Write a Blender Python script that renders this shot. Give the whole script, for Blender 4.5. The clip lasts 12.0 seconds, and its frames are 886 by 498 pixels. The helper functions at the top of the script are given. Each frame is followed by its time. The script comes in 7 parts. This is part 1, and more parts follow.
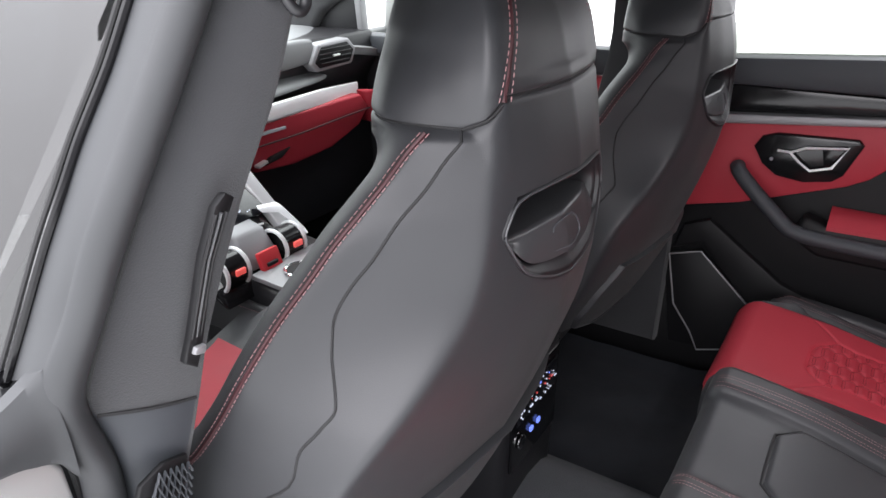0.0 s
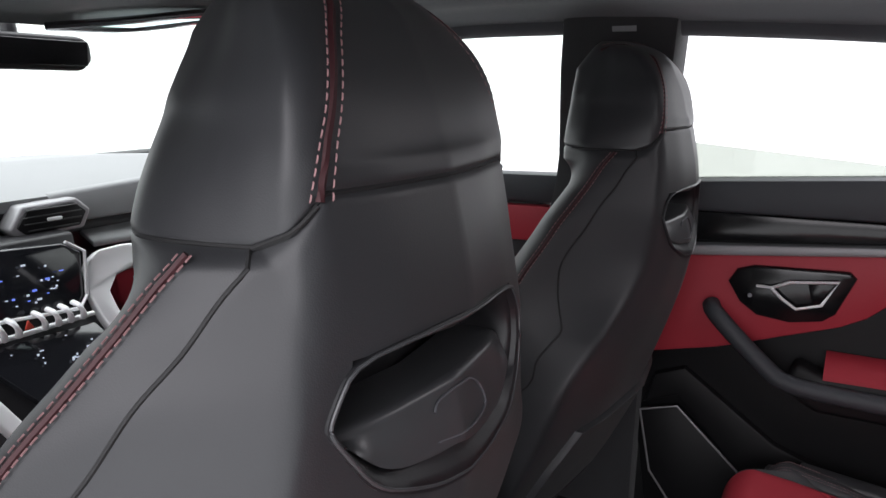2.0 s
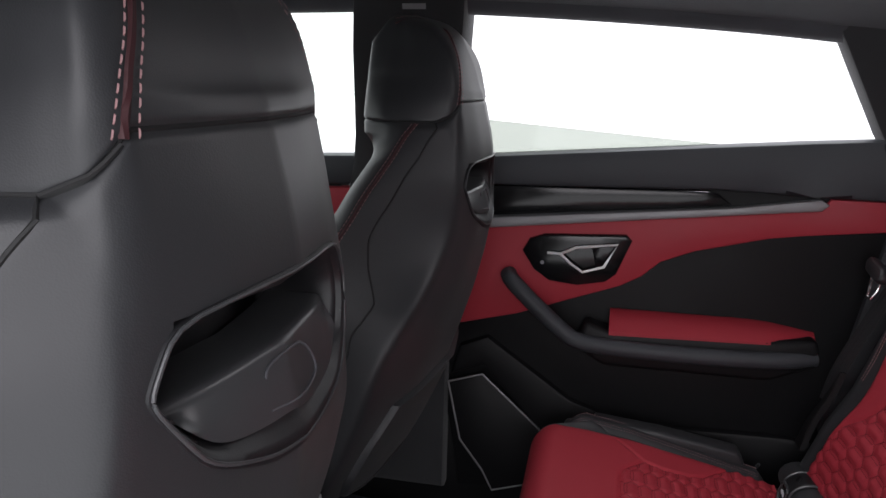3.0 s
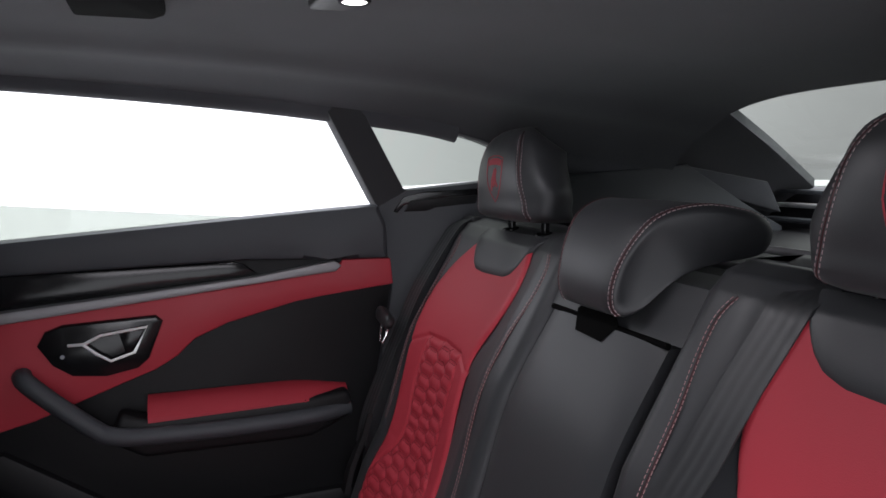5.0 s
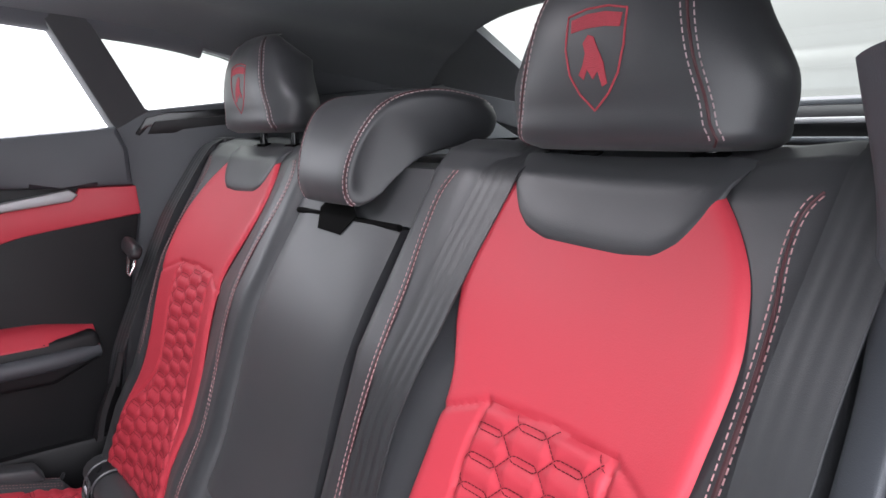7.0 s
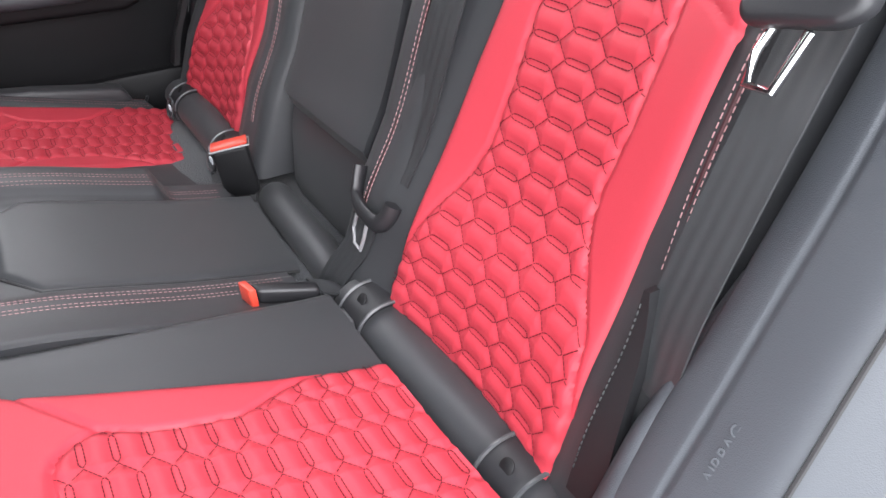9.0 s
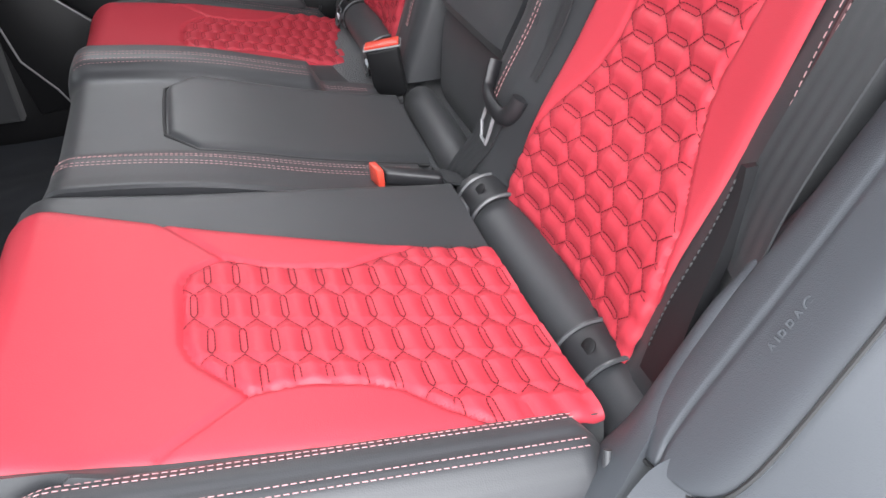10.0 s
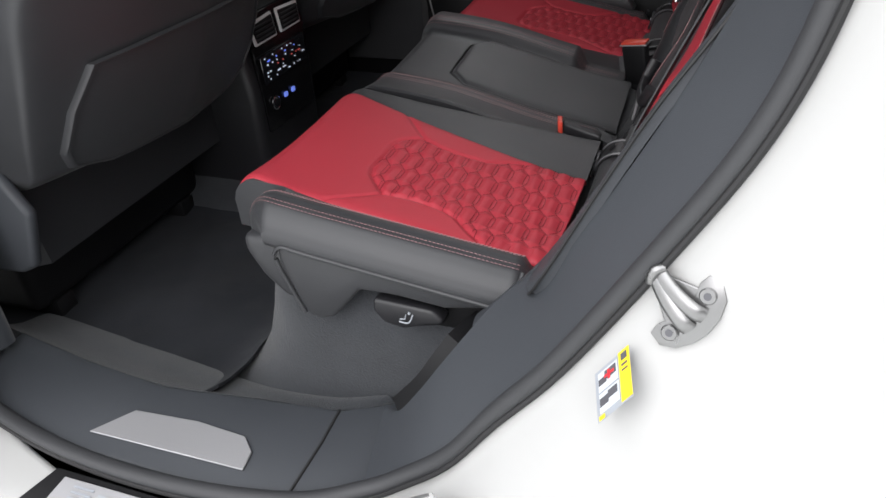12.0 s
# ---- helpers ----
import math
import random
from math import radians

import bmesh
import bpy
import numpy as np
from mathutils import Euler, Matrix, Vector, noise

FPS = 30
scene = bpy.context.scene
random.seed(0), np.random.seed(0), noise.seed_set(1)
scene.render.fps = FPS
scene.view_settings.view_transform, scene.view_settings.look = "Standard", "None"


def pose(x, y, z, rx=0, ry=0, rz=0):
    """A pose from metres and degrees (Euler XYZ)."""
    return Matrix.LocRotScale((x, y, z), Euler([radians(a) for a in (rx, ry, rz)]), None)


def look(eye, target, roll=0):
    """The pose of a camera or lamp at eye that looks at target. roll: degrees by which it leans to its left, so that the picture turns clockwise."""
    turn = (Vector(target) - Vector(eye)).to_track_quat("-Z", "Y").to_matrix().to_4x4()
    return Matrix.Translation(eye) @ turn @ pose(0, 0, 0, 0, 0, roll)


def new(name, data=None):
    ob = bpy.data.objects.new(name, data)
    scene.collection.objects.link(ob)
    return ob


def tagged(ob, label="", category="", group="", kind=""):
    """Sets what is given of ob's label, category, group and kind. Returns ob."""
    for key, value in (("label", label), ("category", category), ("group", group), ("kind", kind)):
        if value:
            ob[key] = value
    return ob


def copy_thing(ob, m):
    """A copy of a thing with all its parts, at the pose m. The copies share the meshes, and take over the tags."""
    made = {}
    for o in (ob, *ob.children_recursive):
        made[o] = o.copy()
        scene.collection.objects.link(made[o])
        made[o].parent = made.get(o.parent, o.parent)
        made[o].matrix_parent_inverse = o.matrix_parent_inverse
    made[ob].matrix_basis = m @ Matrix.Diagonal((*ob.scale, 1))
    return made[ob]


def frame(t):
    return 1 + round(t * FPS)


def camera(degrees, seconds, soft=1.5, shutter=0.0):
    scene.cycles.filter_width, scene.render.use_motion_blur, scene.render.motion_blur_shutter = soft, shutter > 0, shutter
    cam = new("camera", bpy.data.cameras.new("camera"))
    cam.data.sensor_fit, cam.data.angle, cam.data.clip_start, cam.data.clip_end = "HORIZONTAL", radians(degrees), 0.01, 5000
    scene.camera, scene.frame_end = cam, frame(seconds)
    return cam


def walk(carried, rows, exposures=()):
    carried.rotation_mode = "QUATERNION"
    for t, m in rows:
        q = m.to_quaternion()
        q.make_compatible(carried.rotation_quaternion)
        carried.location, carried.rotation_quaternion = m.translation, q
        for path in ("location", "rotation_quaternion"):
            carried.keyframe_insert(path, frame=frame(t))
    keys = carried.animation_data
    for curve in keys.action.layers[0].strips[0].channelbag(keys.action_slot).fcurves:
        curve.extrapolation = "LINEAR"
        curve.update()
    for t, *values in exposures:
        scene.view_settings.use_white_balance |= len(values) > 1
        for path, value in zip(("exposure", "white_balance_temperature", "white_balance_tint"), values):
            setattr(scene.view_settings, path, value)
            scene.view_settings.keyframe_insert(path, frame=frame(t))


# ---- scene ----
cam = camera(62.1, 12.0)
PATH = [
    (0, (-1.037, 0.305, 1.372), (0.531, 1.243, 0.558), 0.7),
    (0.3, (-0.9660, 0.3132, 1.3960), (0.6383, 1.2741, 0.6870), 0.6),
    (0.5, (-0.925, 0.307, 1.405), (0.702, 1.284, 0.775), 0.6),
    (0.8, (-0.8751, 0.2925, 1.3952), (0.7741, 1.2864, 0.8547), 0.5),
    (1, (-0.849, 0.291, 1.383), (0.806, 1.29, 0.87), 0.5),
    (1.3, (-0.8071, 0.2981, 1.3473), (0.8532, 1.3086, 0.8757), 0.4),
    (1.5, (-0.784, 0.308, 1.326), (0.877, 1.325, 0.871), 0.3),
    (1.8, (-0.7713, 0.3276, 1.3054), (0.9014, 1.3290, 0.8588), 0.3),
    (2, (-0.763, 0.349, 1.291), (0.941, 1.296, 0.843), 0.5),
    (2.3, (-0.7490, 0.3836, 1.2755), (1.0222, 1.1946, 0.8226), 0.9),
    (2.5, (-0.743, 0.389, 1.269), (1.069, 1.1, 0.809), 1.0),
    (2.8, (-0.7494, 0.3836, 1.2618), (1.1199, 0.9248, 0.8007), 1.1),
    (3, (-0.757, 0.376, 1.258), (1.144, 0.797, 0.804), 0.9),
    (3.3, (-0.7699, 0.3522, 1.2574), (1.1651, 0.5984, 0.8154), 0.8),
    (3.5, (-0.772, 0.341, 1.255), (1.178, 0.461, 0.827), 0.8),
    (3.7, (-0.771, 0.344, 1.247), (1.188, 0.326, 0.844), 0.9),
    (5.3, (-0.772, 0.264, 1.232), (1.061, -0.516, 1.051), -0.5),
    (5.5, (-0.779, 0.259, 1.23), (1.022, -0.596, 1.069), -0.4),
    (5.8, (-0.7865, 0.2336, 1.2209), (0.9666, -0.7179, 1.0745), -0.5),
    (6, (-0.788, 0.226, 1.212), (0.928, -0.791, 1.066), -0.7),
    (6.3, (-0.7876, 0.2227, 1.1880), (0.8820, -0.8697, 1.0489), -0.8),
    (6.5, (-0.786, 0.211, 1.182), (0.864, -0.908, 1.025), -1.1),
    (6.8, (-0.7915, 0.2058, 1.1666), (0.8366, -0.9304, 0.9251), -1.2),
    (7, (-0.794, 0.207, 1.151), (0.818, -0.93, 0.819), -1.3),
    (7.2, (-0.789, 0.21, 1.14), (0.802, -0.922, 0.705), -1.5),
    (8.8, (-0.83, 0.261, 1.052), (0.613, -0.681, 0.039), -0.5),
    (9, (-0.838, 0.258, 1.037), (0.627, -0.598, -0.021), -1.1),
    (9.3, (-0.8535, 0.2566, 1.0189), (0.6421, -0.4734, -0.0903), -1.7),
    (9.5, (-0.864, 0.256, 1.008), (0.653, -0.394, -0.121), -1.8),
    (9.8, (-0.8869, 0.2504, 0.9930), (0.6719, -0.2764, -0.1439), -2.0),
    (10, (-0.906, 0.239, 0.987), (0.678, -0.196, -0.154), -2.4),
    (10.3, (-0.9410, 0.2060, 0.9772), (0.6752, -0.0923, -0.1625), -2.9),
    (10.5, (-0.969, 0.176, 0.97), (0.659, -0.024, -0.174), -3.1),
    (10.8, (-1.0235, 0.1325, 0.9758), (0.6163, 0.0780, -0.1680), -3.1),
    (11, (-1.065, 0.106, 0.991), (0.581, 0.17, -0.145), -3.7),
    (11.3, (-1.1314, 0.0667, 1.0161), (0.5039, 0.3046, -0.1104), -3.9),
    (11.5, (-1.178, 0.028, 1.027), (0.442, 0.385, -0.091), -4.1),
    (11.7, (-1.2313, -0.0261, 1.0468), (0.3625, 0.4419, -0.0670), -4.8),
    (12, (-1.287, -0.118, 1.079), (0.269, 0.515, -0.007), -4.8),
]
walk(cam, [(t, look(eye, target, roll)) for t, eye, target, roll in PATH],
     [(0, 0.6, 6350, 18), (0.5, 0.2, 6350, 18), (1, -0.95, 6350, 18), (1.5, -0.2, 6350, 18), (2.5, 0.0, 6350, 18), (3.0, -0.2, 6350, 18), (3.7, 0.0, 6300, 18), (5.3, -0.1, 6200, 18), (6.0, 0.45, 6200, 18), (6.5, 1.05, 6200, 18), (7.2, 1.3, 6200, 18), (8.8, 1.5, 6250, 16), (10.5, 1.25, 6300, 14), (11.5, 0.55, 6400, 15), (12, -0.22, 6450, 15)])

# world: a bright white photo studio all round the car
world = bpy.data.worlds.new("studio")
scene.world = world
world.use_nodes = True
wbg = world.node_tree.nodes["Background"]
wbg.inputs["Color"].default_value = (0.97, 1.0, 0.985, 1)
# the hall is dimmer behind the car than at its lit walls
wnt = world.node_tree
wtc = wnt.nodes.new("ShaderNodeTexCoord")
wdot = wnt.nodes.new("ShaderNodeVectorMath")
wdot.operation = "DOT_PRODUCT"
wdot.inputs[1].default_value = (-0.10, -0.995, 0.0)
wmr = wnt.nodes.new("ShaderNodeMapRange")
wmr.interpolation_type = "SMOOTHSTEP"
wmr.inputs["From Min"].default_value = -0.25
wmr.inputs["From Max"].default_value = 0.9
wmr.inputs["To Min"].default_value = 2.2
wmr.inputs["To Max"].default_value = 0.36
wnt.links.new(wtc.outputs["Generated"], wdot.inputs[0])
wnt.links.new(wdot.outputs["Value"], wmr.inputs["Value"])
# and brighter overhead, where its lamps hang
wup = wnt.nodes.new("ShaderNodeVectorMath")
wup.operation = "DOT_PRODUCT"
wup.inputs[1].default_value = (0.0, 0.0, 1.0)
wmu = wnt.nodes.new("ShaderNodeMapRange")
wmu.interpolation_type = "SMOOTHSTEP"
wmu.inputs["From Min"].default_value = 0.1
wmu.inputs["From Max"].default_value = 0.9
wmu.inputs["To Min"].default_value = 0.0
wmu.inputs["To Max"].default_value = 3.0
wad = wnt.nodes.new("ShaderNodeMath")
wad.operation = "ADD"
wnt.links.new(wtc.outputs["Generated"], wup.inputs[0])
wnt.links.new(wup.outputs["Value"], wmu.inputs["Value"])
wnt.links.new(wmr.outputs["Result"], wad.inputs[0])
wnt.links.new(wmu.outputs["Result"], wad.inputs[1])
wnt.links.new(wad.outputs["Value"], wbg.inputs["Strength"])


def area_lamp(name, loc, target, sx, sy, watts):
    d = bpy.data.lights.new(name, "AREA")
    d.shape, d.size, d.size_y, d.energy = "RECTANGLE", sx, sy, watts
    d.color = (1.0, 0.99, 0.97)
    ob = new(name, d)
    ob.matrix_world = look(loc, target)
    return ob


# added area lamp, out of view, brightening the cabin through the open door
area_lamp("studio_softbox", (-3.4, 0.1, 2.3), (0.0, 0.6, 0.9), 2.8, 1.6, 50)
for lx, ly in ((0.113, 0.071), (0.052, 0.070)):
    area_lamp("reading_lamp_light", (lx, ly, 1.418), (lx, ly + 0.02, 0.6), 0.03, 0.03, 0.5)


# ---- materials ----
def mat(name, col, rough=0.5, metal=0.0, bump=0.0, bscale=400.0, var=0.12, vscale=6.0, kind="noise", coat=0.0, sheen=0.0, spec=0.5, rvar=0.08):
    m = bpy.data.materials.new(name)
    m.use_nodes = True
    nt = m.node_tree
    b = nt.nodes["Principled BSDF"]
    b.inputs["Metallic"].default_value = metal
    b.inputs["Coat Weight"].default_value = coat
    b.inputs["Coat Roughness"].default_value = 0.06
    b.inputs["Sheen Weight"].default_value = sheen
    b.inputs["Sheen Roughness"].default_value = 0.6
    b.inputs["Specular IOR Level"].default_value = spec
    tc = nt.nodes.new("ShaderNodeTexCoord")
    n1 = nt.nodes.new("ShaderNodeTexNoise")
    n1.inputs["Scale"].default_value = vscale
    n1.inputs["Detail"].default_value = 5
    nt.links.new(tc.outputs["Object"], n1.inputs["Vector"])
    mix = nt.nodes.new("ShaderNodeMix")
    mix.data_type = "RGBA"
    mix.inputs["A"].default_value = (*[c * (1 - var) for c in col], 1)
    mix.inputs["B"].default_value = (*[min(1, c * (1 + var)) for c in col], 1)
    nt.links.new(n1.outputs["Fac"], mix.inputs["Factor"])
    nt.links.new(mix.outputs["Result"], b.inputs["Base Color"])
    mr = nt.nodes.new("ShaderNodeMapRange")
    mr.inputs["To Min"].default_value = max(0.02, rough - rvar)
    mr.inputs["To Max"].default_value = min(1, rough + rvar)
    nt.links.new(n1.outputs["Fac"], mr.inputs["Value"])
    nt.links.new(mr.outputs["Result"], b.inputs["Roughness"])
    if bump:
        if kind == "voronoi":
            t = nt.nodes.new("ShaderNodeTexVoronoi")
            t.feature = "F1"
            out = t.outputs["Distance"]
        else:
            t = nt.nodes.new("ShaderNodeTexNoise")
            t.inputs["Detail"].default_value = 6
            out = t.outputs["Fac"]
        t.inputs["Scale"].default_value = bscale
        nt.links.new(tc.outputs["Object"], t.inputs["Vector"])
        bn = nt.nodes.new("ShaderNodeBump")
        bn.inputs["Strength"].default_value = bump
        bn.inputs["Distance"].default_value = 0.002
        nt.links.new(out, bn.inputs["Height"])
        nt.links.new(bn.outputs["Normal"], b.inputs["Normal"])
    return m


def glow(name, col, strength):
    m = bpy.data.materials.new(name)
    m.use_nodes = True
    b = m.node_tree.nodes["Principled BSDF"]
    b.inputs["Base Color"].default_value = (*col, 1)
    b.inputs["Emission Color"].default_value = (*col, 1)
    b.inputs["Emission Strength"].default_value = strength
    return m


def glass_mat(name, col, base=0.03):
    m = bpy.data.materials.new(name)
    m.use_nodes = True
    nt = m.node_tree
    nt.nodes.remove(nt.nodes["Principled BSDF"])
    tr = nt.nodes.new("ShaderNodeBsdfTransparent")
    tr.inputs["Color"].default_value = (*col, 1)
    gl = nt.nodes.new("ShaderNodeBsdfGlossy")
    gl.inputs["Roughness"].default_value = 0.02
    lw = nt.nodes.new("ShaderNodeLayerWeight")
    lw.inputs["Blend"].default_value = 0.5
    pw = nt.nodes.new("ShaderNodeMath")
    pw.operation = "POWER"
    pw.inputs[1].default_value = 5
    fr = nt.nodes.new("ShaderNodeMath")
    fr.operation = "MULTIPLY_ADD"
    fr.inputs[1].default_value = 0.85
    fr.inputs[2].default_value = base
    nt.links.new(lw.outputs["Facing"], pw.inputs[0])
    nt.links.new(pw.outputs["Value"], fr.inputs[0])
    mx = nt.nodes.new("ShaderNodeMixShader")
    nt.links.new(fr.outputs["Value"], mx.inputs["Fac"])
    nt.links.new(tr.outputs["BSDF"], mx.inputs[1])
    nt.links.new(gl.outputs["BSDF"], mx.inputs[2])
    nt.links.new(mx.outputs["Shader"], nt.nodes["Material Output"].inputs["Surface"])
    return m


LEATHER = mat("black_leather", (0.024, 0.025, 0.028), 0.46, spec=0.52, sheen=0.045, bump=0.05, bscale=900, kind="voronoi", var=0.10, vscale=9)
LEATHER_RED = mat("red_leather", (0.43, 0.038, 0.055), 0.50, spec=0.3, bump=0.06, bscale=900, kind="voronoi", var=0.05, vscale=7)
SUEDE = mat("grey_suede", (0.036, 0.037, 0.040), 0.95, bump=0.35, bscale=700, var=0.22, vscale=9, sheen=0.25, spec=0.2)
LINING = mat("roof_suede", (0.064, 0.067, 0.076), 0.95, bump=0.35, bscale=600, var=0.50, vscale=4, sheen=0.2, spec=0.2)
TRIM = mat("grey_soft_plastic", (0.040, 0.044, 0.051), 0.56, bump=0.12, bscale=1200, kind="voronoi", var=0.08)
PLASTIC = mat("black_plastic", (0.014, 0.014, 0.016), 0.45, bump=0.08, bscale=1000, var=0.1)
DARK = mat("dark_plastic", (0.008, 0.008, 0.009), 0.55, spec=0.3, bump=0.08, bscale=900, var=0.1)
GLOSS = mat("piano_black", (0.008, 0.008, 0.009), 0.16, var=0.05, spec=0.35, rvar=0.04)
SILVER = mat("satin_silver", (0.86, 0.87, 0.88), 0.36, metal=0.25, var=0.05, bump=0.03, bscale=800)
GREYMETAL = mat("brushed_grey", (0.30, 0.30, 0.31), 0.50, metal=0.35, var=0.06, bump=0.05, bscale=900)
CHROME = mat("chrome", (0.80, 0.80, 0.81), 0.10, metal=1.0, var=0.03, rvar=0.04)
PAINT = mat("white_paint", (0.37, 0.37, 0.365), 0.35, var=0.01, coat=0.25, vscale=2, rvar=0.04)
RUBBER = mat("black_rubber", (0.030, 0.031, 0.034), 0.62, bump=0.1, bscale=700, var=0.12)
RUBBER_GREY = mat("grey_seal_rubber", (0.042, 0.044, 0.047), 0.58, bump=0.06, bscale=900, var=0.10)
CARPET = mat("charcoal_carpet", (0.036, 0.039, 0.044), 0.98, bump=0.9, bscale=420, var=0.35, vscale=14, sheen=0.2, spec=0.1)
MAT_FLOOR = mat("floor_mat", (0.019, 0.021, 0.0255), 0.98, bump=0.8, bscale=500, var=0.60, vscale=7, sheen=0.05, spec=0.1)
WEB = mat("belt_webbing", (0.026, 0.027, 0.029), 0.42, bump=0.12, bscale=1500, var=0.10, vscale=60)
THREAD = mat("pale_red_thread", (0.32, 0.175, 0.18), 0.7, var=0.15, vscale=300)
THREAD_PALE = mat("pale_pink_thread", (0.36, 0.27, 0.28), 0.7, var=0.15, vscale=300)
THREAD_DARK = mat("dark_red_thread", (0.080, 0.008, 0.013), 0.8, spec=0.2, var=0.15, vscale=300)
WELT = mat("maroon_welt", (0.045, 0.010, 0.013), 0.6, var=0.15)
# black plastic of the roof panel; on the armrest it paints recess shade
HOLE = mat("black_plastic_and_painted_shade", (0.003, 0.003, 0.003), 0.9, spec=0.05, var=0.1)
# grey leather raised in colour to carry the daylight through the windscreen
DASHTOP = mat("dash_leather_with_painted_light", (0.19, 0.195, 0.20), 0.5, bump=0.10, bscale=900, kind="voronoi", var=0.08)
SATIN = mat("satin_black_plastic", (0.060, 0.062, 0.066), 0.32, bump=0.04, bscale=1200, var=0.08)
STEEL = mat("bare_steel", (0.24, 0.24, 0.24), 0.30, metal=0.9, var=0.12, vscale=40)
SEAM = mat("seam_shadow_cord", (0.012, 0.012, 0.013), 0.7, var=0.1)
EMBROID = mat("red_embroidery", (0.34, 0.035, 0.05), 0.75, bump=0.6, bscale=900, var=0.2, vscale=200)
ORANGE = mat("red_button_plastic", (0.62, 0.06, 0.035), 0.35, var=0.05)
FLOORM = mat("studio_floor_paint", (0.62, 0.63, 0.62), 0.45, var=0.06, vscale=1.5)
YELLOW = mat("yellow_print", (0.80, 0.58, 0.02), 0.5, var=0.03)
PAPER = mat("white_sticker", (0.29, 0.31, 0.34), 0.45, var=0.04)
GREYPRINT = mat("grey_print", (0.08, 0.08, 0.09), 0.5, var=0.05)
GREYRULE = mat("pale_grey_print", (0.50, 0.53, 0.57), 0.5, var=0.05)
REDPRINT = mat("red_print", (0.62, 0.03, 0.04), 0.5, var=0.05)
SCREEN = mat("dark_screen_glass", (0.012, 0.013, 0.016), 0.12, var=0.2, vscale=20, coat=0.4)
GLOWW = glow("white_icon_light", (0.75, 0.82, 0.95), 0.3)
GLOWR = glow("red_icon_light", (0.9, 0.12, 0.10), 0.3)
GLOWB = glow("blue_icon_light", (0.18, 0.28, 0.95), 0.55)
LAMPGLOW = glow("lamp_lens", (1.0, 0.97, 0.9), 6.0)
GLASS = glass_mat("clear_glass", (0.93, 0.96, 0.94))
GLASS_T = glass_mat("green_tinted_glass", (0.60, 0.62, 0.59))
GLASS_R = glass_mat("rear_tinted_glass", (0.93, 0.95, 0.91))
GLASS_D = glass_mat("dark_reflecting_glass", (0.10, 0.105, 0.11), 0.12)
# black leather, its colour darkened further for the light falling off across the cabin
DOORBLACK = mat("black_door_leather_with_shade", (0.008, 0.008, 0.009), 0.52, spec=0.25, bump=0.10, bscale=900, kind="voronoi", var=0.10, vscale=9)
MIRROR = mat("mirror_glass", (0.5, 0.5, 0.52), 0.03, metal=1.0, var=0.02, rvar=0.01)


# ---- mesh helpers ----
def lerp(a, b, f):
    return a + (b - a) * f


def curve(pts):
    """A smooth value of one variable through (key, value) pairs."""
    ks = np.array([p[0] for p in pts], float)
    vs = np.array([p[1] for p in pts], float)
    o = np.argsort(ks)
    ks, vs = ks[o], vs[o]
    d = np.diff(vs) / np.diff(ks)
    m = np.concatenate([[d[0]], (d[1:] + d[:-1]) / 2, [d[-1]]])
    for i in range(len(d)):
        if d[i] == 0:
            m[i] = m[i + 1] = 0

    def f(x):
        x = min(max(x, ks[0]), ks[-1])
        i = min(max(int(np.searchsorted(ks, x)) - 1, 0), len(ks) - 2)
        h = ks[i + 1] - ks[i]
        t = (x - ks[i]) / h
        return float((2*t**3-3*t*t+1)*vs[i] + (t**3-2*t*t+t)*h*m[i] + (-2*t**3+3*t*t)*vs[i+1] + (t**3-t*t)*h*m[i+1])
    return f


def line(pts):
    ks = [p[0] for p in pts]
    vs = [p[1] for p in pts]
    if ks[0] > ks[-1]:
        ks, vs = ks[::-1], vs[::-1]
    return lambda x: float(np.interp(x, ks, vs))


def part(name, bm, material, parent=None, label="", smooth=40):
    bmesh.ops.recalc_face_normals(bm, faces=bm.faces)
    me = bpy.data.meshes.new(name)
    if smooth:
        lim = radians(smooth)
        for f in bm.faces:
            f.smooth = True
        for e in bm.edges:
            if len(e.link_faces) == 2 and e.calc_face_angle(0) > lim:
                e.smooth = False
    bm.to_mesh(me)
    bm.free()
    me.materials.append(material)
    ob = new(name, me)
    if parent:
        ob.parent = parent
    if label:
        ob["label"] = label
    if "stitching" in name:
        ob["kind"] = "stuff"
    return ob


def thing(name, label, category, group="", kind="", at=(0, 0, 0)):
    ob = new(name)
    ob.empty_display_size = 0.05
    return tagged(ob, label, category, group, kind)


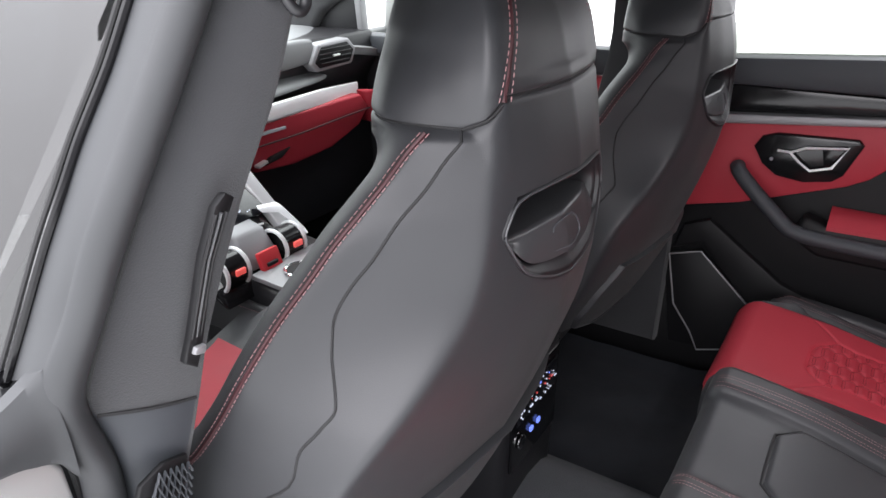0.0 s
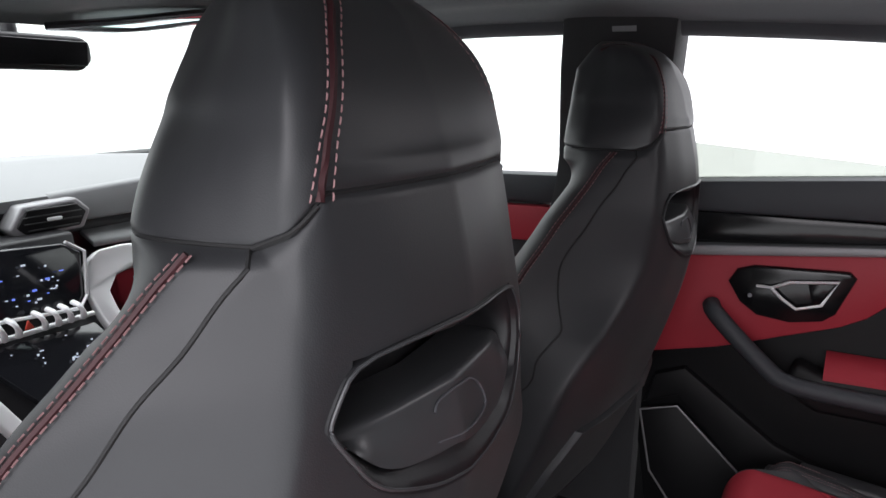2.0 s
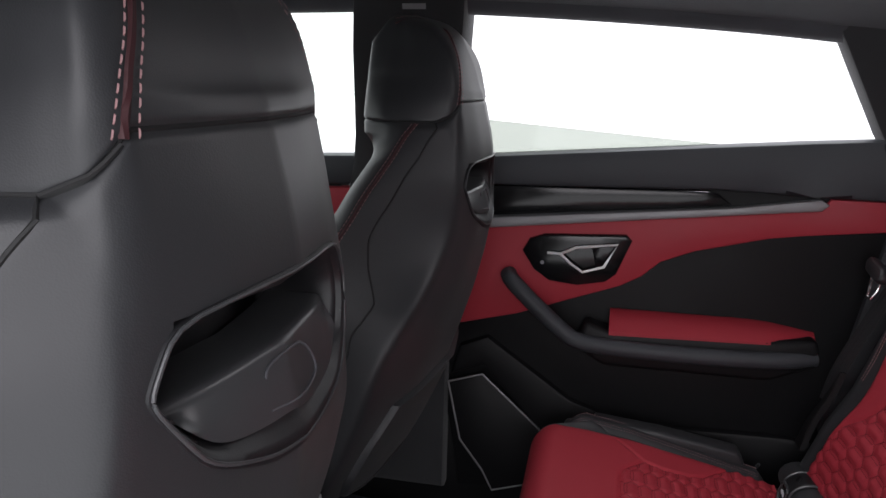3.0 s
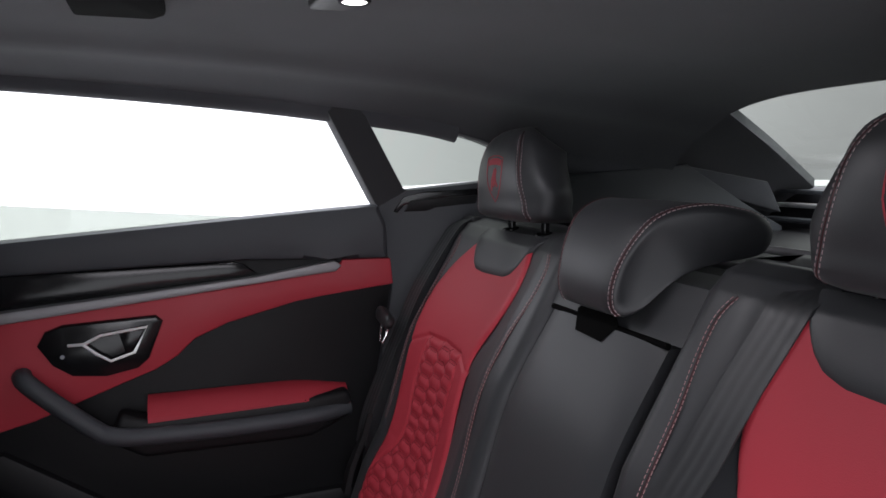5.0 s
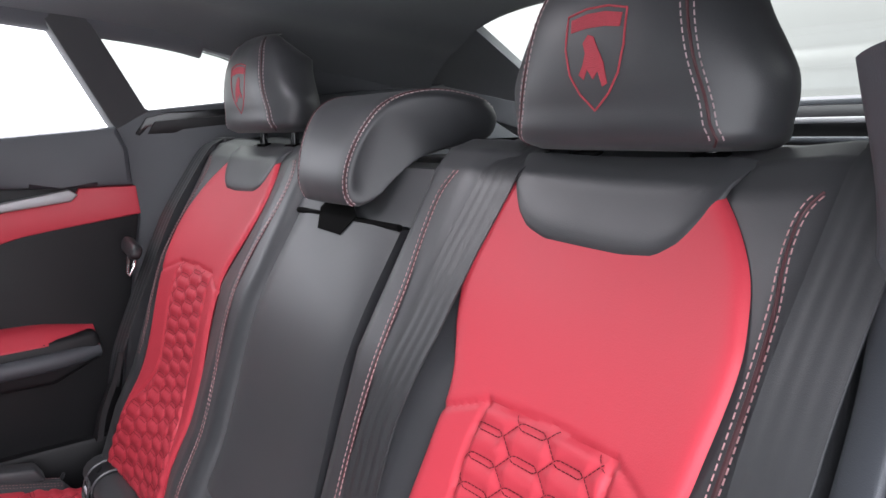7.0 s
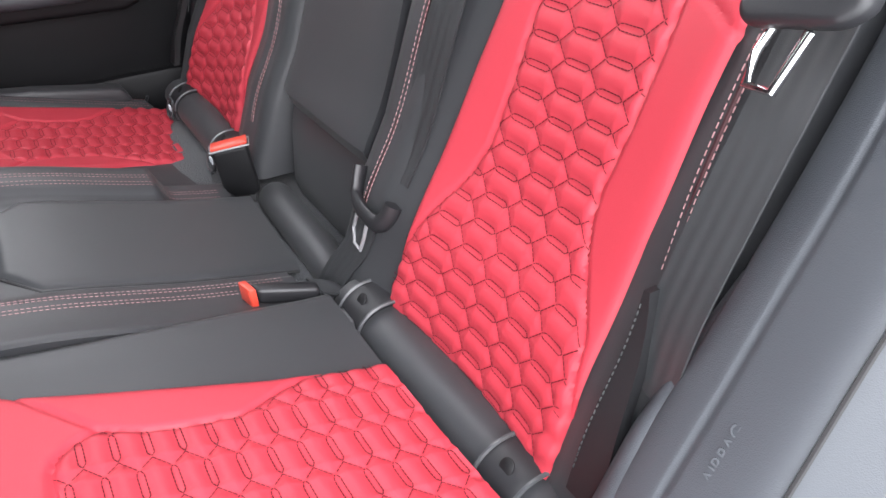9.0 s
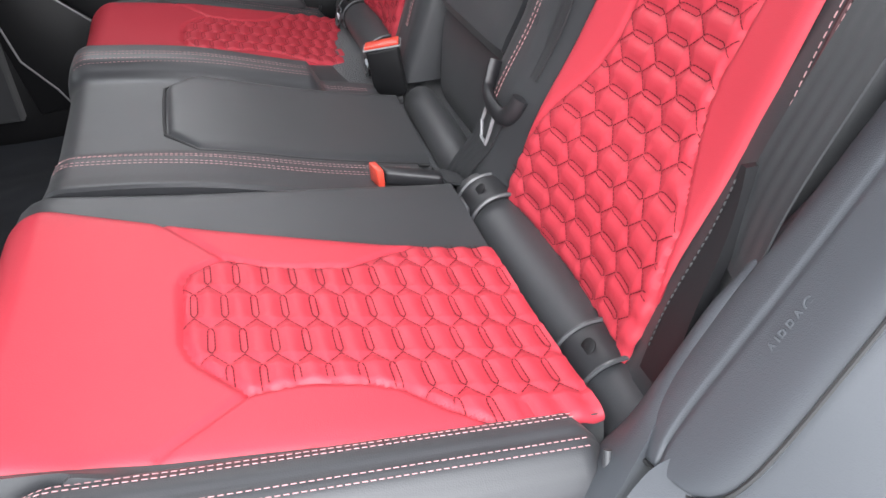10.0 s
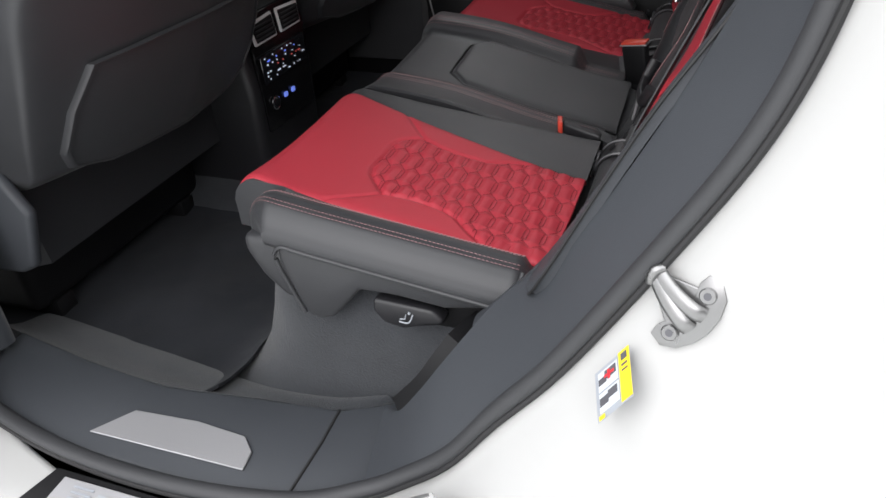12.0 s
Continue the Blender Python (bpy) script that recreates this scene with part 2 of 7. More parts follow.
def sheet(fn, nu, nv, th=0.0, away=None):
    """A skin fn(u, v), u and v from 0 to 1, thickened by th against away (or its own normal)."""
    bm = bmesh.new()
    g = [[Vector(fn(i / nu, j / nv)) for j in range(nv + 1)] for i in range(nu + 1)]
    a = [[bm.verts.new(p) for p in r] for r in g]
    for i in range(nu):
        for j in range(nv):
            bm.faces.new((a[i][j], a[i + 1][j], a[i + 1][j + 1], a[i][j + 1]))
    if th:
        b = []
        for i in range(nu + 1):
            r = []
            for j in range(nv + 1):
                if away is None:
                    du = g[min(i + 1, nu)][j] - g[max(i - 1, 0)][j]
                    dv = g[i][min(j + 1, nv)] - g[i][max(j - 1, 0)]
                    n = du.cross(dv).normalized()
                else:
                    n = Vector(away)
                r.append(bm.verts.new(g[i][j] - n * th))
            b.append(r)
        for i in range(nu):
            for j in range(nv):
                bm.faces.new((b[i][j], b[i][j + 1], b[i + 1][j + 1], b[i + 1][j]))
        for i in range(nu):
            bm.faces.new((a[i][0], b[i][0], b[i + 1][0], a[i + 1][0]))
            bm.faces.new((a[i][nv], a[i + 1][nv], b[i + 1][nv], b[i][nv]))
        for j in range(nv):
            bm.faces.new((a[0][j], a[0][j + 1], b[0][j + 1], b[0][j]))
            bm.faces.new((a[nu][j], b[nu][j], b[nu][j + 1], a[nu][j + 1]))
    return bm


def loft(rings, closed=True, caps=True):
    bm = bmesh.new()
    vs = [[bm.verts.new(p) for p in r] for r in rings]
    n = len(rings[0])
    for a, b in zip(vs[:-1], vs[1:]):
        for k in range(n if closed else n - 1):
            bm.faces.new((a[k], a[(k + 1) % n], b[(k + 1) % n], b[k]))
    if caps:
        bm.faces.new(vs[0][::-1])
        bm.faces.new(vs[-1])
    return bm


def spline(pts, n=6):
    """Catmull-Rom points through pts."""
    p = [Vector(q) for q in pts]
    p = [p[0] * 2 - p[1]] + p + [p[-1] * 2 - p[-2]]
    out = []
    for i in range(1, len(p) - 2):
        for k in range(n):
            t = k / n
            a, b, c, d = p[i - 1], p[i], p[i + 1], p[i + 2]
            out.append(0.5 * ((2*b) + (c-a)*t + (2*a-5*b+4*c-d)*t*t + (3*b-a-3*c+d)*t**3))
    out.append(p[-2])
    return out


def tube(pts, r, seg=8, flat=1.0, up=(0, 0, 1), taper=None):
    """A round or flattened rod along pts."""
    pts = [Vector(p) for p in pts]
    rings = []
    for i, p in enumerate(pts):
        d = (pts[min(i + 1, len(pts) - 1)] - pts[max(i - 1, 0)]).normalized()
        s = d.cross(Vector(up))
        s = s.normalized() if s.length > 1e-5 else Vector((1, 0, 0))
        t = s.cross(d)
        rr = r * (taper(i / (len(pts) - 1)) if taper else 1)
        rings.append([p + s * math.cos(2*math.pi*k/seg) * rr + t * math.sin(2*math.pi*k/seg) * rr * flat for k in range(seg)])
    return loft(rings)


def box(x0, x1, y0, y1, z0, z1, bev=0.004, seg=2):
    bm = bmesh.new()
    bmesh.ops.create_cube(bm, size=1)
    for v in bm.verts:
        v.co = Vector((lerp(x0, x1, v.co.x + .5), lerp(y0, y1, v.co.y + .5), lerp(z0, z1, v.co.z + .5)))
    if bev:
        bmesh.ops.bevel(bm, geom=bm.edges[:], offset=bev, segments=seg, affect="EDGES", profile=0.5)
    return bm


def prism(pts, depth, bev=0.003, seg=2):
    """A plate with the 3D outline pts, pushed by the vector depth, with rounded edges."""
    bm = bmesh.new()
    a = [bm.verts.new(p) for p in pts]
    b = [bm.verts.new(Vector(p) + Vector(depth)) for p in pts]
    n = len(pts)
    bm.faces.new(a)
    bm.faces.new(b[::-1])
    for i in range(n):
        bm.faces.new((a[i], b[i], b[(i + 1) % n], a[(i + 1) % n]))
    bmesh.ops.recalc_face_normals(bm, faces=bm.faces)
    if bev:
        bmesh.ops.bevel(bm, geom=bm.edges[:], offset=bev, segments=seg, affect="EDGES", profile=0.5)
    return bm


def disc(c, n, r, th, seg=20, bev=0.001):
    c, n = Vector(c), Vector(n).normalized()
    q = n.to_track_quat("Z", "Y").to_matrix()
    return prism([c + q @ Vector((math.cos(2*math.pi*k/seg) * r, math.sin(2*math.pi*k/seg) * r, 0)) for k in range(seg)], n * th, bev, 1)


def join(a, b):
    me = bpy.data.meshes.new("tmp")
    b.to_mesh(me)
    b.free()
    a.from_mesh(me)
    bpy.data.meshes.remove(me)
    return a


def dashes(lines, length, gap, w, h, up):
    """Stitches: small rods laid along polylines; up gives the lift at a place."""
    bm = bmesh.new()
    for pts in lines:
        pts = [Vector(p) for p in pts]
        seg = [(pts[i + 1] - pts[i]).length for i in range(len(pts) - 1)]
        cum = np.concatenate([[0], np.cumsum(seg)])

        def at(s):
            i = min(max(int(np.searchsorted(cum, s)) - 1, 0), len(seg) - 1)
            return pts[i].lerp(pts[i + 1], (s - cum[i]) / max(seg[i], 1e-9))
        s = 0.0
        while s + length < cum[-1]:
            p, q = at(s), at(s + length)
            u = Vector(up(p)) if callable(up) else Vector(up)
            d = (q - p).normalized()
            side = d.cross(u).normalized() * w / 2
            v = [bm.verts.new(c) for c in (p - side, p + side, q + side, q - side)]
            m = [bm.verts.new(c + u * h) for c in (p + (q - p) * .2, q - (q - p) * .2)]
            bm.faces.new((v[0], v[1], m[0]))
            bm.faces.new((v[1], v[2], m[1], m[0]))
            bm.faces.new((v[2], v[3], m[1]))
            bm.faces.new((v[3], v[0], m[0], m[1]))
            s += length + gap
    return bm


def in_poly(x, y, poly):
    c = False
    j = len(poly) - 1
    for i in range(len(poly)):
        xi, yi = poly[i]
        xj, yj = poly[j]
        if (yi > y) != (yj > y) and x < (xj - xi) * (y - yi) / (yj - yi) + xi:
            c = not c
        j = i
    return c


def seg_dist(px, py, a, b):
    dx, dy = b[0] - a[0], b[1] - a[1]
    t = ((px - a[0]) * dx + (py - a[1]) * dy) / (dx * dx + dy * dy + 1e-12)
    t = min(1, max(0, t))
    return math.hypot(px - a[0] - t * dx, py - a[1] - t * dy)


def poly_dist(px, py, poly):
    return min(seg_dist(px, py, poly[i - 1], poly[i]) for i in range(len(poly)))


# quilting: hexagons whose crosswise edges are doubled into a narrow band
QP, QW, QS, QB = 0.0233, 0.0450, 0.0125, 0.0026   # pitch along, column pitch, slant, half band
Q_CUSHION, Q_BACK = (0.4605, 0.2295, 0.15), (0.4049, 0.8267, 0.0)   # a band's place, and the lean of the columns


def quilt_edges(poly, x0, y0, lean):
    """Stitch lines (2D) of the quilting inside poly: (crosswise pairs and slanted joins)."""
    xs = [p[0] for p in poly]
    ys = [p[1] for p in poly]
    out = []
    half = (QW - QS) / 2
    for i in range(int((min(xs) - x0) / QW) - 3, int((max(xs) - x0) / QW) + 4):
        for j in range(int((min(ys) - y0) / QP) - 2, int((max(ys) - y0) / QP) + 3):
            cx = x0 + i * QW
            cy = y0 + (j + (0.5 if i % 2 else 0)) * QP
            e = half * 0.28
            out.append([(cx - half, cy), (cx - half + e, cy + QB), (cx + half - e, cy + QB), (cx + half, cy), (cx + half - e, cy - QB), (cx - half + e, cy - QB), (cx - half, cy)])
            out.append([(cx + half, cy), (cx + half + QS, cy + QP / 2)])
            out.append([(cx + half, cy), (cx + half + QS, cy - QP / 2)])
    keep = []
    for l in out:
        l = [(x - lean * (y - y0), y) for x, y in l]
        run = []
        for k in range(len(l) - 1):
            n = 4
            for t in range(n):
                p = (lerp(l[k][0], l[k+1][0], t / n), lerp(l[k][1], l[k+1][1], t / n))
                if in_poly(p[0], p[1], poly):
                    run.append(p)
                else:
                    if len(run) > 2:
                        keep.append(run)
                    run = []
        if in_poly(l[-1][0], l[-1][1], poly):
            run.append(l[-1])
        if len(run) > 2:
            keep.append(run)
    return keep


def quilt_height(px, py, x0, y0, lean):
    """Puffing of the quilted pads, 0 on the seams to 1."""
    px += lean * (py - y0)
    half = (QW - QS) / 2
    best = 1.0
    i0 = round((px - x0) / QW)
    for i in (i0 - 1, i0, i0 + 1):
        off = 0.5 if i % 2 else 0.0
        j0 = round((py - y0) / QP - off)
        for j in (j0 - 1, j0, j0 + 1):
            cx, cy = x0 + i * QW, y0 + (j + off) * QP
            d = seg_dist(px, py, (cx - half * .6, cy), (cx + half * .6, cy)) - QB
            if d < 0:
                return 0.30 * min(1, -d / 0.0030)
            best = min(best, d)
            for sg in (1, -1):
                best = min(best, seg_dist(px, py, (cx + half, cy), (cx + half + QS, cy + sg * QP / 2)))
    return 1 - math.exp(-best / 0.0042)


# ---- studio and car structure ----
def X_side(y, z):
    """Inner half-width of the cabin at a place along and up the side."""
    x = 0.722 - 0.30 * max(0, z - 1.14)
    return x + min(0.0, y) * 0.18


GROUND = ((-60, -60, -0.14), (60, -60, -0.14), (60, 60, -0.14), (-60, 60, -0.14))
bm = bmesh.new()
fv = [bm.verts.new(p) for p in GROUND]
bm.faces.new(fv)
tagged(part("ground", bm, FLOORM, smooth=0), "white painted studio floor under the car", "floor", kind="structure")


def side_plate(name, pts, s, mat_, inset=0.0, th=0.035, bev=0.004, parent=None, label="", sub=0.05):
    """A plate in the car's side with the outline pts (y, z), following the curve of the cabin; s = 1 right, -1 left."""
    fine = []
    for i, p in enumerate(pts):
        q = pts[(i + 1) % len(pts)]
        n = max(1, int(math.hypot(q[0] - p[0], q[1] - p[1]) / sub))
        fine += [(lerp(p[0], q[0], k / n), lerp(p[1], q[1], k / n)) for k in range(n)]
    bm = bmesh.new()
    a = [bm.verts.new((s * (X_side(y, z) - inset), y, z)) for y, z in fine]
    b = [bm.verts.new((s * (X_side(y, z) - inset + th), y, z)) for y, z in fine]
    n = len(fine)
    for i in range(n):
        bm.faces.new((a[i], b[i], b[(i + 1) % n], a[(i + 1) % n]))
    fa = bm.faces.new(a)
    bm.faces.new(b[::-1])
    bmesh.ops.recalc_face_normals(bm, faces=bm.faces)
    if bev:
        es = [e for e in bm.edges if fa in e.link_faces]
        bmesh.ops.bevel(bm, geom=es, offset=bev, segments=2, affect="EDGES", profile=0.5)
    big = [f for f in bm.faces if len(f.verts) > 4]
    bmesh.ops.triangulate(bm, faces=big)
    return part(name, bm, mat_, parent, label, smooth=30)


# headliner: one padded skin, closed above
rail_z = curve([(-0.95, 1.14), (-0.62, 1.235), (-0.31, 1.29), (-0.2, 1.318), (0.0, 1.346), (0.3, 1.373), (0.66, 1.393), (0.86, 1.398), (1.3, 1.37), (1.7, 1.22)])
crown_z = curve([(-0.95, 1.33), (-0.72, 1.358), (-0.4, 1.402), (0.0, 1.445), (0.4, 1.462), (0.9, 1.462), (1.25, 1.44), (1.5, 1.39)])


def roof(u, v):
    y = lerp(-0.715, 1.42, v)
    a = abs(2 * u - 1)
    xr = X_side(y, rail_z(y)) - 0.004
    f = a ** (3.2 + 1.2 * max(0, -y / .7))
    return ((1 if u > .5 else -1) * a * xr, y, lerp(crown_z(y), rail_z(y), f) - 0.006 * math.exp(-((a - .78) / .05) ** 2))


tagged(part("ceiling", sheet(roof, 64, 60, 0.03, (0, 0, -1)), LINING, smooth=60), "dark suede roof lining of the car", "roof lining", kind="structure")

# floor pan, tunnel, seat riser, footwells
bm = box(-0.70, 0.70, -0.95, 2.0, 0.26, 0.305, 0.004)
bm = join(bm, tube([(0, 0.32, 0.27), (0, 0.7, 0.28), (0, 1.9, 0.30)], 0.17, 16, 0.75))
tagged(part("floor", bm, CARPET, smooth=50), "charcoal carpeted car floor with a centre tunnel", "car floor", kind="structure")


def riser_ring(hx, y1, z, r=0.11, n=10):
    """A plan outline with rounded front corners."""
    out = [(-hx, -0.08, z)]
    for k in range(n + 1):
        a = math.pi / 2 * k / n
        out.append((-hx + r - r * math.cos(a), y1 - r + r * math.sin(a), z))
    for k in range(n + 1):
        a = math.pi / 2 * (1 - k / n)
        out.append((hx - r + r * math.cos(a), y1 - r + r * math.sin(a), z))
    return out + [(hx, -0.08, z)]


rr = [riser_ring(hx, y1, z) for hx, y1, z in ((0.675, 0.555, 0.300), (0.650, 0.528, 0.312), (0.632, 0.505, 0.335), (0.622, 0.486, 0.37), (0.616, 0.470, 0.43), (0.612, 0.458, 0.49), (0.60, 0.445, 0.515), (0.57, 0.41, 0.525))]
tagged(part("seat_riser", loft(rr), CARPET, smooth=70), "charcoal carpet over the step under the rear bench", "carpet", kind="structure")


def carpet(u, v, s):
    """A soft dark mat, gently rucked, curling up to the sill, the riser and the tunnel."""
    x, y = lerp(0.672, 0.120, u), lerp(0.500, 1.30, v)
    z = 0.312 + 0.0050 * noise.noise(Vector((x * 9, y * 9, s))) + 0.0022 * noise.noise(Vector((x * 28, y * 22, s + 5)))
    z += 0.030 * max(0, (0.575 - y) / 0.075) ** 2 + 0.016 * max(0, (x - 0.60) / 0.072) ** 2 + 0.030 * max(0, (0.20 - x) / 0.08) ** 2
    return (s * x, y, z)


for s in (-1, 1):
    tagged(part("floor_mat", sheet(lambda u, v: carpet(u, v, s), 60, 70, 0.006, (0, 0, 1)), MAT_FLOOR, smooth=60), "dark charcoal carpet mat in the rear footwell", "floor mat", group="floor mats")

# ---- rear bench ----
bench_path = [(-0.010, 0.545), (-0.027, 0.59), (-0.052, 0.66), (-0.088, 0.73), (-0.152, 0.92), (-0.228, 1.05), (-0.255, 1.098), (-0.275, 1.118), (-0.305, 1.127), (-0.37, 1.118)]
yb = curve([(z, y) for y, z in bench_path[:7]])
BN = Vector((0, 0.92, 0.39)).normalized()


def wing(ax):
    return min(0.024, 0.018 * ((ax - 0.385) / 0.15) ** 2)


def back_pt(ax, z, lift):
    return Vector((-ax, yb(z), z)) + BN * (wing(ax) + lift)


zt_y = line([(0.0, 0.566), (0.06, 0.573), (0.32, 0.613), (0.44, 0.634)])


def cush_z(ax, y):
    return zt_y(y) + (0.013 if ax > 0.41 else 0.005) * ((min(ax, 0.60) - 0.41) / 0.17) ** 2


def cush_path(v):
    """Distance forward and drop of the cushion's top, rolling over its front edge."""
    if v < 0.84:
        return lerp(0.036, 0.437, v / 0.84), 0.0
    a = (v - 0.84) / 0.13 * radians(95)
    if v < 0.97:
        return 0.437 + 0.042 * math.sin(a), 0.042 * (1 - math.cos(a))
    return 0.478, 0.045 + (v - 0.97) / 0.03 * 0.03


c_in = line([(0.03, 0.340), (0.1418, 0.322), (0.2865, 0.283), (0.43, 0.240), (0.5, 0.236)])
c_out = line([(0.03, 0.586), (0.07, 0.586), (0.107, 0.588), (0.245, 0.577), (0.38, 0.569), (0.44, 0.560), (0.5, 0.552)])
HEX_C = [(0.340, 0.0), (0.340, 0.0375), (0.333, 0.109), (0.346, 0.144), (0.361, 0.178), (0.357, 0.22), (0.350, 0.252), (0.335, 0.284), (0.345, 0.304), (0.357, 0.316), (0.373, 0.3215), (0.449, 0.3195), (0.4705, 0.312), (0.5135, 0.2765), (0.509, 0.239), (0.516, 0.196), (0.528, 0.170), (0.557, 0.1435), (0.588, 0.107), (0.61, 0.04), (0.61, 0.0)]
SEAMS_C = [((0.335, 0.284), (0.262, 0.345)), ((0.5135, 0.2765), (0.5659, 0.3331))]
b_in = curve([(0.56, 0.261), (0.61, 0.261), (0.66, 0.263), (0.72, 0.264), (0.80, 0.275), (0.88, 0.291), (0.93, 0.294), (0.99, 0.266), (1.037, 0.254), (1.076, 0.262), (1.10, 0.278)])
b_out = curve([(0.56, 0.541), (0.62, 0.541), (0.684, 0.5375), (0.742, 0.533), (0.815, 0.537), (0.864, 0.541), (0.90, 0.545), (0.94, 0.551), (0.998, 0.553), (1.02, 0.547), (1.047, 0.535), (1.075, 0.513), (1.10, 0.487)])
HEX_B = [(0.250, 0.50), (0.261, 0.608), (0.271, 0.652), (0.287, 0.686), (0.312, 0.725), (0.326, 0.760), (0.333, 0.820), (0.337, 0.880), (0.347, 0.926), (0.425, 0.929), (0.487, 0.926), (0.487, 0.880), (0.482, 0.830), (0.472, 0.775), (0.474, 0.750), (0.484, 0.728), (0.499, 0.708), (0.523, 0.682), (0.541, 0.620), (0.56, 0.50)]
SEAMS_B = [((0.347, 0.926), (0.290, 0.905)), ((0.487, 0.926), (0.548, 0.898))]


def relief(a, b, poly, seams, q):
    d = poly_dist(a, b, poly)
    h = -0.0035 * math.exp(-(d / 0.0028) ** 2)
    if in_poly(a, b, poly):
        h += 0.0040 * quilt_height(a, b, *q) * (1 - math.exp(-d / 0.004)) - 0.001
    for p, q in seams:
        h -= 0.0030 * math.exp(-(seg_dist(a, b, p, q) / 0.0026) ** 2)
    return h


def cushion_insert(u, v):
    y, drop = cush_path(v)
    ax = lerp(c_in(y), c_out(y), u)
    d = min(u, 1 - u) * (c_out(y) - c_in(y))
    lift = 0.007 * (1 - math.exp(-d / 0.005))
    if drop == 0:
        lift += relief(ax, y, HEX_C, SEAMS_C, Q_CUSHION)
    f = min(1, drop / 0.042)
    return (-ax, y + lift * f, cush_z(ax, min(y, .44)) - drop + lift * (1 - f) - 0.002)


def backrest_insert(u, v):
    z = lerp(0.572, 1.10, v)
    ax = lerp(b_in(z), b_out(z), u)
    d = min(min(u, 1 - u) * 0.28, v * 0.5)
    lift = 0.007 * (1 - math.exp(-d / 0.005)) - 0.002
    return back_pt(ax, z, lift + relief(ax, z, HEX_B, SEAMS_B, Q_BACK))


SEC = [(0.196, -0.10), (0.196, -0.03), (0.200, -0.010), (0.212, -0.003), (0.24, -0.001), (0.32, -0.001), (0.41, -0.001), (0.50, -0.001), (0.565, 0.0), (0.584, 0.001), (0.588, -0.02), (0.588, -0.05)]
BSEC = [(0.571, -0.036), (0.572, -0.014), (0.575, 0.000), (0.581, 0.005), (0.590, 0.0085), (0.599, 0.0090), (0.606, 0.0070), (0.6105, 0.0078), (0.619, 0.0050), (0.6295, -0.003), (0.638, -0.014), (0.6435, -0.026), (0.6435, -0.036), (0.640, -0.043), (0.630, -0.046), (0.605, -0.046), (0.583, -0.043)]


def cushion_body(u, v):
    y, drop = cush_path(v)
    k = u * (len(SEC) - 1)
    i = min(int(k), len(SEC) - 2)
    ax, dz = lerp(SEC[i][0], SEC[i + 1][0], k - i), lerp(SEC[i][1], SEC[i + 1][1], k - i)
    z = cush_z(ax, min(y, .44)) + dz
    f = min(1, max(0, (ax - 0.560) / 0.02))
    y -= 0.09 * f * f * (3 - 2 * f) * max(0, (y - 0.34) / 0.14)
    return (-ax, y, max(z - drop, 0.50) if dz > -0.1 else 0.50)


def bolster_pt(ax, dz, s, lift=0.0):
    """The side bolster: s from 0 at its rear to 0.75 straight, then rolling down over its front."""
    h = dz + 0.046 + lift
    if s < 0.75:
        y = lerp(0.050, 0.385, s / 0.75)
        g = min(1.0, 0.55 + s / 0.03 * 0.45)
        return Vector((-(0.60 + (ax - 0.60) * g), y, cush_z(ax, y) - 0.046 + h * g + (1 - g) * 0.02))
    a = (s - 0.75) / 0.25 * radians(96)
    ax2 = ax - 0.022 * math.sin(a) * max(0, (ax - 0.57) / 0.07)
    return Vector((-ax2, 0.385 + h * math.sin(a) * 0.85, cush_z(ax, 0.385) - 0.046 + h * math.cos(a)))


def bolster(u, v):
    k = u * (len(BSEC) - 1)
    i = min(int(k), len(BSEC) - 2)
    return bolster_pt(lerp(BSEC[i][0], BSEC[i + 1][0], k - i), lerp(BSEC[i][1], BSEC[i + 1][1], k - i), v)


def back_frame(u, v):
    k = v * (len(bench_path) - 1)
    i = min(int(k), len(bench_path) - 2)
    y, z = lerp(bench_path[i][0], bench_path[i + 1][0], k - i), lerp(bench_path[i][1], bench_path[i + 1][1], k - i)
    ax = lerp(0.140, 0.605, u)
    p = Vector((-ax, y, z)) + BN * (wing(ax) - 0.003)
    e = max(0, ax - 0.575) / 0.03
    e2 = max(0, 0.160 - ax) / 0.020
    return p - Vector((0, 1, 0)) * (0.035 * e ** 2 + 0.02 * e2 ** 2)


def flip(bm):
    for v in bm.verts:
        v.co.x = -v.co.x
    return bm


HR_C = curve([(1.128, 0.086), (1.134, 0.099), (1.147, 0.098), (1.17, 0.093), (1.193, 0.086), (1.217, 0.080), (1.241, 0.074), (1.256, 0.067), (1.272, 0.054), (1.281, 0.038), (1.286, 0.016)])
HR_S = curve([(1.128, 0.108), (1.134, 0.123), (1.15, 0.131), (1.18, 0.135), (1.195, 0.129), (1.22, 0.114), (1.255, 0.092), (1.27, 0.077), (1.279, 0.058), (1.286, 0.025)])
HR_F = curve([(1.128, -0.250), (1.134, -0.240), (1.165, -0.233), (1.20, -0.230), (1.235, -0.234), (1.260, -0.243), (1.275, -0.256), (1.283, -0.272), (1.286, -0.290)])


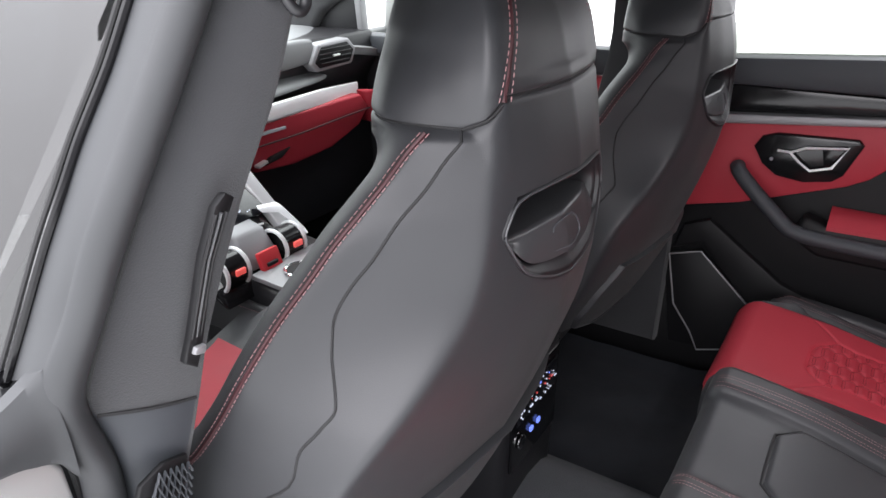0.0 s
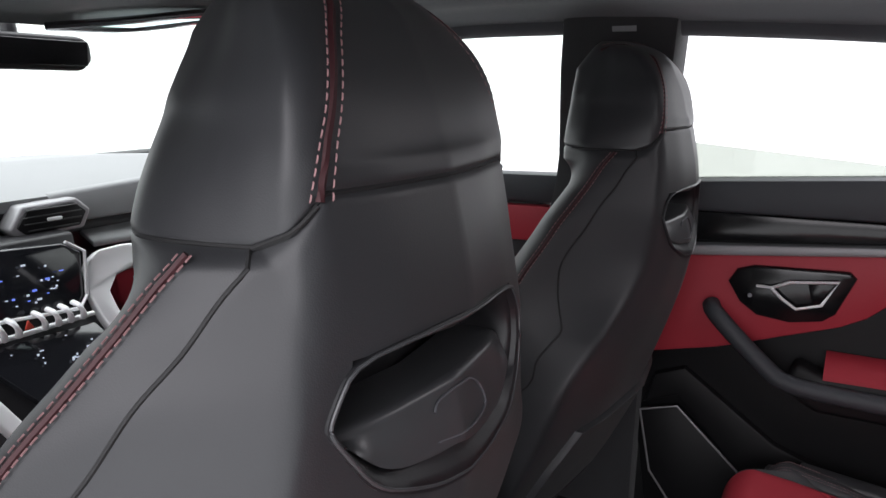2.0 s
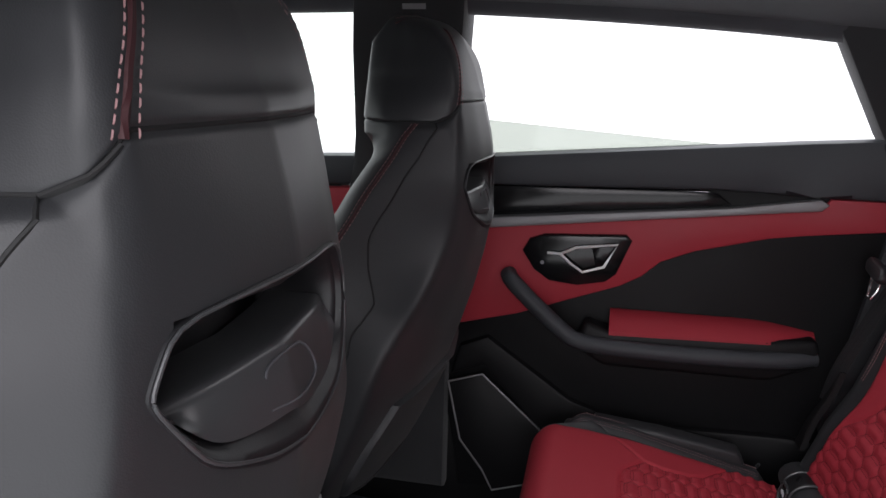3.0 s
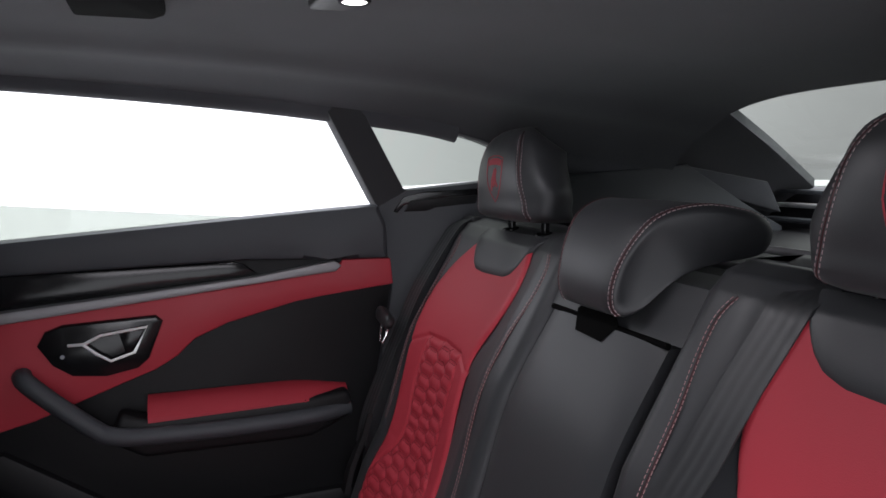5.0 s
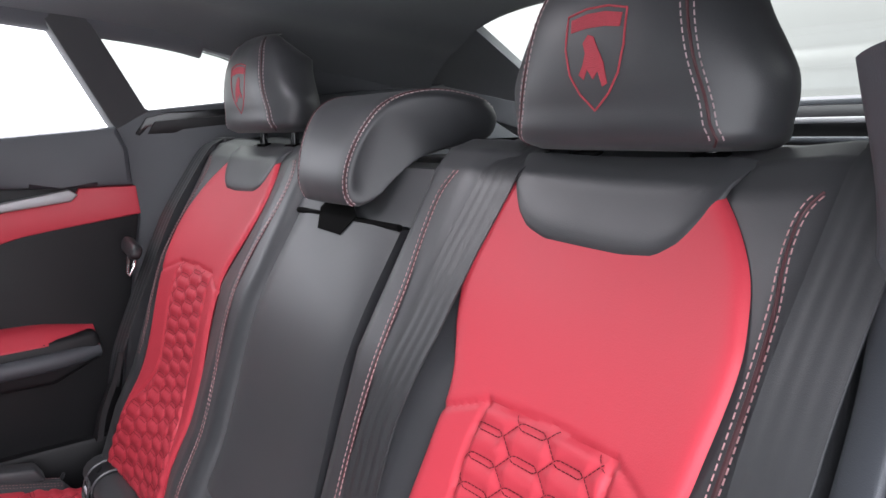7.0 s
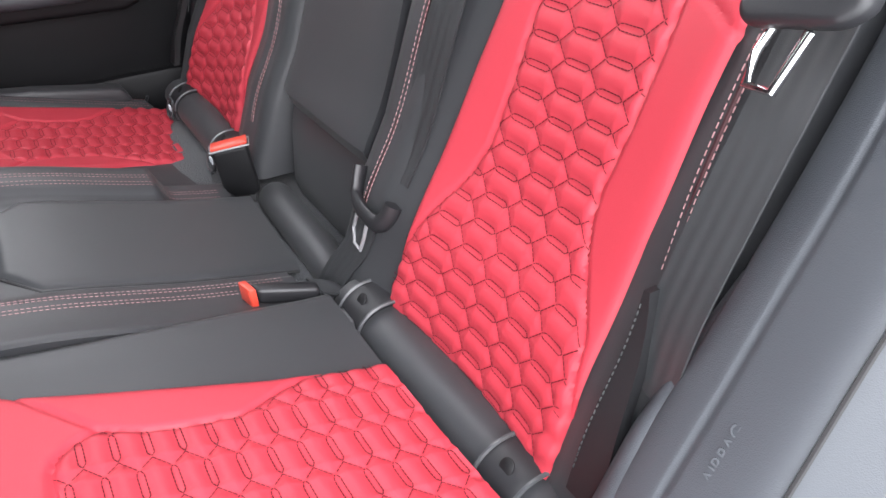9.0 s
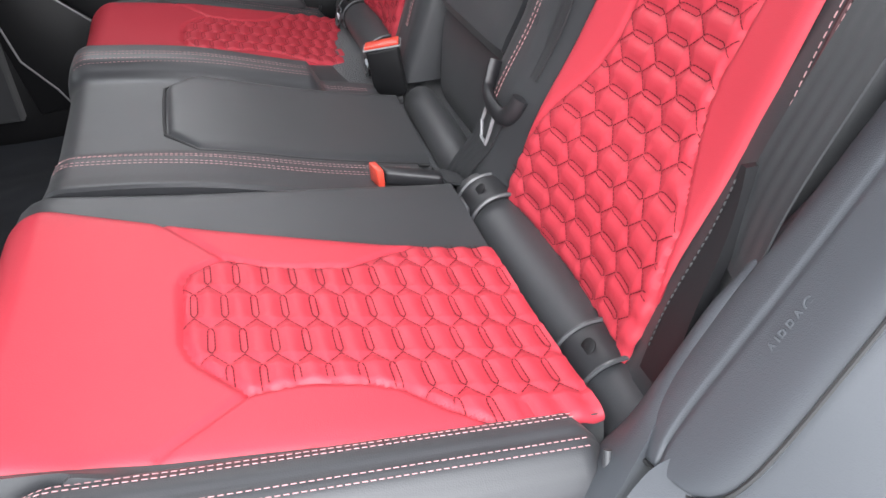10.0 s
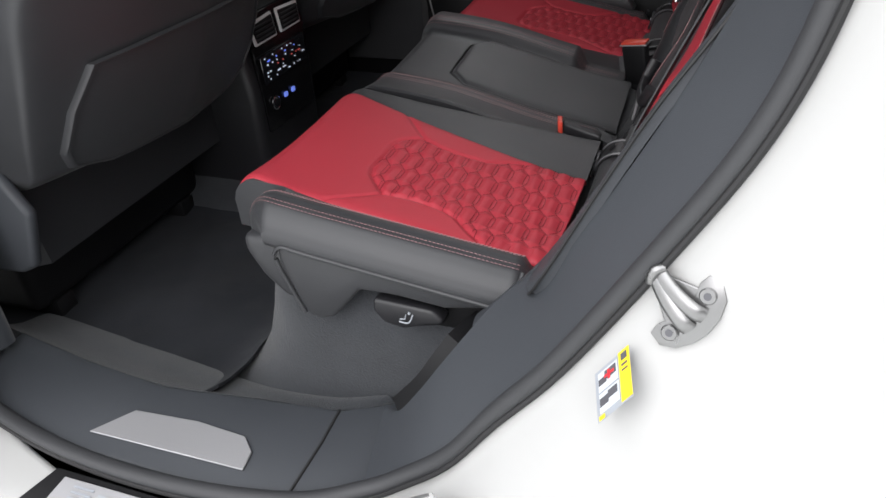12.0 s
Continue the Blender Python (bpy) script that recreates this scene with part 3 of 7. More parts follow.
def head_half(z):
    """Half outline of a rear headrest: flat front, a creased corner, a broad slanting side."""
    c, w, f = HR_C(z), HR_S(z), HR_F(z)
    k = min(1.0, (1.292 - z) / 0.05)
    keys = [(0, f + 0.003), (c * .6, f + 0.002), (c, f - 0.003), (lerp(c, w, .75), f - 0.022 * k), (w, f - 0.040 * k), (w * .98, f - 0.062 * k), (w * .82, f - 0.088 * k), (w * .5, f - 0.098 * k), (0, f - 0.100 * k)]
    out = []
    for (a, b), n in zip(zip(keys[:-1], keys[1:]), (6, 6, 6, 5, 4, 5, 5, 5)):
        out += [(lerp(a[0], b[0], t / n), lerp(a[1], b[1], t / n)) for t in range(n)]
    out.append(keys[-1])
    for _ in range(4):
        out = [out[0]] + [((out[i - 1][0] + 2 * out[i][0] + out[i + 1][0]) / 4, (out[i - 1][1] + 2 * out[i][1] + out[i + 1][1]) / 4) for i in range(1, len(out) - 1)] + [out[-1]]
    return out


def rear_headrest():
    zs = [1.128, 1.1285, 1.1295, 1.131, 1.1335, 1.137] + list(np.linspace(1.142, 1.262, 24)) + [1.267, 1.271, 1.275, 1.278, 1.281, 1.283, 1.2845, 1.2855, 1.286]
    rings = []
    for z in zs:
        h = head_half(z)
        rings.append([(-0.385 + x, y, z) for x, y in h + [(-x, y) for x, y in h[-2:0:-1]]])
    return loft(rings)


def head_pt(ax, z, lift=0.0):
    """A place on the front of the rear headrest, ax sideways from its middle."""
    h = head_half(z)
    a = abs(ax)
    y = h[0][1]
    for p, q in zip(h[:28], h[1:29]):
        if p[0] <= a <= q[0] and q[0] > p[0]:
            y = lerp(p[1], q[1], (a - p[0]) / (q[0] - p[0]))
            break
    return Vector((-0.385 + ax, y + lift, z))


def rear_parts():
    """The meshes of the left rear seat: name, mesh, material, label."""
    out = []
    out.append(("cushion", sheet(cushion_body, 54, 40, 0.0), LEATHER, ""))
    out.append(("cushion_bolster", sheet(bolster, 48, 60), LEATHER, "black leather side bolster"))
    out.append(("cushion_insert", sheet(cushion_insert, 118, 168, 0.004, (0, 0, 1)), LEATHER_RED, "red leather seat insert with quilted hexagons"))
    ql = [[Vector((-a, y, cush_z(a, y) + 0.0066 + relief(a, y, HEX_C, SEAMS_C, Q_CUSHION))) for a, y in l] for l in quilt_edges(HEX_C, *Q_CUSHION)]
    ql = [l for l in ql if min(p.y for p in l) > 0.040 and all(-p.x < c_out(p.y) - 0.003 for p in l)]
    out.append(("quilt_stitching", dashes(ql, 0.0036, 0.0007, 0.0009, 0.0004, (0, 0, 1)), THREAD_DARK, "dark red quilting thread"))
    out.append(("backrest", sheet(back_frame, 50, 54, 0.07, (0, 1, 0)), LEATHER, ""))
    out.append(("backrest_insert", sheet(backrest_insert, 100, 180, 0.004), LEATHER_RED, "red leather backrest insert with quilted hexagons"))
    ql = [[back_pt(a, z, 0.0066 + relief(a, z, HEX_B, SEAMS_B, Q_BACK)) for a, z in l] for l in quilt_edges(HEX_B, *Q_BACK)]
    ql = [l for l in ql if min(p.z for p in l) > 0.578 and all(b_in(p.z) + .003 < -p.x < b_out(p.z) - .003 for p in l)]
    out.append(("quilt_stitching", dashes(ql, 0.0036, 0.0007, 0.0009, 0.0004, BN), THREAD_DARK, "dark red quilting thread"))
    pad = [(0.268, 1.116), (0.279, 1.088), (0.295, 1.066), (0.312, 1.053), (0.335, 1.046), (0.42, 1.043), (0.452, 1.045), (0.472, 1.056), (0.488, 1.078), (0.502, 1.116)]

    def padfn(u, v):
        ax = lerp(0.264, 0.5025, u)
        zl = float(np.interp(ax, [p[0] for p in pad], [p[1] for p in pad]))
        z = lerp(zl, 1.122, v)
        zz = min(z, 1.10)
        p = Vector((-ax, yb(zz), zz)) + BN * (wing(ax) + 0.010 * (1 - math.exp(-min(v, .6) * 14)) * (1 - math.exp(-min(u, 1 - u) * 16)) - 0.001)
        return p + Vector((0, -1.0, 0.75)) * (max(0, z - 1.10) * 1.1)
    out.append(("shoulder_pad", sheet(padfn, 36, 14, 0.010), LEATHER, "black leather pad below the headrest"))
    # seams along the bolsters
    rows = []
    for ax, dz in ((0.5845, 0.0068), (0.590, 0.0085), (0.6105, 0.0078), (0.616, 0.0060)):
        rows.append([bolster_pt(ax, dz, s_, 0.0006) for s_ in np.linspace(0.03, 0.95, 60)])
    out.append(("bolster_stitching", dashes(rows, 0.0036, 0.0016, 0.0009, 0.0005, (-0.2, 0.1, 1)), THREAD, "pale red double seam"))
    l = [(-0.6438, y, cush_z(0.6435, y) - 0.036) for y in np.linspace(0.360, 0.075, 20)]
    l = [(-0.6415, 0.345, 0.500), (-0.6418, 0.362, 0.545), (-0.6425, 0.372, 0.580), (-0.643, 0.370, 0.592)] + l + [(-0.638, 0.062, 0.580), (-0.626, 0.056, 0.600)]
    out.append(("piping", tube(spline(l, 2), 0.0030, 8), LEATHER, "black leather piping"))
    for seam in ([(0.752, 0.5600), (0.80, 0.5575), (0.853, 0.5595), (0.95, 0.5645), (1.028, 0.561), (1.064, 0.5555), (1.088, 0.5585), (1.098, 0.566)], [(0.62, 0.182), (0.80, 0.188), (0.90, 0.196), (0.98, 0.194), (1.05, 0.182), (1.082, 0.185), (1.098, 0.196)]):
        f = curve(seam)
        rows = [[Vector((-f(z) - off, yb(z), z)) + BN * (wing(f(z) + off) - 0.0018) for z in np.linspace(seam[0][0], 1.098, 60)] for off in (-0.0035, 0.0035)]
        out.append(("backrest_stitching", dashes(rows, 0.0044, 0.0018, 0.0011, 0.0007, BN), THREAD, "pale red double seam"))
        out.append(("backrest_welt", tube([Vector((-f(z), yb(z), z)) + BN * (wing(f(z)) - 0.0038) for z in np.linspace(seam[0][0], 1.098, 50)], 0.0017, 6), WELT, "maroon welt between the stitches"))
    # side valance with the folding lever
    val = [(0.370, 0.612), (0.244, 0.600), (0.10, 0.577), (0.085, 0.552), (0.15, 0.540), (0.215, 0.548), (0.262, 0.548), (0.285, 0.52), (0.305, 0.497), (0.330, 0.490), (0.350, 0.503), (0.369, 0.57)]
    out.append(("side_panel", prism([(-0.598, y, z) for y, z in val], (-0.0425, 0, 0), 0.006, 3), LEATHER, "black leather side panel"))
    out.append(("front_apron", prism([(-0.545, y, z) for y, z in ((0.428, 0.600), (0.426, 0.575), (0.408, 0.540), (0.382, 0.512), (0.348, 0.500), (0.335, 0.600))], (-0.086, 0, 0), 0.012, 4), LEATHER, "black leather lower front"))
    out.append(("under_panel", prism([(-0.60, y, z) for y, z in ((0.26, 0.55), (0.09, 0.545), (0.085, 0.49), (0.13, 0.475), (0.24, 0.50))], (-0.012, 0, 0), 0.004), DARK, "black plastic lower panel"))
    out.append(("folding_lever", prism([(-0.618, y, z) for y, z in ((0.243, 0.538), (0.165, 0.533), (0.150, 0.520), (0.155, 0.512), (0.185, 0.505), (0.205, 0.497), (0.232, 0.502), (0.245, 0.520))], (-0.026, 0, 0.004), 0.005, 3), PLASTIC, "black plastic seat folding lever"))
    ic = tube(spline([(-0.6455, 0.190, 0.5275), (-0.6455, 0.194, 0.518), (-0.6455, 0.199, 0.5135), (-0.6455, 0.209, 0.5145)], 4), 0.0011, 6)
    ic = join(ic, tube([(-0.6455, 0.199, 0.5265), (-0.6455, 0.201, 0.5195), (-0.6455, 0.208, 0.5185)], 0.0008, 6))
    ic = join(ic, disc((-0.6450, 0.1945, 0.5300), (-1, 0, 0), 0.0018, 0.0012, 10, 0))
    out.append(("lever_symbol", ic, PAPER, "white printed seat symbol"))
    # headrest
    out.append(("headrest", rear_headrest(), LEATHER, "black leather headrest with an embroidered crest"))
    def crest(pts, lift=0.0):
        return [head_pt(x, 1.2015 + z, lift) for x, z in pts]
    sh = [(-0.030, 0.032), (-0.011, 0.036), (0.011, 0.036), (0.030, 0.032), (0.030, 0.006), (0.025, -0.014), (0.015, -0.029), (0.0, -0.042), (-0.015, -0.029), (-0.025, -0.014), (-0.030, 0.006)]
    ring = []
    for k in range(len(sh)):
        a, b = sh[k], sh[(k + 1) % len(sh)]
        ring += [(lerp(a[0], b[0], t / 4), lerp(a[1], b[1], t / 4)) for t in range(4)]
    out.append(("crest_border", tube(crest(ring + [ring[0]], 0.0002), 0.0009, 6), EMBROID, "red embroidered crest outline"))
    for nm, pl, lab in (("crest_bar", [(-0.026, 0.029), (-0.009, 0.032), (0.009, 0.032), (0.026, 0.029), (0.025, 0.019), (0.009, 0.021), (-0.009, 0.021), (-0.025, 0.019)], "red embroidered bar"),
                        ("crest_figure", [(-0.014, -0.022), (-0.011, -0.006), (-0.006, 0.003), (0.0, 0.014), (0.006, 0.016), (0.011, 0.010), (0.008, 0.002), (0.011, -0.008), (0.015, -0.014), (0.010, -0.018), (0.006, -0.010), (0.0, -0.018), (-0.005, -0.012), (-0.009, -0.024)], "red embroidered plain figure")):
        bm = bmesh.new()
        bm.faces.new([bm.verts.new(p) for p in crest(pl, 0.0006)])
        ext = bmesh.ops.extrude_face_region(bm, geom=bm.faces[:])["geom"]
        bmesh.ops.translate(bm, vec=(0, -0.0015, 0), verts=[g for g in ext if isinstance(g, bmesh.types.BMVert)])
        bmesh.ops.triangulate(bm, faces=[f for f in bm.faces if len(f.verts) > 4])
        out.append((nm, bm, EMBROID, lab))
    for sd in (-1, 1):
        rows = [[head_pt(sd * (HR_C(z) + off), z, 0.0004) for z in np.linspace(1.136, 1.272, 40)] for off in (-0.0042, 0.0042)]
        out.append(("headrest_stitching", dashes(rows, 0.0042, 0.0018, 0.0011, 0.0007, (sd * 0.3, 0.9, 0.2)), THREAD_PALE, "pale red double seam"))
        out.append(("headrest_seam", tube([head_pt(sd * HR_C(z), z, -0.0002) for z in np.linspace(1.132, 1.276, 30)], 0.0013, 6), WELT, "maroon sunken seam"))
    for dx in (-0.065, 0.065):
        out.append(("headrest_post", tube([(-0.385 + dx, -0.292, 1.10), (-0.385 + dx, -0.292, 1.14)], 0.007, 12), GLOSS, "black post"))
        out.append(("post_sleeve", disc((-0.385 + dx, -0.290, 1.118), (0, 0.1, 1), 0.016, 0.008, 20, 0.002), GLOSS, "black post sleeve"))
    # rail across the cushion's rear with the child-seat anchors
    out.append(("rear_rail", tube([(-0.205, -0.004, 0.548), (-0.23, -0.003, 0.551), (-0.40, -0.003, 0.551), (-0.56, -0.003, 0.553), (-0.585, -0.003, 0.552)], 0.034, 16, 0.85, (0, 0, 1)), LEATHER, ""))
    for ax in (0.250, 0.515):
        def clip(u, v, ax=ax, grow=0.0):
            a = radians(lerp(128, -28, v))
            r = 0.0375 + grow - 0.002 * abs(2 * u - 1) ** 6
            return (-ax + lerp(-0.024, 0.024, u), -0.003 + r * math.cos(a), 0.552 + r * .92 * math.sin(a))
        out.append(("anchor_cover", sheet(clip, 10, 16, 0.006), PLASTIC, "black anchor cover"))
        for u0 in (0.0, 1.0):
            out.append(("cover_rib", tube([clip(u0, v, ax, 0.0012) for v in np.linspace(0.02, 0.98, 16)], 0.0022, 6), SATIN, "raised satin rib"))
        c0 = Vector(clip(0.5, 0.80, ax, 0.0006))
        out.append(("anchor_slot", prism([c0 + Vector((dx, dy, dz)) for dx, dy, dz in ((-0.012, 0.001, -0.009), (0.012, 0.001, -0.009), (0.012, -0.001, 0.009), (-0.012, -0.001, 0.009))], (0, 0.0014, 0.0002), 0.0004, 1), SEAM, "dark anchor slot"))
        out.append(("anchor_ring", tube(spline([c0 + Vector((-0.006, 0.002, -0.006)), c0 + Vector((-0.004, 0.003, 0.003)), c0 + Vector((0.004, 0.003, 0.003)), c0 + Vector((0.006, 0.002, -0.006))], 4), 0.0019, 6), GREYRULE, "pale steel anchor ring"))
        fr = [c0 + Vector((dx, dz * -0.25 + 0.002, dz)) for dx, dz in ((-0.017, -0.011), (-0.017, 0.010), (-0.012, 0.015), (0.012, 0.015), (0.017, 0.010), (0.017, -0.011), (0.010, -0.017), (-0.010, -0.017))]
        out.append(("slot_frame", tube(fr + [fr[0]], 0.0027, 8), SATIN, "rounded satin frame of the slot"))
        c1 = Vector(clip(0.5, 0.42, ax, 0.0002))
        out.append(("anchor_disc", disc(c1, (0, 0.75, 0.66), 0.0075, 0.0012, 18, 0.0003), DARK, ""))
    # outer bolster flap beside the backrest
    def flap(u, v):
        z = lerp(0.61, 0.765, v)
        w = 0.030 * (1 - v) ** 0.8 + 0.005
        return (-0.572 - w * u, yb(z) + lerp(0.038, 0.056, v), z)
    out.append(("side_flap", sheet(flap, 10, 14, 0.010, (0, 1, 0)), DARK, "black bolster flap"))
    rows = [[(-0.5735, yb(z) + lerp(0.038, 0.056, (z - .61) / .155) + 0.0008, z) for z in np.linspace(0.63, 0.76, 20)]]
    out.append(("flap_stitching", dashes(rows, 0.0036, 0.0016, 0.0014, 0.0008, (0, 1, 0.3)), SEAM, "black seam"))
    return out


PARTS = rear_parts()
for s in (-1, 1):
    seat = thing("car_seat", "black leather rear seat with red quilted hexagon inserts" if s < 0 else "black leather rear seat, red quilted inserts, beside the closed door", "car seat", group="rear seats")
    for name, pbm, m, lab in PARTS:
        q = pbm.copy()
        if s > 0:
            flip(q)
            if name.startswith(("cushion", "bolster", "piping")) or (name == "quilt_stitching" and max(v.co.z for v in q.verts) < 0.7):
                for v in q.verts:
                    v.co.z -= 0.030 + 0.030 * max(0, 1 - v.co.y / 0.3)
            if name.startswith(("headrest", "crest")):
                for v in q.verts:
                    v.co.z += 0.017
        part(name, q, m, seat, lab, smooth=50)
for p in PARTS:
    p[1].free()

# middle seat
mid = thing("middle_car_seat", "narrow black leather middle seat with folded armrest", "car seat")
MSEC = [(-0.205, 0.018), (-0.200, 0.020), (-0.170, 0.014), (-0.140, 0.010), (-0.120, 0.009), (-0.106, 0.002), (-0.06, 0.0), (0, 0.0), (0.06, 0.0), (0.106, 0.002), (0.120, 0.010), (0.140, 0.012), (0.170, 0.010), (0.190, -0.002), (0.198, -0.03)]
mid_base = curve([(0.0, 0.530), (0.04, 0.538), (0.15, 0.563), (0.307, 0.606), (0.44, 0.624), (0.5, 0.626)])


def mid_z(x, y):
    w = min(1, max(0, (x - 0.100) / 0.014))
    f = min(1, max(0, (y - 0.126) / 0.016))
    ridge = 0.010 * f - 0.018 * (1 - f)
    return mid_base(y) + float(np.interp(x, [p[0] for p in MSEC], [p[1] for p in MSEC])) + 0.06 * (x + 0.13) + w * ridge


def mid_cushion(u, v):
    y, drop = cush_path(v)
    y -= 0.03 * max(0, (v - .5) * 2) - 0.01
    k = u * (len(MSEC) - 1)
    i = min(int(k), len(MSEC) - 2)
    x = lerp(MSEC[i][0], MSEC[i + 1][0], k - i)
    return (x, y, mid_z(x, min(y, 0.45)) - drop * 1.3)


part("cushion", sheet(mid_cushion, 56, 84, 0.03), LEATHER, mid, smooth=60)
part("cushion_front", box(-0.19, 0.19, 0.36, 0.425, 0.42, 0.585, 0.02, 3), LEATHER, mid)
oct_w = line([(0.025, 0.094), (0.300, 0.094), (0.334, 0.058)])


def octagon(u, v):
    y = lerp(0.028, 0.334, v)
    w = oct_w(y)
    x = lerp(-w, w, u)
    d = min(min(u, 1 - u) * 2 * w, (1 - v) * 0.306, 0.05)
    return (x, y, mid_base(y) + 0.10 * x + 0.011 + 0.0065 * (1 - math.exp(-d / 0.004)) - 0.0008)


part("octagon_pad", sheet(octagon, 40, 60, 0.004), LEATHER, mid, "raised octagonal leather pad", smooth=60)
OCT = [(-0.0965, y) for y in np.linspace(0.03, 0.301, 16)] + [(-0.060, 0.337), (-0.03, 0.338), (0.03, 0.338), (0.060, 0.337)] + [(0.0965, y) for y in np.linspace(0.301, 0.03, 16)]
part("pad_seam", tube([(x, y, mid_base(y) + 0.08 * x + 0.0100) for x, y in OCT], 0.0020, 6), SEAM, mid, "dark recessed seam")
rows = []
for sx in (-1, 1):
    for ax in (0.119, 0.1255, 0.137, 0.1435):
        l = []
        for k in range(44):
            v = 0.03 + k / 43 * 0.86
            y, drop = cush_path(v)
            y -= 0.03 * max(0, (v - .5) * 2) - 0.01
            a = ax - 0.004 * max(0, (y - .25) / .15)
            l.append((sx * a, y + (.001 if drop else 0), mid_z(sx * a, min(y, .45)) - drop * 1.3 + 0.0006))
        rows.append(l)
part("cushion_stitching", dashes(rows, 0.0036, 0.0016, 0.0009, 0.0005, (0, 0.2, 1)), THREAD, mid, "pale red double seam")


def mid_back(u, v):
    z = lerp(0.672, 1.035, v)
    x = lerp(-0.128, 0.128, u)
    return Vector((x, yb(z), z)) + BN * (0.012 + 0.006 * (1 - (2 * u - 1) ** 6) - 0.016 * (1 - min(1, v / .05)) ** 2)


part("armrest_panel", sheet(mid_back, 24, 30, 0.06, (0, 1, 0)), LEATHER, mid, "folded up leather armrest panel")


def mid_low(u, v):
    z = lerp(0.50, 0.690, v)
    x = lerp(-0.118, 0.118, u)
    return (x, yb(max(z, .55)) - 0.006 - 0.05 * (1 - v) ** 1.5, z)


part("armrest_foot", sheet(mid_low, 16, 16, 0.02, (0, 1, 0)), LEATHER, mid, "curved black leather foot of the armrest", smooth=60)


def mid_top(u, v):
    z = lerp(1.040, 1.10, v)
    x = lerp(-0.15, 0.15, u)
    return Vector((x, yb(z), z)) + BN * 0.010


part("foot_rim", tube([(x, yb(0.69) - 0.004 + 0.004 * math.cos(x * 12), 0.690 + 0.002 * math.cos(x * 12)) for x in np.linspace(-0.116, 0.116, 14)], 0.0045, 8), LEATHER, mid, "rolled leather rim")
part("backrest_top", sheet(mid_top, 16, 8, 0.08, (0, 1, 0)), LEATHER, mid)
# the gap's shade is a black strip laid over the joint
part("panel_gap", tube([Vector((x, yb(1.037), 1.037)) + BN * 0.015 for x in np.linspace(-0.128, 0.128, 12)], 0.0040, 8), HOLE, mid, "black strip painting the shade in the gap above the armrest")
strap = [(0.062, 1.044), (0.046, 1.056), (-0.014, 1.054), (-0.036, 1.040), (-0.018, 1.018), (0.044, 1.020)]
# nothing is cut here: a flat black plate paints the recess's shade
part("pull_recess", prism([Vector((x, yb(z), z)) + BN * 0.0188 for x, z in strap], BN * 0.0006, 0, 1), HOLE, mid, "flat black six-sided plate painting the shade of a pull recess")
# middle headrest: a low wedge, narrow in front, that leans back over the top
MH = [(-0.200, 1.061), (-0.190, 1.064), (-0.183, 1.078), (-0.183, 1.100), (-0.192, 1.130), (-0.206, 1.156), (-0.224, 1.176), (-0.250, 1.188), (-0.285, 1.192), (-0.320, 1.186), (-0.345, 1.176), (-0.356, 1.160), (-0.350, 1.140), (-0.330, 1.131), (-0.295, 1.124), (-0.262, 1.112), (-0.235, 1.090), (-0.215, 1.068)]
mh = [(p.x, p.y) for p in spline([(y, z, 0) for y, z in MH + [MH[0]]], 3)[:-1]]


def mh_half(y, z):
    return 0.066 + 0.056 * min(1, max(0, (-0.185 - y) / 0.15)) + 0.010 * min(1, max(0, (z - 1.07) / 0.09))


def mh_pt(u, y, z, k=1.0):
    cy, cz = -0.258, 1.138
    y2, z2 = cy + (y - cy) * k, cz + (z - cz) * k
    return (0.010 + u * mh_half(y, z), y2, z2)


rings = [[mh_pt(u, y, z, k) for y, z in mh] for u, k in ((-1.0, 0.80), (-0.998, 0.86), (-0.985, 0.915), (-0.96, 0.955), (-0.92, 0.982), (-0.86, 1.0), (-0.6, 1.006), (0, 1.010), (0.6, 1.006), (0.86, 1.0), (0.92, 0.982), (0.96, 0.955), (0.985, 0.915), (0.998, 0.86), (1.0, 0.80))]
part("headrest", loft(rings), LEATHER, mid, "low black leather headrest", smooth=70)
for su in (-1, 1):
    run = [p for p in mh[2:33]]
    rows = [[mh_pt(su * u, y, z, k) for y, z in run] for u, k in ((0.86, 1.004), (0.94, 0.978))]
    part("headrest_stitching", dashes(rows, 0.0042, 0.0018, 0.0011, 0.0008, lambda p: (su * 0.3, p.y + .26, p.z - 1.13)), THREAD_PALE, mid, "pale red double seam")
    part("headrest_seam", tube([mh_pt(su * 0.90, y, z, 0.990) for y, z in run], 0.0013, 6), WELT, mid, "maroon sunken seam")


# ---- front seats ----
SXL, SXR = -0.356, 0.424
s_rear = curve([(0.60, 0.740), (0.62, 0.715), (0.66, 0.690), (0.72, 0.660), (0.80, 0.625), (0.87, 0.600), (0.95, 0.575), (1.05, 0.556), (1.10, 0.555), (1.15, 0.558), (1.205, 0.573), (1.233, 0.577), (1.28, 0.587), (1.31, 0.600), (1.335, 0.615), (1.352, 0.640), (1.362, 0.680)])
s_cy = curve([(0.60, 0.780), (0.63, 0.760), (0.70, 0.725), (0.78, 0.690), (0.894, 0.645), (0.943, 0.620), (0.977, 0.605), (1.015, 0.592), (1.052, 0.583), (1.115, 0.578), (1.173, 0.583), (1.205, 0.587), (1.235, 0.587), (1.273, 0.591), (1.299, 0.598), (1.315, 0.607), (1.335, 0.626), (1.352, 0.650), (1.362, 0.685)])
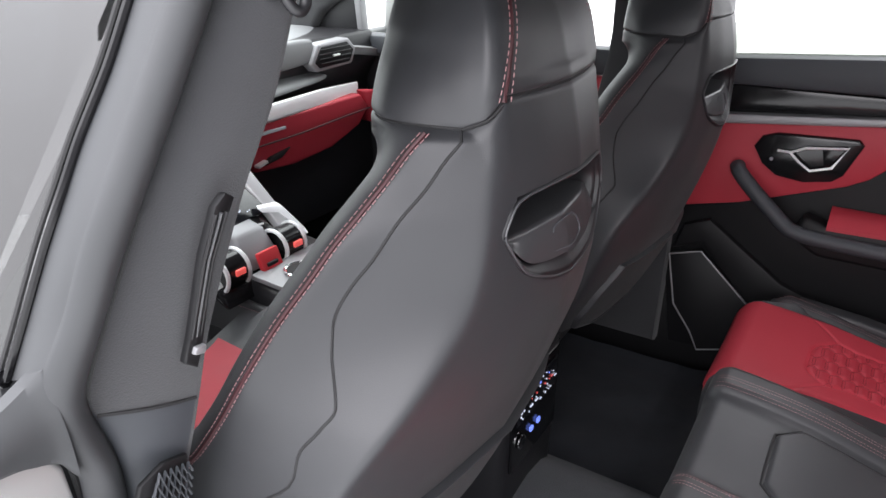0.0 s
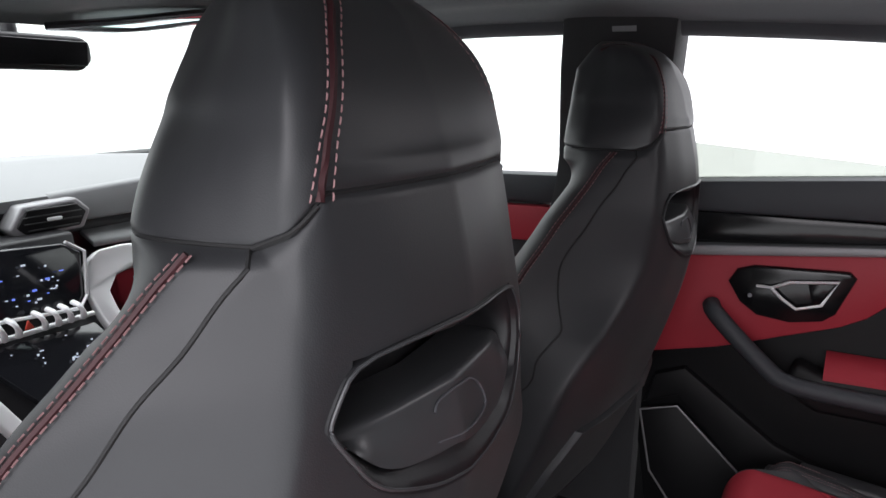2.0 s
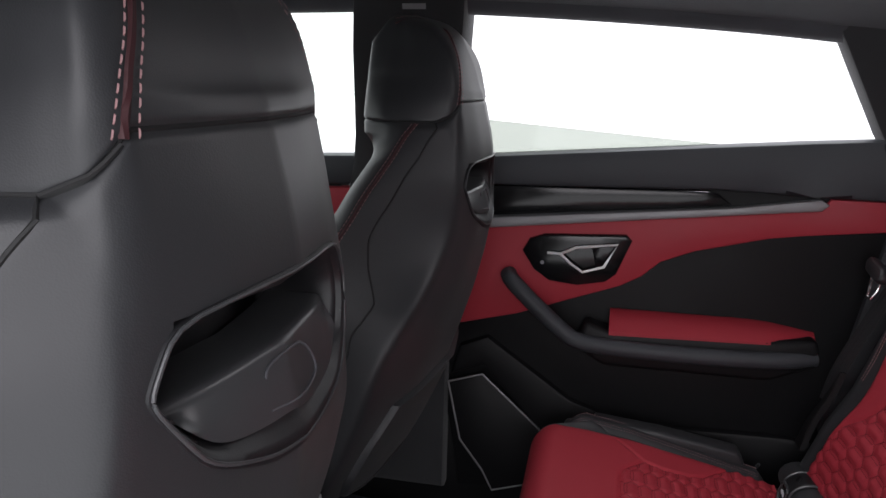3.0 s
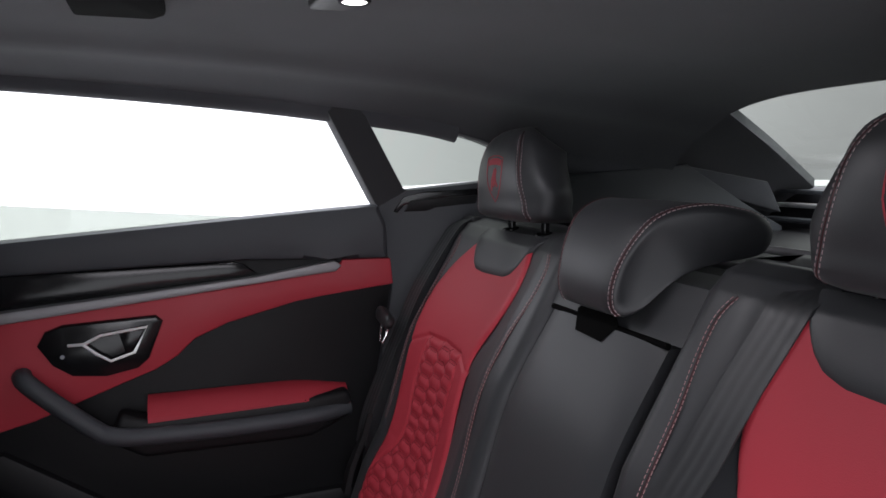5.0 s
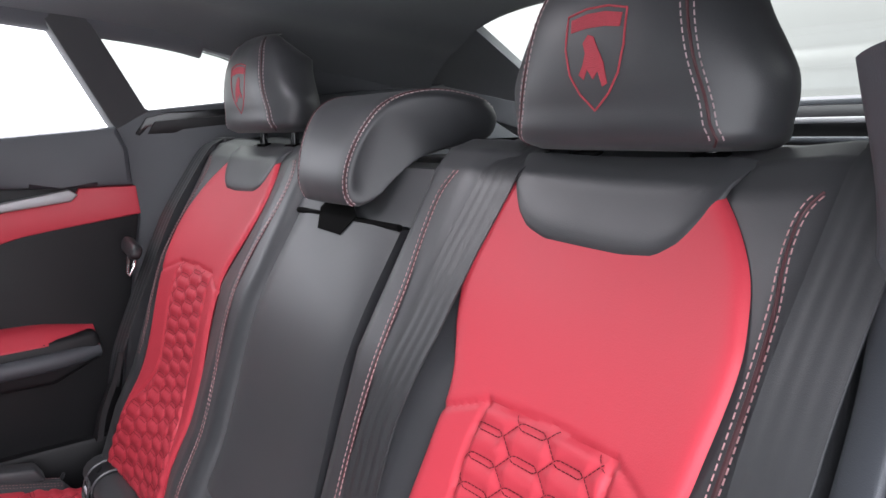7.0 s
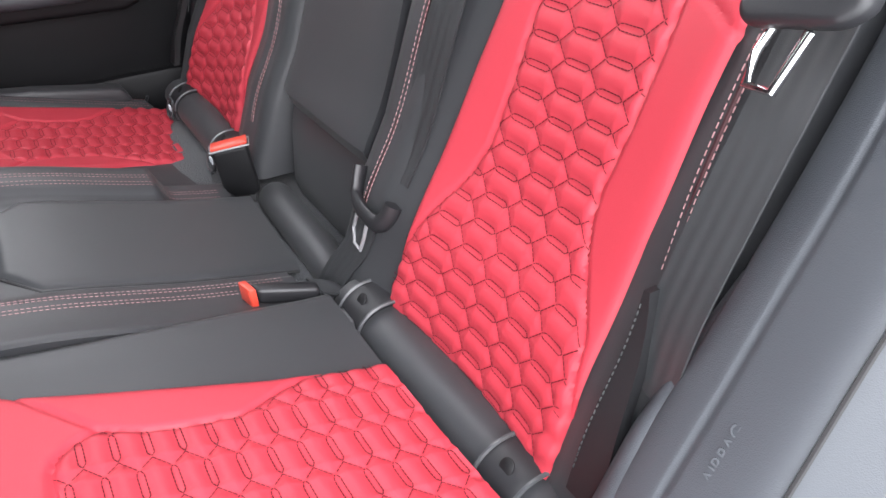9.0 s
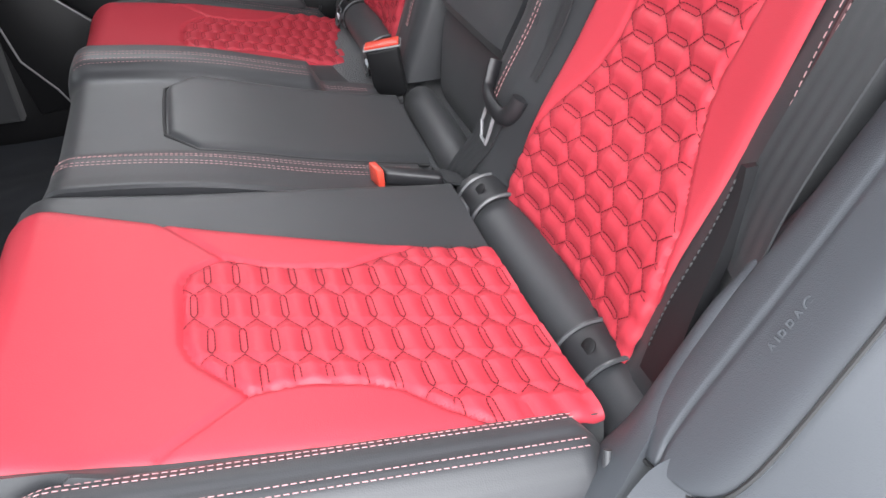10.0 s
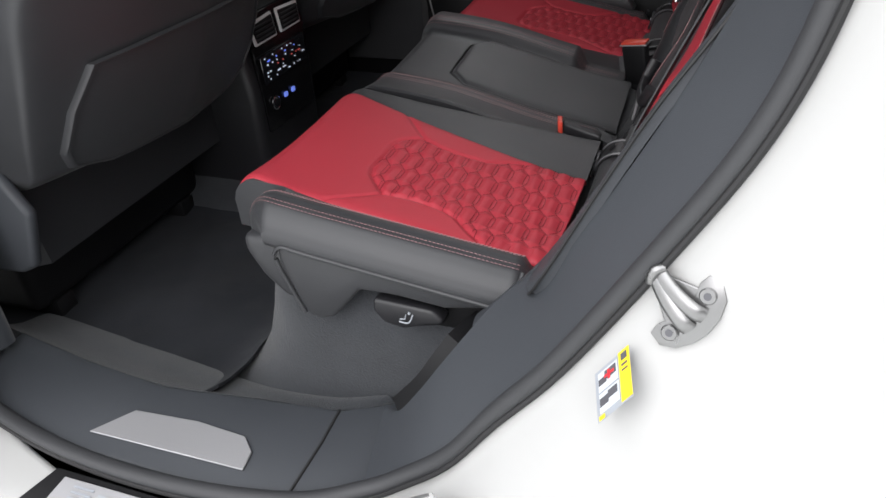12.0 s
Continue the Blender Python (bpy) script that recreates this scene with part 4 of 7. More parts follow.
s_crease = curve([(0.60, 0.262), (0.70, 0.278), (0.80, 0.284), (0.894, 0.280), (0.943, 0.252), (0.977, 0.220), (1.015, 0.183), (1.052, 0.157), (1.115, 0.140), (1.173, 0.125), (1.205, 0.118), (1.235, 0.119), (1.265, 0.117), (1.29, 0.112), (1.315, 0.101), (1.333, 0.088), (1.345, 0.072), (1.353, 0.053), (1.358, 0.034), (1.362, 0.014)])
s_fx = curve([(0.60, 0.272), (0.70, 0.287), (0.85, 0.297), (0.90, 0.293), (0.95, 0.282), (1.00, 0.262), (1.043, 0.238), (1.072, 0.219), (1.095, 0.204), (1.127, 0.187), (1.153, 0.167), (1.18, 0.149), (1.20, 0.134), (1.21, 0.128)])
s_fy = curve([(0.60, 0.820), (0.70, 0.790), (0.85, 0.750), (0.90, 0.736), (0.95, 0.722), (1.00, 0.708), (1.043, 0.690), (1.072, 0.677), (1.095, 0.664), (1.127, 0.648), (1.153, 0.634), (1.18, 0.620), (1.20, 0.606), (1.21, 0.602)])
s_sx = curve([(0.60, 0.285), (0.70, 0.300), (0.86, 0.306), (0.89, 0.303), (0.933, 0.297), (0.99, 0.285), (1.041, 0.262), (1.08, 0.238), (1.108, 0.220), (1.132, 0.201), (1.158, 0.182), (1.187, 0.159), (1.204, 0.149), (1.21, 0.147)])
s_sy = curve([(0.60, 0.880), (0.70, 0.860), (0.86, 0.826), (0.89, 0.803), (0.933, 0.775), (0.99, 0.745), (1.041, 0.721), (1.08, 0.701), (1.108, 0.688), (1.132, 0.675), (1.158, 0.661), (1.187, 0.648), (1.204, 0.636), (1.21, 0.634)])
h_hw = curve([(1.19, 0.142), (1.20, 0.141), (1.225, 0.133), (1.246, 0.121), (1.268, 0.106), (1.28, 0.100), (1.295, 0.089), (1.31, 0.077), (1.333, 0.063), (1.344, 0.055), (1.352, 0.047), (1.358, 0.034), (1.362, 0.020)])


def seat_half_at(z, head):
    """Half outline of the front seat's back at height z, from the middle of its rear round to its front."""
    yr, yc, wc = s_rear(z), s_cy(z), s_crease(z)
    rear = [(wc * k, lerp(yr, yc, k * k) - 0.004 * (1 - k)) for k in (0, 0.5, 0.94)]
    if not head:
        fx, fy, sx, sy = s_fx(z), s_fy(z), s_sx(z), s_sy(z)
        w = min(1, max(0, (z - 1.150) / 0.035))
        ox, oy = sx + 0.003, sy + 0.012
        keys = rear + [(wc + 0.004, yc + 0.003), (fx, fy), (sx, sy), (ox, oy), (lerp(ox - 0.014, 0.139, w), lerp(oy + 0.020, 0.700, w)), (lerp(ox - 0.055, 0.115, w), lerp(oy + 0.040, 0.730, w)), (0.085, lerp(oy + 0.030, 0.742, w)), (0, lerp(oy + 0.020, 0.744, w))]
    else:
        hw, k = h_hw(z), 0.700 - yc
        top = max(0, (z - 1.32) / 0.042)
        hf = 0.744 - 0.03 * top
        keys = rear + [(lerp(wc, hw, 0.12) + 0.004, yc + 0.008), (lerp(wc, hw, 0.35) + 0.006, yc + 0.30 * k), (lerp(wc, hw, .62) + 0.006, yc + 0.58 * k), (lerp(wc, hw, .9) + 0.003, yc + 0.80 * k), (hw, 0.700), (hw * .80, 0.700 + (hf - .700) * .72), (hw * .55, hf), (0, hf)]
    counts = [12, 12, 4, 14, 8, 6, 6, 6, 6, 6]
    out = []
    for (a, b), c in zip(zip(keys[:-1], keys[1:]), counts):
        out += [(lerp(a[0], b[0], k / c), lerp(a[1], b[1], k / c)) for k in range(c)]
    out.append(keys[-1])
    for r in range(6 if head else 12):
        out = [out[0]] + [((out[i - 1][0] + 2 * out[i][0] + out[i + 1][0]) / 4, (out[i - 1][1] + 2 * out[i][1] + out[i + 1][1]) / 4) if head or r < 2 or not 20 < i < 42 else out[i] for i in range(1, len(out) - 1)] + [out[-1]]
    return out


def seat_half(z):
    """The outline, easing from the shoulders into the headrest."""
    f = min(1, max(0, (z - 1.194) / 0.016))
    f = f * f * (3 - 2 * f)
    if f == 0:
        return seat_half_at(z, False)
    b = seat_half_at(z, True)
    if f == 1:
        return b
    a = seat_half_at(z, False)
    return [(lerp(p[0], q[0], f), lerp(p[1], q[1], f)) for p, q in zip(a, b)]


SEAM_Z = 1.205


def seam_lift(x, y):
    """How far the headrest seam climbs above its sides, in the middle of the rear."""
    f = min(1, max(0, (abs(x) - 0.108) / 0.022)) if y < 0.64 else 1.0
    return 0.028 * (1 - f)


def seat_ring(z):
    h = seat_half(z)
    out = []
    w = max(0, 1 - abs(z - SEAM_Z) / (0.10 if z < SEAM_Z else 0.06))
    w = w * w * (3 - 2 * w)
    e = math.exp(-((z - SEAM_Z) / 0.0026) ** 2)
    under = max(0, (0.64 - z) / 0.04) ** 2
    puff = 0.004 * math.exp(-max(0, z - SEAM_Z) / 0.012) if z > SEAM_Z + 0.001 else 0
    g = (1 - 0.014 * e + puff) * (1 - 0.10 * under)
    for x, y in h + [(-x, y) for x, y in h[-2:0:-1]]:
        out.append((x * g, 0.66 + (y - 0.66) * (1 - 0.03 * e + puff) + 0.05 * under, z + w * seam_lift(x, y)))
    return out


POCKET = [(-0.106, 1.146), (0.080, 1.148), (0.112, 1.112), (0.112, 1.070), (0.090, 1.042), (0.034, 1.029), (-0.034, 1.036), (-0.096, 1.062), (-0.124, 1.103), (-0.128, 1.113)]
PC = (-0.010, 1.092)


def rear_y(lx, z):
    """Depth of the seat's rear skin at a sideways offset and height."""
    z2 = z
    for _ in range(3):
        w = max(0, 1 - abs(z2 - SEAM_Z) / (0.10 if z2 < SEAM_Z else 0.06))
        z2 = z - w * w * (3 - 2 * w) * seam_lift(lx, 0.6)
    h = seat_half(z2)
    a = abs(lx)
    for p, q in zip(h[:-1], h[1:]):
        if p[0] <= a <= q[0] and q[0] > p[0]:
            return lerp(p[1], q[1], (a - p[0]) / (q[0] - p[0]))
    return max(h, key=lambda p: p[0])[1]


def front_seat_parts():
    out = []
    zs = [0.598, 0.601, 0.606, 0.613] + list(np.linspace(0.622, 1.185, 130)) + list(np.linspace(1.188, 1.200, 5)) + [1.202, 1.2035, SEAM_Z]
    bm = loft([seat_ring(z) for z in zs])
    hole = [(PC[0] + (x - PC[0]) * .97, PC[1] + (z - PC[1]) * .97) for x, z in POCKET]
    kill = []
    for f in bm.faces:
        c = f.calc_center_median()
        if c.y < 0.62 and in_poly(c.x, c.z, hole):
            kill.append(f)
    bmesh.ops.delete(bm, geom=kill, context="FACES")
    out.append(("backrest", bm, LEATHER, "black leather seat back with angled facets"))
    rings = [seat_ring(z) for z in [SEAM_Z, 1.2065, 1.208, 1.210, 1.213, 1.217, 1.221, 1.226] + list(np.linspace(1.231, 1.33, 34)) + [1.335, 1.339, 1.343, 1.347, 1.350, 1.353, 1.356, 1.359, 1.361, 1.362]]

    seam_x = curve([(1.225, 0.111), (1.25, 0.106), (1.273, 0.096), (1.299, 0.084), (1.315, 0.074), (1.335, 0.056), (1.345, 0.046)])

    def over(off, lift):
        """The seam up the headrest's rear and round the upper edge of its side."""
        pts = [Vector((seam_x(z) + off, rear_y(seam_x(z) + off, z) - lift, z)) for z in np.linspace(1.229, 1.336, 26)]
        return pts + spline([pts[-1], Vector((0.048 + off * .6, 0.652, 1.351 + lift + off * .2)), Vector((0.047 + off * .3, 0.675, 1.355 + lift + off * .5)), Vector((0.052, 0.700, 1.348 + lift + off))], 5)[1:]
    out.append(("headrest", loft(rings), LEATHER, "black leather headrest with double seams"))
    for sx in (-1, 1):
        # sunken seam round the back shell
        sm = [(0.112, 1.227), (0.131, 1.205), (0.148, 1.182), (0.166, 1.154), (0.187, 1.127), (0.204, 1.095), (0.219, 1.072), (0.233, 1.047), (0.241, 1.020), (0.249, 0.990), (0.258, 0.965), (0.271, 0.945), (0.284, 0.917), (0.295, 0.864), (0.298, 0.82)]
        pts = [(sx * p.x, rear_y(p.x, p.y) + 0.0003, p.y) for p in spline([(x, z, 0) for x, z in sm], 5)]
        out.append(("shell_seam", tube(pts, 0.0015, 6), SEAM, "dark sunken seam"))
        rows = []
        for off in (0.0, 0.0085):
            rows.append([(sx * (s_sx(z) + 0.0030 * (1 if off else 0.6)), s_sy(z) + off + 0.001, z) for z in np.linspace(1.203, 0.70, 90)])
        out.append(("bolster_stitching", dashes(rows, 0.0048, 0.0020, 0.0011, 0.0008, (sx * .8, -0.6, 0.2)), THREAD, "pale red double seam"))
        out.append(("bolster_welt", tube([(sx * (s_sx(z) + 0.0012), s_sy(z) + 0.0050, z) for z in np.linspace(1.203, 0.70, 60)], 0.0022, 6), WELT, "maroon welt between the stitches"))
        rows = [[Vector((sx * p.x, p.y, p.z)) for p in over(off + (0.010 if sx > 0 else 0), -0.0004 if sx > 0 else 0.0010)] for off in (-0.0058, 0.0058)]
        out.append(("headrest_stitching", dashes(rows, 0.0048, 0.0020, 0.0011, 0.0008, (0, -1, 0.25)), THREAD, "pale red double seam"))
        out.append(("headrest_welt", tube([(sx * p.x, p.y, p.z) for p in over(0.010 if sx > 0 else 0.0, -0.0032 if sx > 0 else -0.0010)], 0.0028, 6), WELT, "maroon welt between the stitches"))
    ring = [Vector(p) for p in seat_ring(SEAM_Z)]
    out.append(("headrest_seam", tube(ring[:66], 0.0016, 6), SEAM, "dark sunken seam"))
    out.append(("headrest_seam", tube([ring[0]] + ring[:-66:-1], 0.0016, 6), SEAM, "dark sunken seam"))

    # grab recess in the back: rim, deep bowl, then the ledge in its lower half
    def dens(poly, k=6):
        o = []
        for i in range(len(poly)):
            b, c = poly[i], poly[(i + 1) % len(poly)]
            o += [(lerp(b[0], c[0], t / k), lerp(b[1], c[1], t / k)) for t in range(k)]
        for _ in range(3):
            o = [((o[i - 1][0] + 2 * o[i][0] + o[(i + 1) % len(o)][0]) / 4, (o[i - 1][1] + 2 * o[i][1] + o[(i + 1) % len(o)][1]) / 4) for i in range(len(o))]
        return o

    def inset(poly, d):
        """The outline drawn in by d, more along its bottom."""
        o = []
        for x, z in poly:
            v = Vector((PC[0] - x, PC[1] - z))
            k = d * (1.0 + 1.4 * max(0, (1.09 - z) / 0.05))
            o.append((x + v.x / v.length * k, z + v.y / v.length * k))
        return o
    ro = dens(POCKET)
    rings = []
    for d, dy in ((-0.001, 0.004), (-0.001, -0.0015), (0.0015, -0.0030), (0.0040, -0.0015), (0.0055, 0.0025), (0.0075, 0.0035), (0.0095, 0.0060), (0.011, 0.020), (0.014, 0.055), (0.020, 0.062)):
        rings.append([(x, rear_y(*p) + dy, z) for (x, z), p in zip(inset(ro, d), ro)])
    bm = loft(rings, caps=False)
    bm.verts.ensure_lookup_table()
    bm.faces.new([v for v in bm.verts][-len(ro):])
    out.append(("grab_recess", bm, PLASTIC, "black plastic recess in the seat back"))
    rm = [(x, rear_y(*p) - 0.0026, z) for (x, z), p in zip(inset(ro, 0.0008), ro)]
    out.append(("recess_rim", tube(rm + [rm[0]], 0.0013, 8), SATIN, "fine satin edge of the recess"))
    inn_ = inset(ro, 0.0085)

    def foot(x):
        """Height of the bowl's lower edge at x."""
        best = 1.2
        for a, b in zip(inn_, inn_[1:] + inn_[:1]):
            if min(a[0], b[0]) <= x <= max(a[0], b[0]) and abs(a[0] - b[0]) > 1e-6:
                best = min(best, lerp(a[1], b[1], (x - a[0]) / (b[0] - a[0])))
        return best if best < 1.19 else 1.09
    TOPZ = 1.098

    def ledge(u, v):
        x = lerp(-0.112, 0.098, u)
        zb = min(foot(x), TOPZ - 0.004)
        if v < 0.62:
            f = v / 0.62
            z = lerp(zb, TOPZ - 0.005, f)
            return (x, rear_y(x, z) + 0.0045 + 0.010 * f ** 1.3, z)
        f = (v - 0.62) / 0.38
        a = min(1, f / 0.35) * math.pi / 2
        return (x, rear_y(x, TOPZ) + 0.0145 + 0.006 * (1 - math.cos(a)) + max(0, f - .35) * 0.06, TOPZ - 0.005 + 0.005 * math.sin(a))
    out.append(("grab_handle", sheet(ledge, 40, 30), SATIN, "satin black grab ledge"))
    fl = [(-0.028, 1.083), (-0.020, 1.089), (0.012, 1.090), (0.026, 1.087), (0.036, 1.079), (0.042, 1.066), (0.034, 1.060), (0.004, 1.059), (-0.030, 1.064)]
    out.append(("handle_line", tube(spline([(x, rear_y(x, z) + 0.0045 + 0.010 * max(0, (z - 1.045) / 0.048) ** 1.3 - 0.0012, z) for x, z in fl], 4), 0.0011, 6), GREYPRINT, "thin moulded line"))
    for z0 in (1.131, 1.121):
        out.append(("recess_slat", prism([(-0.112, rear_y(-0.11, z0) + 0.012, z0), (-0.055, rear_y(-0.06, z0) + 0.040, z0), (-0.055, rear_y(-0.06, z0) + 0.040, z0 + 0.006), (-0.112, rear_y(-0.11, z0) + 0.012, z0 + 0.006)], (0, 0.008, 0), 0.001, 1), SATIN, "thin slat inside the recess"))
    # lower panel with a pale edge
    pn = [(-0.205, 0.790), (-0.10, 0.797), (0.0, 0.800), (0.10, 0.797), (0.205, 0.790), (0.232, 0.730), (0.240, 0.670), (0.225, 0.640), (0.160, 0.622), (0.0, 0.616), (-0.160, 0.622), (-0.225, 0.640), (-0.240, 0.670), (-0.232, 0.730)]
    pd = []
    for k in range(len(pn)):
        a, b = pn[k], pn[(k + 1) % len(pn)]
        pd += [(lerp(a[0], b[0], t / 5), lerp(a[1], b[1], t / 5)) for t in range(5)]
    rings = []
    for k, off in ((1.0, 0.004), (1.0, -0.009), (0.992, -0.012), (0.975, -0.012), (0.965, -0.008), (0.8, -0.008), (0.5, -0.008), (0.2, -0.008), (0.02, -0.008)):
        rings.append([(x * k, rear_y(x * k, 0.70 + (z - 0.70) * k) + off, 0.70 + (z - 0.70) * k) for x, z in pd])
    out.append(("map_pocket", loft(rings), LEATHER, "dark map pocket panel with a raised edge"))
    # cushion with a red middle
    rings = []
    for y in np.linspace(0.84, 1.28, 16):
        e = 0.03 if y > 1.25 or y < .85 else 0
        zt = 0.60 + (y - 0.8) * 0.10
        r = [(-0.265 + e, zt - 0.14), (-0.275 + e, zt - 0.03), (-0.268 + e, zt + 0.035 - e), (-0.225, zt + 0.060 - e), (-0.18, zt + 0.055 - e), (-0.105, zt + 0.005), (-0.06, zt - 0.005), (0.06, zt - 0.005), (0.105, zt + 0.005), (0.18, zt + 0.055 - e), (0.225, zt + 0.060 - e), (0.268 - e, zt + 0.035 - e), (0.275 - e, zt - 0.03), (0.265 - e, zt - 0.14)]
        rings.append([(x, y, z) for x, z in r])
    out.append(("cushion", loft(rings), LEATHER, "black leather cushion"))

    def redc(u, v):
        y = lerp(0.86, 1.26, v)
        x = lerp(-0.112, 0.112, u)
        zt = 0.60 + (y - 0.8) * 0.10
        return (x, y, zt + 0.004 + 0.016 * (abs(2 * u - 1)) ** 4)
    out.append(("cushion_insert", sheet(redc, 20, 20, 0.006), LEATHER_RED, "red leather seat insert"))
    out.append(("seat_base", box(-0.235, 0.235, 0.92, 1.22, 0.34, 0.52, 0.02, 3), DARK, "black seat base"))
    out.append(("side_cover", prism([(-0.275, y, z) for y, z in ((0.765, 0.595), (0.80, 0.50), (0.83, 0.485), (1.22, 0.46), (1.25, 0.56), (0.80, 0.655))], (-0.02, 0, 0), 0.008, 3), TRIM, "grey plastic seat side cover"))
    out.append(("side_cover", prism([(0.275, y, z) for y, z in ((0.765, 0.595), (0.80, 0.50), (0.83, 0.485), (1.22, 0.46), (1.25, 0.56), (0.80, 0.655))], (0.02, 0, 0), 0.008, 3), TRIM, "grey plastic seat side cover"))
    for sx in (-0.18, 0.18):
        out.append(("seat_rail", box(sx - 0.02, sx + 0.02, 0.92, 1.30, 0.305, 0.345, 0.003), DARK, "black steel seat rail"))
    return out


drv = thing("driver_seat", "black leather front seat with red stitching, grab recess behind", "car seat", group="front seats")
for name, pbm, m, lab in front_seat_parts():
    part(name, pbm, m, drv, lab, smooth=38)
drv.location = (SXL, 0, 0)
psg = copy_thing(drv, pose(SXR, 0.006, -0.010))
psg.name = "passenger_seat"
tagged(psg, "black leather front passenger seat near the far door", "car seat", group="front seats")

# ---- right side of the cabin ----
door = thing("door_1", "closed rear door, black and red leather, window wound down", "car door", kind="structure")
# panel, armrest and pocket: black leather with the far side's dimness in its colour
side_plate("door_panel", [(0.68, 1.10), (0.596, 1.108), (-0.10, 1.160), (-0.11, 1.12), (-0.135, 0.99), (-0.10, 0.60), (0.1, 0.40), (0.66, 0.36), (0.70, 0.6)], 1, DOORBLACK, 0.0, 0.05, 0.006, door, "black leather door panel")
side_plate("belt_rail", [(0.70, 1.100), (0.596, 1.109), (-0.10, 1.162), (-0.118, 1.12), (-0.12, 1.052), (0.0, 1.052), (0.152, 1.058), (0.70, 1.046)], 1, TRIM, 0.022, 0.05, 0.010, door, "dark grey soft window rail")
side_plate("gloss_strip", [(0.70, 1.046), (0.187, 1.055), (0.165, 1.050), (0.140, 1.030), (0.20, 1.022), (0.70, 0.982)], 1, GLOSS, 0.012, 0.02, 0.003, door, "piano black trim strip")
side_plate("grey_strip", [(0.70, 0.982), (0.597, 0.984), (0.14, 1.026), (-0.012, 1.050), (-0.026, 1.040), (-0.014, 1.028), (0.597, 0.962), (0.70, 0.954)], 1, GREYMETAL, 0.026, 0.035, 0.005, door, "satin grey trim strip")
side_plate("red_panel", [(0.70, 0.956), (0.597, 0.964), (-0.016, 1.029), (-0.030, 1.051), (-0.127, 1.052), (-0.132, 0.997), (0.069, 0.968), (0.20, 0.935), (0.262, 0.909), (0.295, 0.878), (0.335, 0.855), (0.544, 0.778), (0.691, 0.741), (0.70, 0.74)], 1, LEATHER_RED, 0.014, 0.03, 0.006, door, "red leather panel")
side_plate("handle_bezel", [(0.534, 0.918), (0.52, 0.944), (0.49, 0.955), (0.33, 0.962), (0.318, 0.950), (0.345, 0.880), (0.365, 0.863), (0.42, 0.852), (0.478, 0.858), (0.51, 0.88)], 1, GLOSS, 0.022, 0.03, 0.006, door, "black handle bowl")
hx = 0.722 - 0.028
hl = [(hx, 0.482, 0.918), (hx - 0.004, 0.455, 0.919), (hx - 0.008, 0.426, 0.934), (hx - 0.006, 0.346, 0.944), (hx - 0.004, 0.370, 0.897), (hx - 0.004, 0.411, 0.884), (hx - 0.006, 0.435, 0.900), (hx - 0.006, 0.456, 0.919)]
part("door_handle", tube(hl, 0.0030, 8), SILVER, door, "chrome handle loop")
part("handle_blade", prism([(hx, 0.395, 0.935), (hx, 0.350, 0.940), (hx, 0.374, 0.900), (hx, 0.385, 0.896)], (-0.006, 0, 0), 0.002), GLOSS, door, "black pull blade")
part("lock_dot", disc((hx + 0.004, 0.492, 0.897), (-1, 0, 0), 0.004, 0.003, 12, 0.0005), PAPER, door, "white lock mark")
gp = spline([(0.70, 0.560, 0.868), (0.678, 0.548, 0.858), (0.668, 0.50, 0.815), (0.662, 0.44, 0.765), (0.658, 0.415, 0.752), (0.655, 0.36, 0.745), (0.655, 0.20, 0.742), (0.66, 0.05, 0.745), (0.675, -0.03, 0.752)], 6)
part("pull_grip", tube(gp, 0.017, 12, 1.0), TRIM, door, "grey pull grip")
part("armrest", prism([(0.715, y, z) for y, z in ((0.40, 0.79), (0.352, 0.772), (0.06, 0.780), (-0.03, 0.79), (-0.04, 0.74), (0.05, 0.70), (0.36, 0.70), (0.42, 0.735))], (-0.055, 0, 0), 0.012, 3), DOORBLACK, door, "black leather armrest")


def armpad(u, v):
    y = lerp(-0.03, 0.352, u)
    return (lerp(0.718, 0.662, v), y, 0.806 - 0.030 * v ** 2 - (0.012 * max(0, (0.06 - y) / 0.09)))


part("armrest_pad", sheet(armpad, 14, 8, 0.02, (0, 0, 1)), LEATHER_RED, door, "red leather armrest pad")
spk = [(0.693, 0.681, 0.620), (0.693, 0.607, 0.644), (0.693, 0.482, 0.532), (0.693, 0.46, 0.47), (0.693, 0.50, 0.40), (0.693, 0.579, 0.374), (0.693, 0.603, 0.421), (0.693, 0.653, 0.487)]
part("speaker_grille", prism(spk, (0.02, 0, 0), 0.004), DARK, door, "black speaker grille")
part("speaker_trim", tube(spk + [spk[0]], 0.0022, 6), GREYMETAL, door, "thin metal speaker outline")
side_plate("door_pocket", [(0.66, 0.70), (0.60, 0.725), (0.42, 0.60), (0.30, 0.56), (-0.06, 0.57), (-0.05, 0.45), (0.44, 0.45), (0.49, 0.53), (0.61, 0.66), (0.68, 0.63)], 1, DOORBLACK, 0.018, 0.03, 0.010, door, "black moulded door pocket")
pane = side_plate("pane", [(0.69, 1.08), (0.69, 1.182), (0.606, 1.176), (0.392, 1.159), (0.155, 1.141), (0.0, 1.128), (0.0, 1.08)], 1, GLASS_T, -0.018, 0.004, 0, door, "tinted side glass, wound down almost fully")
pane.visible_shadow = False

fdoor = thing("door_2", "front passenger door with a red panel under the window", "car door", kind="structure")
side_plate("door_panel", [(0.93, 0.40), (0.93, 1.085), (1.75, 1.055), (1.95, 1.0), (1.9, 0.4)], 1, LEATHER, 0.0, 0.05, 0.006, fdoor, "black leather door panel")
side_plate("belt_rail", [(0.87, 1.10), (1.75, 1.070), (1.75, 1.02), (0.87, 1.036)], 1, TRIM, 0.022, 0.05, 0.010, fdoor, "dark grey soft window rail")
